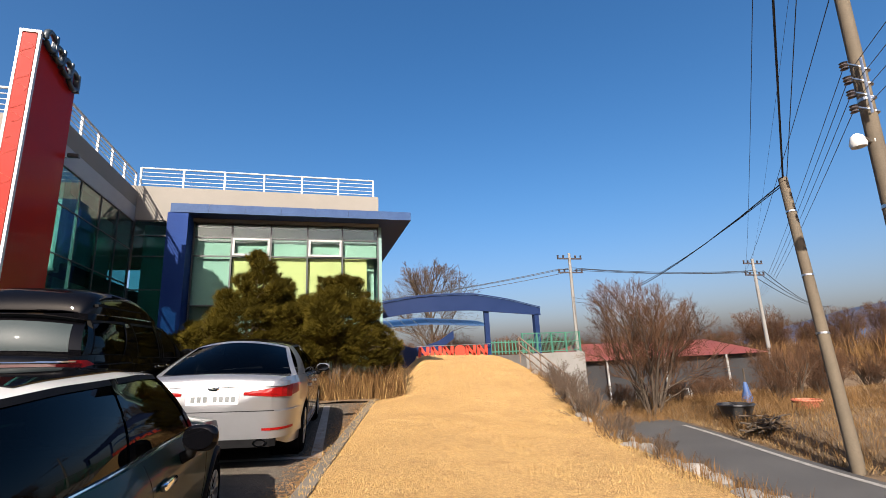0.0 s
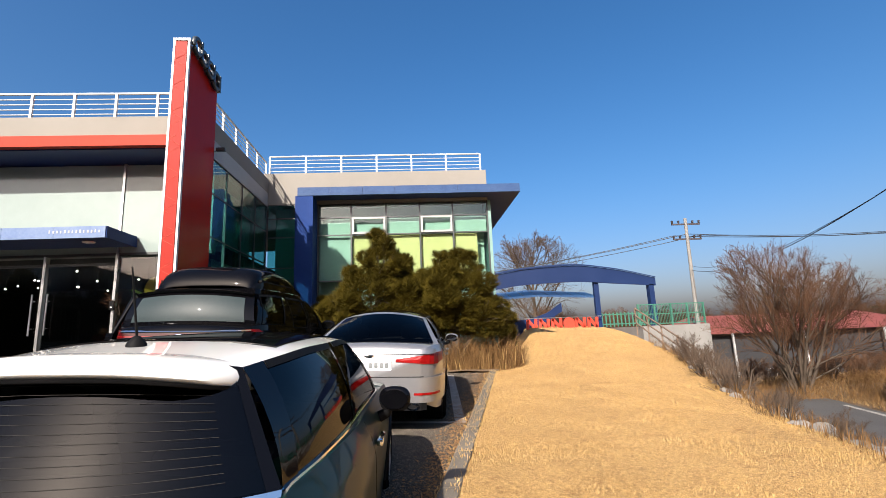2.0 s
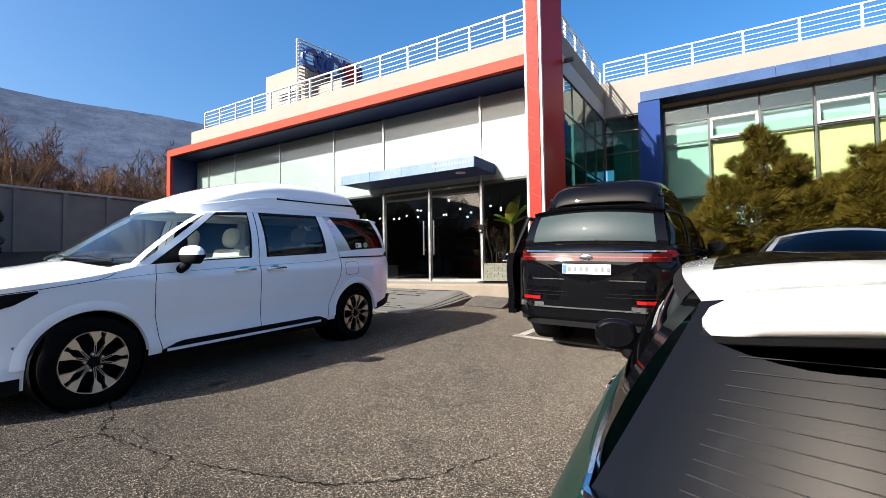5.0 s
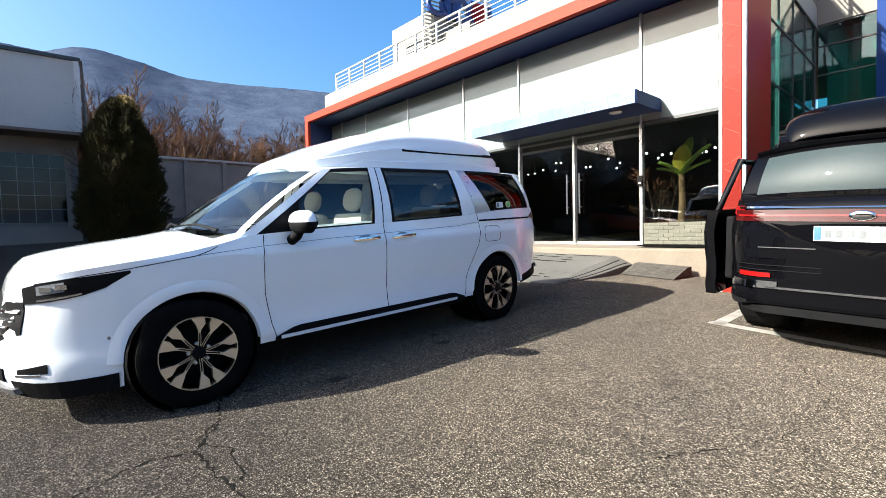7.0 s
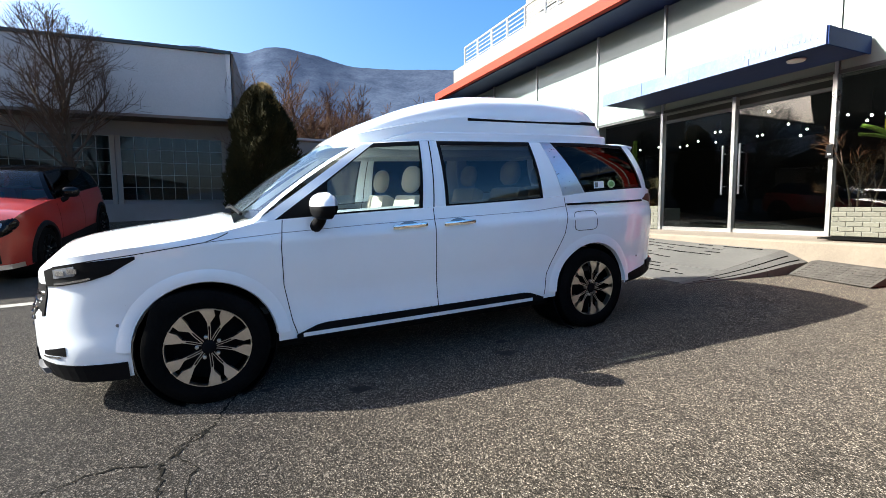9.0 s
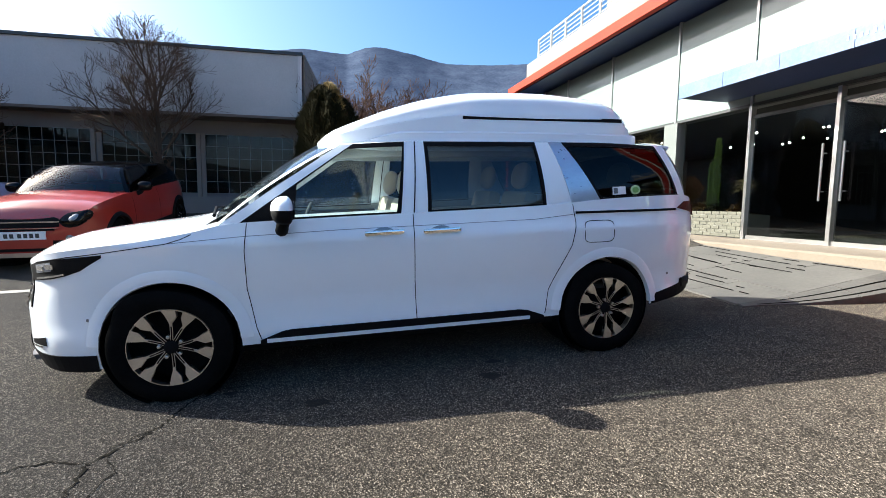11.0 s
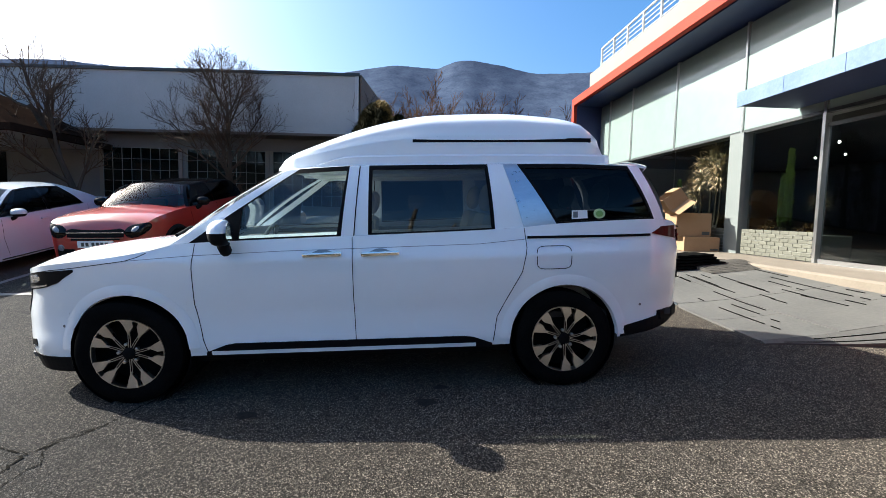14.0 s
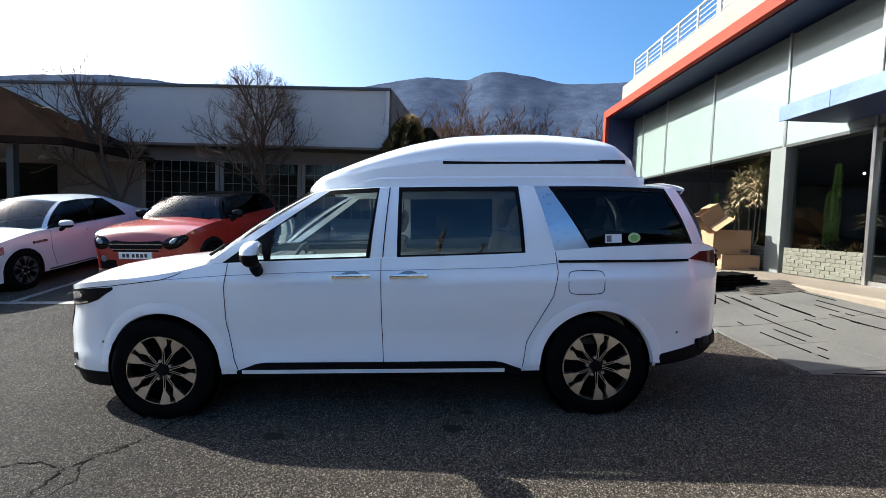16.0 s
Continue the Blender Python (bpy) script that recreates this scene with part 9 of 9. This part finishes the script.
def grid_window(n, y0, y1, z0=1.85, z1=3.42):
    w = new(f"window_{n}")
    tagged(w, "dark teal office window behind a white lattice", "window", "", "structure")
    w.location = (-17.045, y0, z0)
    W, H = y1 - y0, z1 - z0
    part("pane", boxed(0.0, 0.012, 0, W, 0, H), WINGLASS, w)
    for k in range(9):
        y = W * k / 8
        part("lattice_bar", boxed(0.03, 0.045, y - 0.005, y + 0.005, 0, H), LATTICE, w)
    for k in range(6):
        z = H * k / 5
        part("lattice_bar", boxed(0.025, 0.04, 0, W, z - 0.005, z + 0.005), LATTICE, w)
    part("frame", boxed(-0.01, 0.05, -0.1, -0.0, -0.1, H + 0.02), BEIGE, w)
    part("frame", boxed(-0.01, 0.05, W, W + 0.1, -0.1, H + 0.02), BEIGE, w)


for n, (a, b) in enumerate(((-4.54, -2.44), (-2.19, 0.02), (0.24, 2.5))):
    grid_window(n + 20, a, b)
structure("wall_garage_base", boxed(-17.04, -16.9, -7, 2.75, 0.6, 1.75), CONCRETE, "concrete base wall", "wall")
pr = thing("porch_roof", Matrix(), "brown hipped porch roof of the low building", "porch")
bm = bmesh.new()
vs = [bm.verts.new(p) for p in ((-13.6, -12.5, 3.45), (-13.6, -4.3, 3.45), (-16.9, -4.3, 3.55), (-16.9, -12.5, 3.55), (-15.2, -7.2, 5.0), (-15.2, -12.0, 5.0))]
for q in ((0, 1, 4, 5), (1, 2, 4), (2, 3, 5, 4), (3, 0, 5)):
    bm.faces.new([vs[i] for i in q])
# brown taken almost to black: the porch roof's shade is in this colour
SHADEDSHINGLE = surface("brown shingles darkened for shade", (0.014, 0.009, 0.007), (0.028, 0.018, 0.013), 2, 18, 1.0, bumps=0.4, spec=0.0)
part("roof", bm, SHADEDSHINGLE, pr)
part("eave", boxed(-13.7, -13.56, -12.6, -4.2, 3.30, 3.46), SHADEDSHINGLE, pr)
part("eave", boxed(-16.9, -13.7, -4.32, -4.2, 3.30, 3.46), SHADEDSHINGLE, pr)
part("ceiling", boxed(-16.9, -13.7, -12.5, -4.3, 3.32, 3.36), GREYWALL, pr)
for y in (-5.6, -9):
    part("post", boxed(-13.95, -13.8, y - 0.08, y + 0.08, 0.6, 3.32), DARKMETAL, pr)
structure("door_garage", boxed(-17.04, -17.0, -9.5, -7.2, 0.8, 3.2), WINGLASS, "dark glass entrance under the porch", "door")

garage_tree = bare_tree("bare_tree", pose(-15.6, -0.45, plane_z(-15.6, -0.45)), "small rounded leafless tree in front of the low building", 6.2, 0.075, 101, 4, (16, 8, 7, 5), 0.45, (0.0, -0.01), 1, 0.26, TWIG, twig_r=0.004, spread=1.05, dome=(3.0, 1.85, 1.6))
bare_tree("bare_tree", pose(-15.0, -3.3, plane_z(-15, -3.3)), "leaning leafless tree beside the porch", 6.0, 0.10, 103, 4, (8, 7, 6, 4), 0.3, (0.1, -0.45), 1, 0.35, TWIG, twig_r=0.006, spread=1.0)
cy = cypress(pose(-15.3, 3.35, plane_z(-15.3, 3.3)), "dense dark conical evergreen beside the low building", 3.1, 0.70, 111, 15000)
YELLOWTIP = surface("yellowed evergreen tips", (0.10, 0.065, 0.012), (0.30, 0.20, 0.05), 1.6, 14, 0.8, bumps=0.0)
cypress(pose(-17.3, 3.9, 1.2), "yellow-tipped evergreen beside the low building", 3.3, 0.7, 112, 3500)
cypress(pose(-15.35, 3.48, plane_z(-15.3, 3.3) + 2.35), "yellowed leading shoot of the conical evergreen", 0.85, 0.30, 114, 900, YELLOWTIP)
small_t = bare_tree("bare_tree", pose(-16.2, 3.1, 1.1), "thin leafless sapling at the building's corner", 4.2, 0.04, 113, 3, (6, 5, 4), 0.5, (0, 0), 1, 0.3, TWIG, twig_r=0.005)
# boundary wall and woods
fw = new("wall_boundary")
tagged(fw, "pale concrete panel boundary wall", "wall", "", "structure")
for k in range(7):
    a, b = lerp(3.6, 13, k / 7), lerp(3.6, 13, (k + 1) / 7)
    part("panel", boxed(-22.1, -22.0, a + 0.01, b - 0.01, 0.6, 4.2), CONCRETE, fw)
    part("post", boxed(-22.0, -21.93, a - 0.08, a + 0.08, 0.6, 4.25), CONCRETE, fw)
part("coping", boxed(-22.2, -21.9, 3.6, 13, 4.25, 4.33), GREYWALL, fw)
structure("hillside", sheet(bmesh.new(), [[(x, y, 0.8 + max(0, -x - 24) * 0.17 + 0.6 * noise.noise((x * 0.1, y * 0.1, 4))) for x in steps(-120, -22.4, 40)] for y in steps(-70, 90, 60)]), WOODS, "brown wooded slope behind the boundary wall", "hillside", 60)
wood_a = bare_tree("bare_tree", pose(-27, 8, 1.3), "tall leafless tree on the slope behind the wall", 6.5, 0.10, 121, 4, (7, 6, 5, 3), 0.6, twig=TWIGRED, twig_r=0.012, group="woods")
wood_b = bare_tree("bare_tree", pose(-29, 12, 1.6), "spreading leafless tree on the slope behind the wall", 6.0, 0.10, 122, 4, (7, 6, 5, 3), 0.4, stems=2, twig=TWIGRED, twig_r=0.012, group="woods")
rw = random.Random(9)
for k in range(150):
    x = -24.5 - (12 * rw.random() if k < 56 else 45 * rw.random() ** 1.3)
    y = rw.uniform(2, 32) if k < 56 else rw.uniform(-34, 40)
    z = 0.6 + max(0, -x - 24) * 0.17
    copy_thing(wood_a if k % 2 else wood_b, pose(x, y, z, 0, 0, rw.uniform(0, 360)) @ Matrix.Scale(rw.uniform(0.8, 1.2), 4))

# trees on the far side of the lot, mirrored in the shop glass
rs = random.Random(21)
for k in range(26):
    x, y = lerp(-24, 26, k / 25) + rs.uniform(-1, 1), rs.uniform(-34, -20)
    copy_thing(wood_a if k % 2 else wood_b, pose(x, y, terrain(x, y) - 0.1, 0, 0, rs.uniform(0, 360)) @ Matrix.Scale(rs.uniform(0.9, 1.35), 4))
for x, y, s in ((-3, -24, 1.5), (2.5, -26, 1.7), (9, -23, 1.4), (-12, -27, 1.6), (15, -25, 1.6)):
    copy_thing(hedge, pose(x, y, terrain(x, y) - 0.1, 0, 0, 60 * x) @ Matrix.Scale(s, 4))
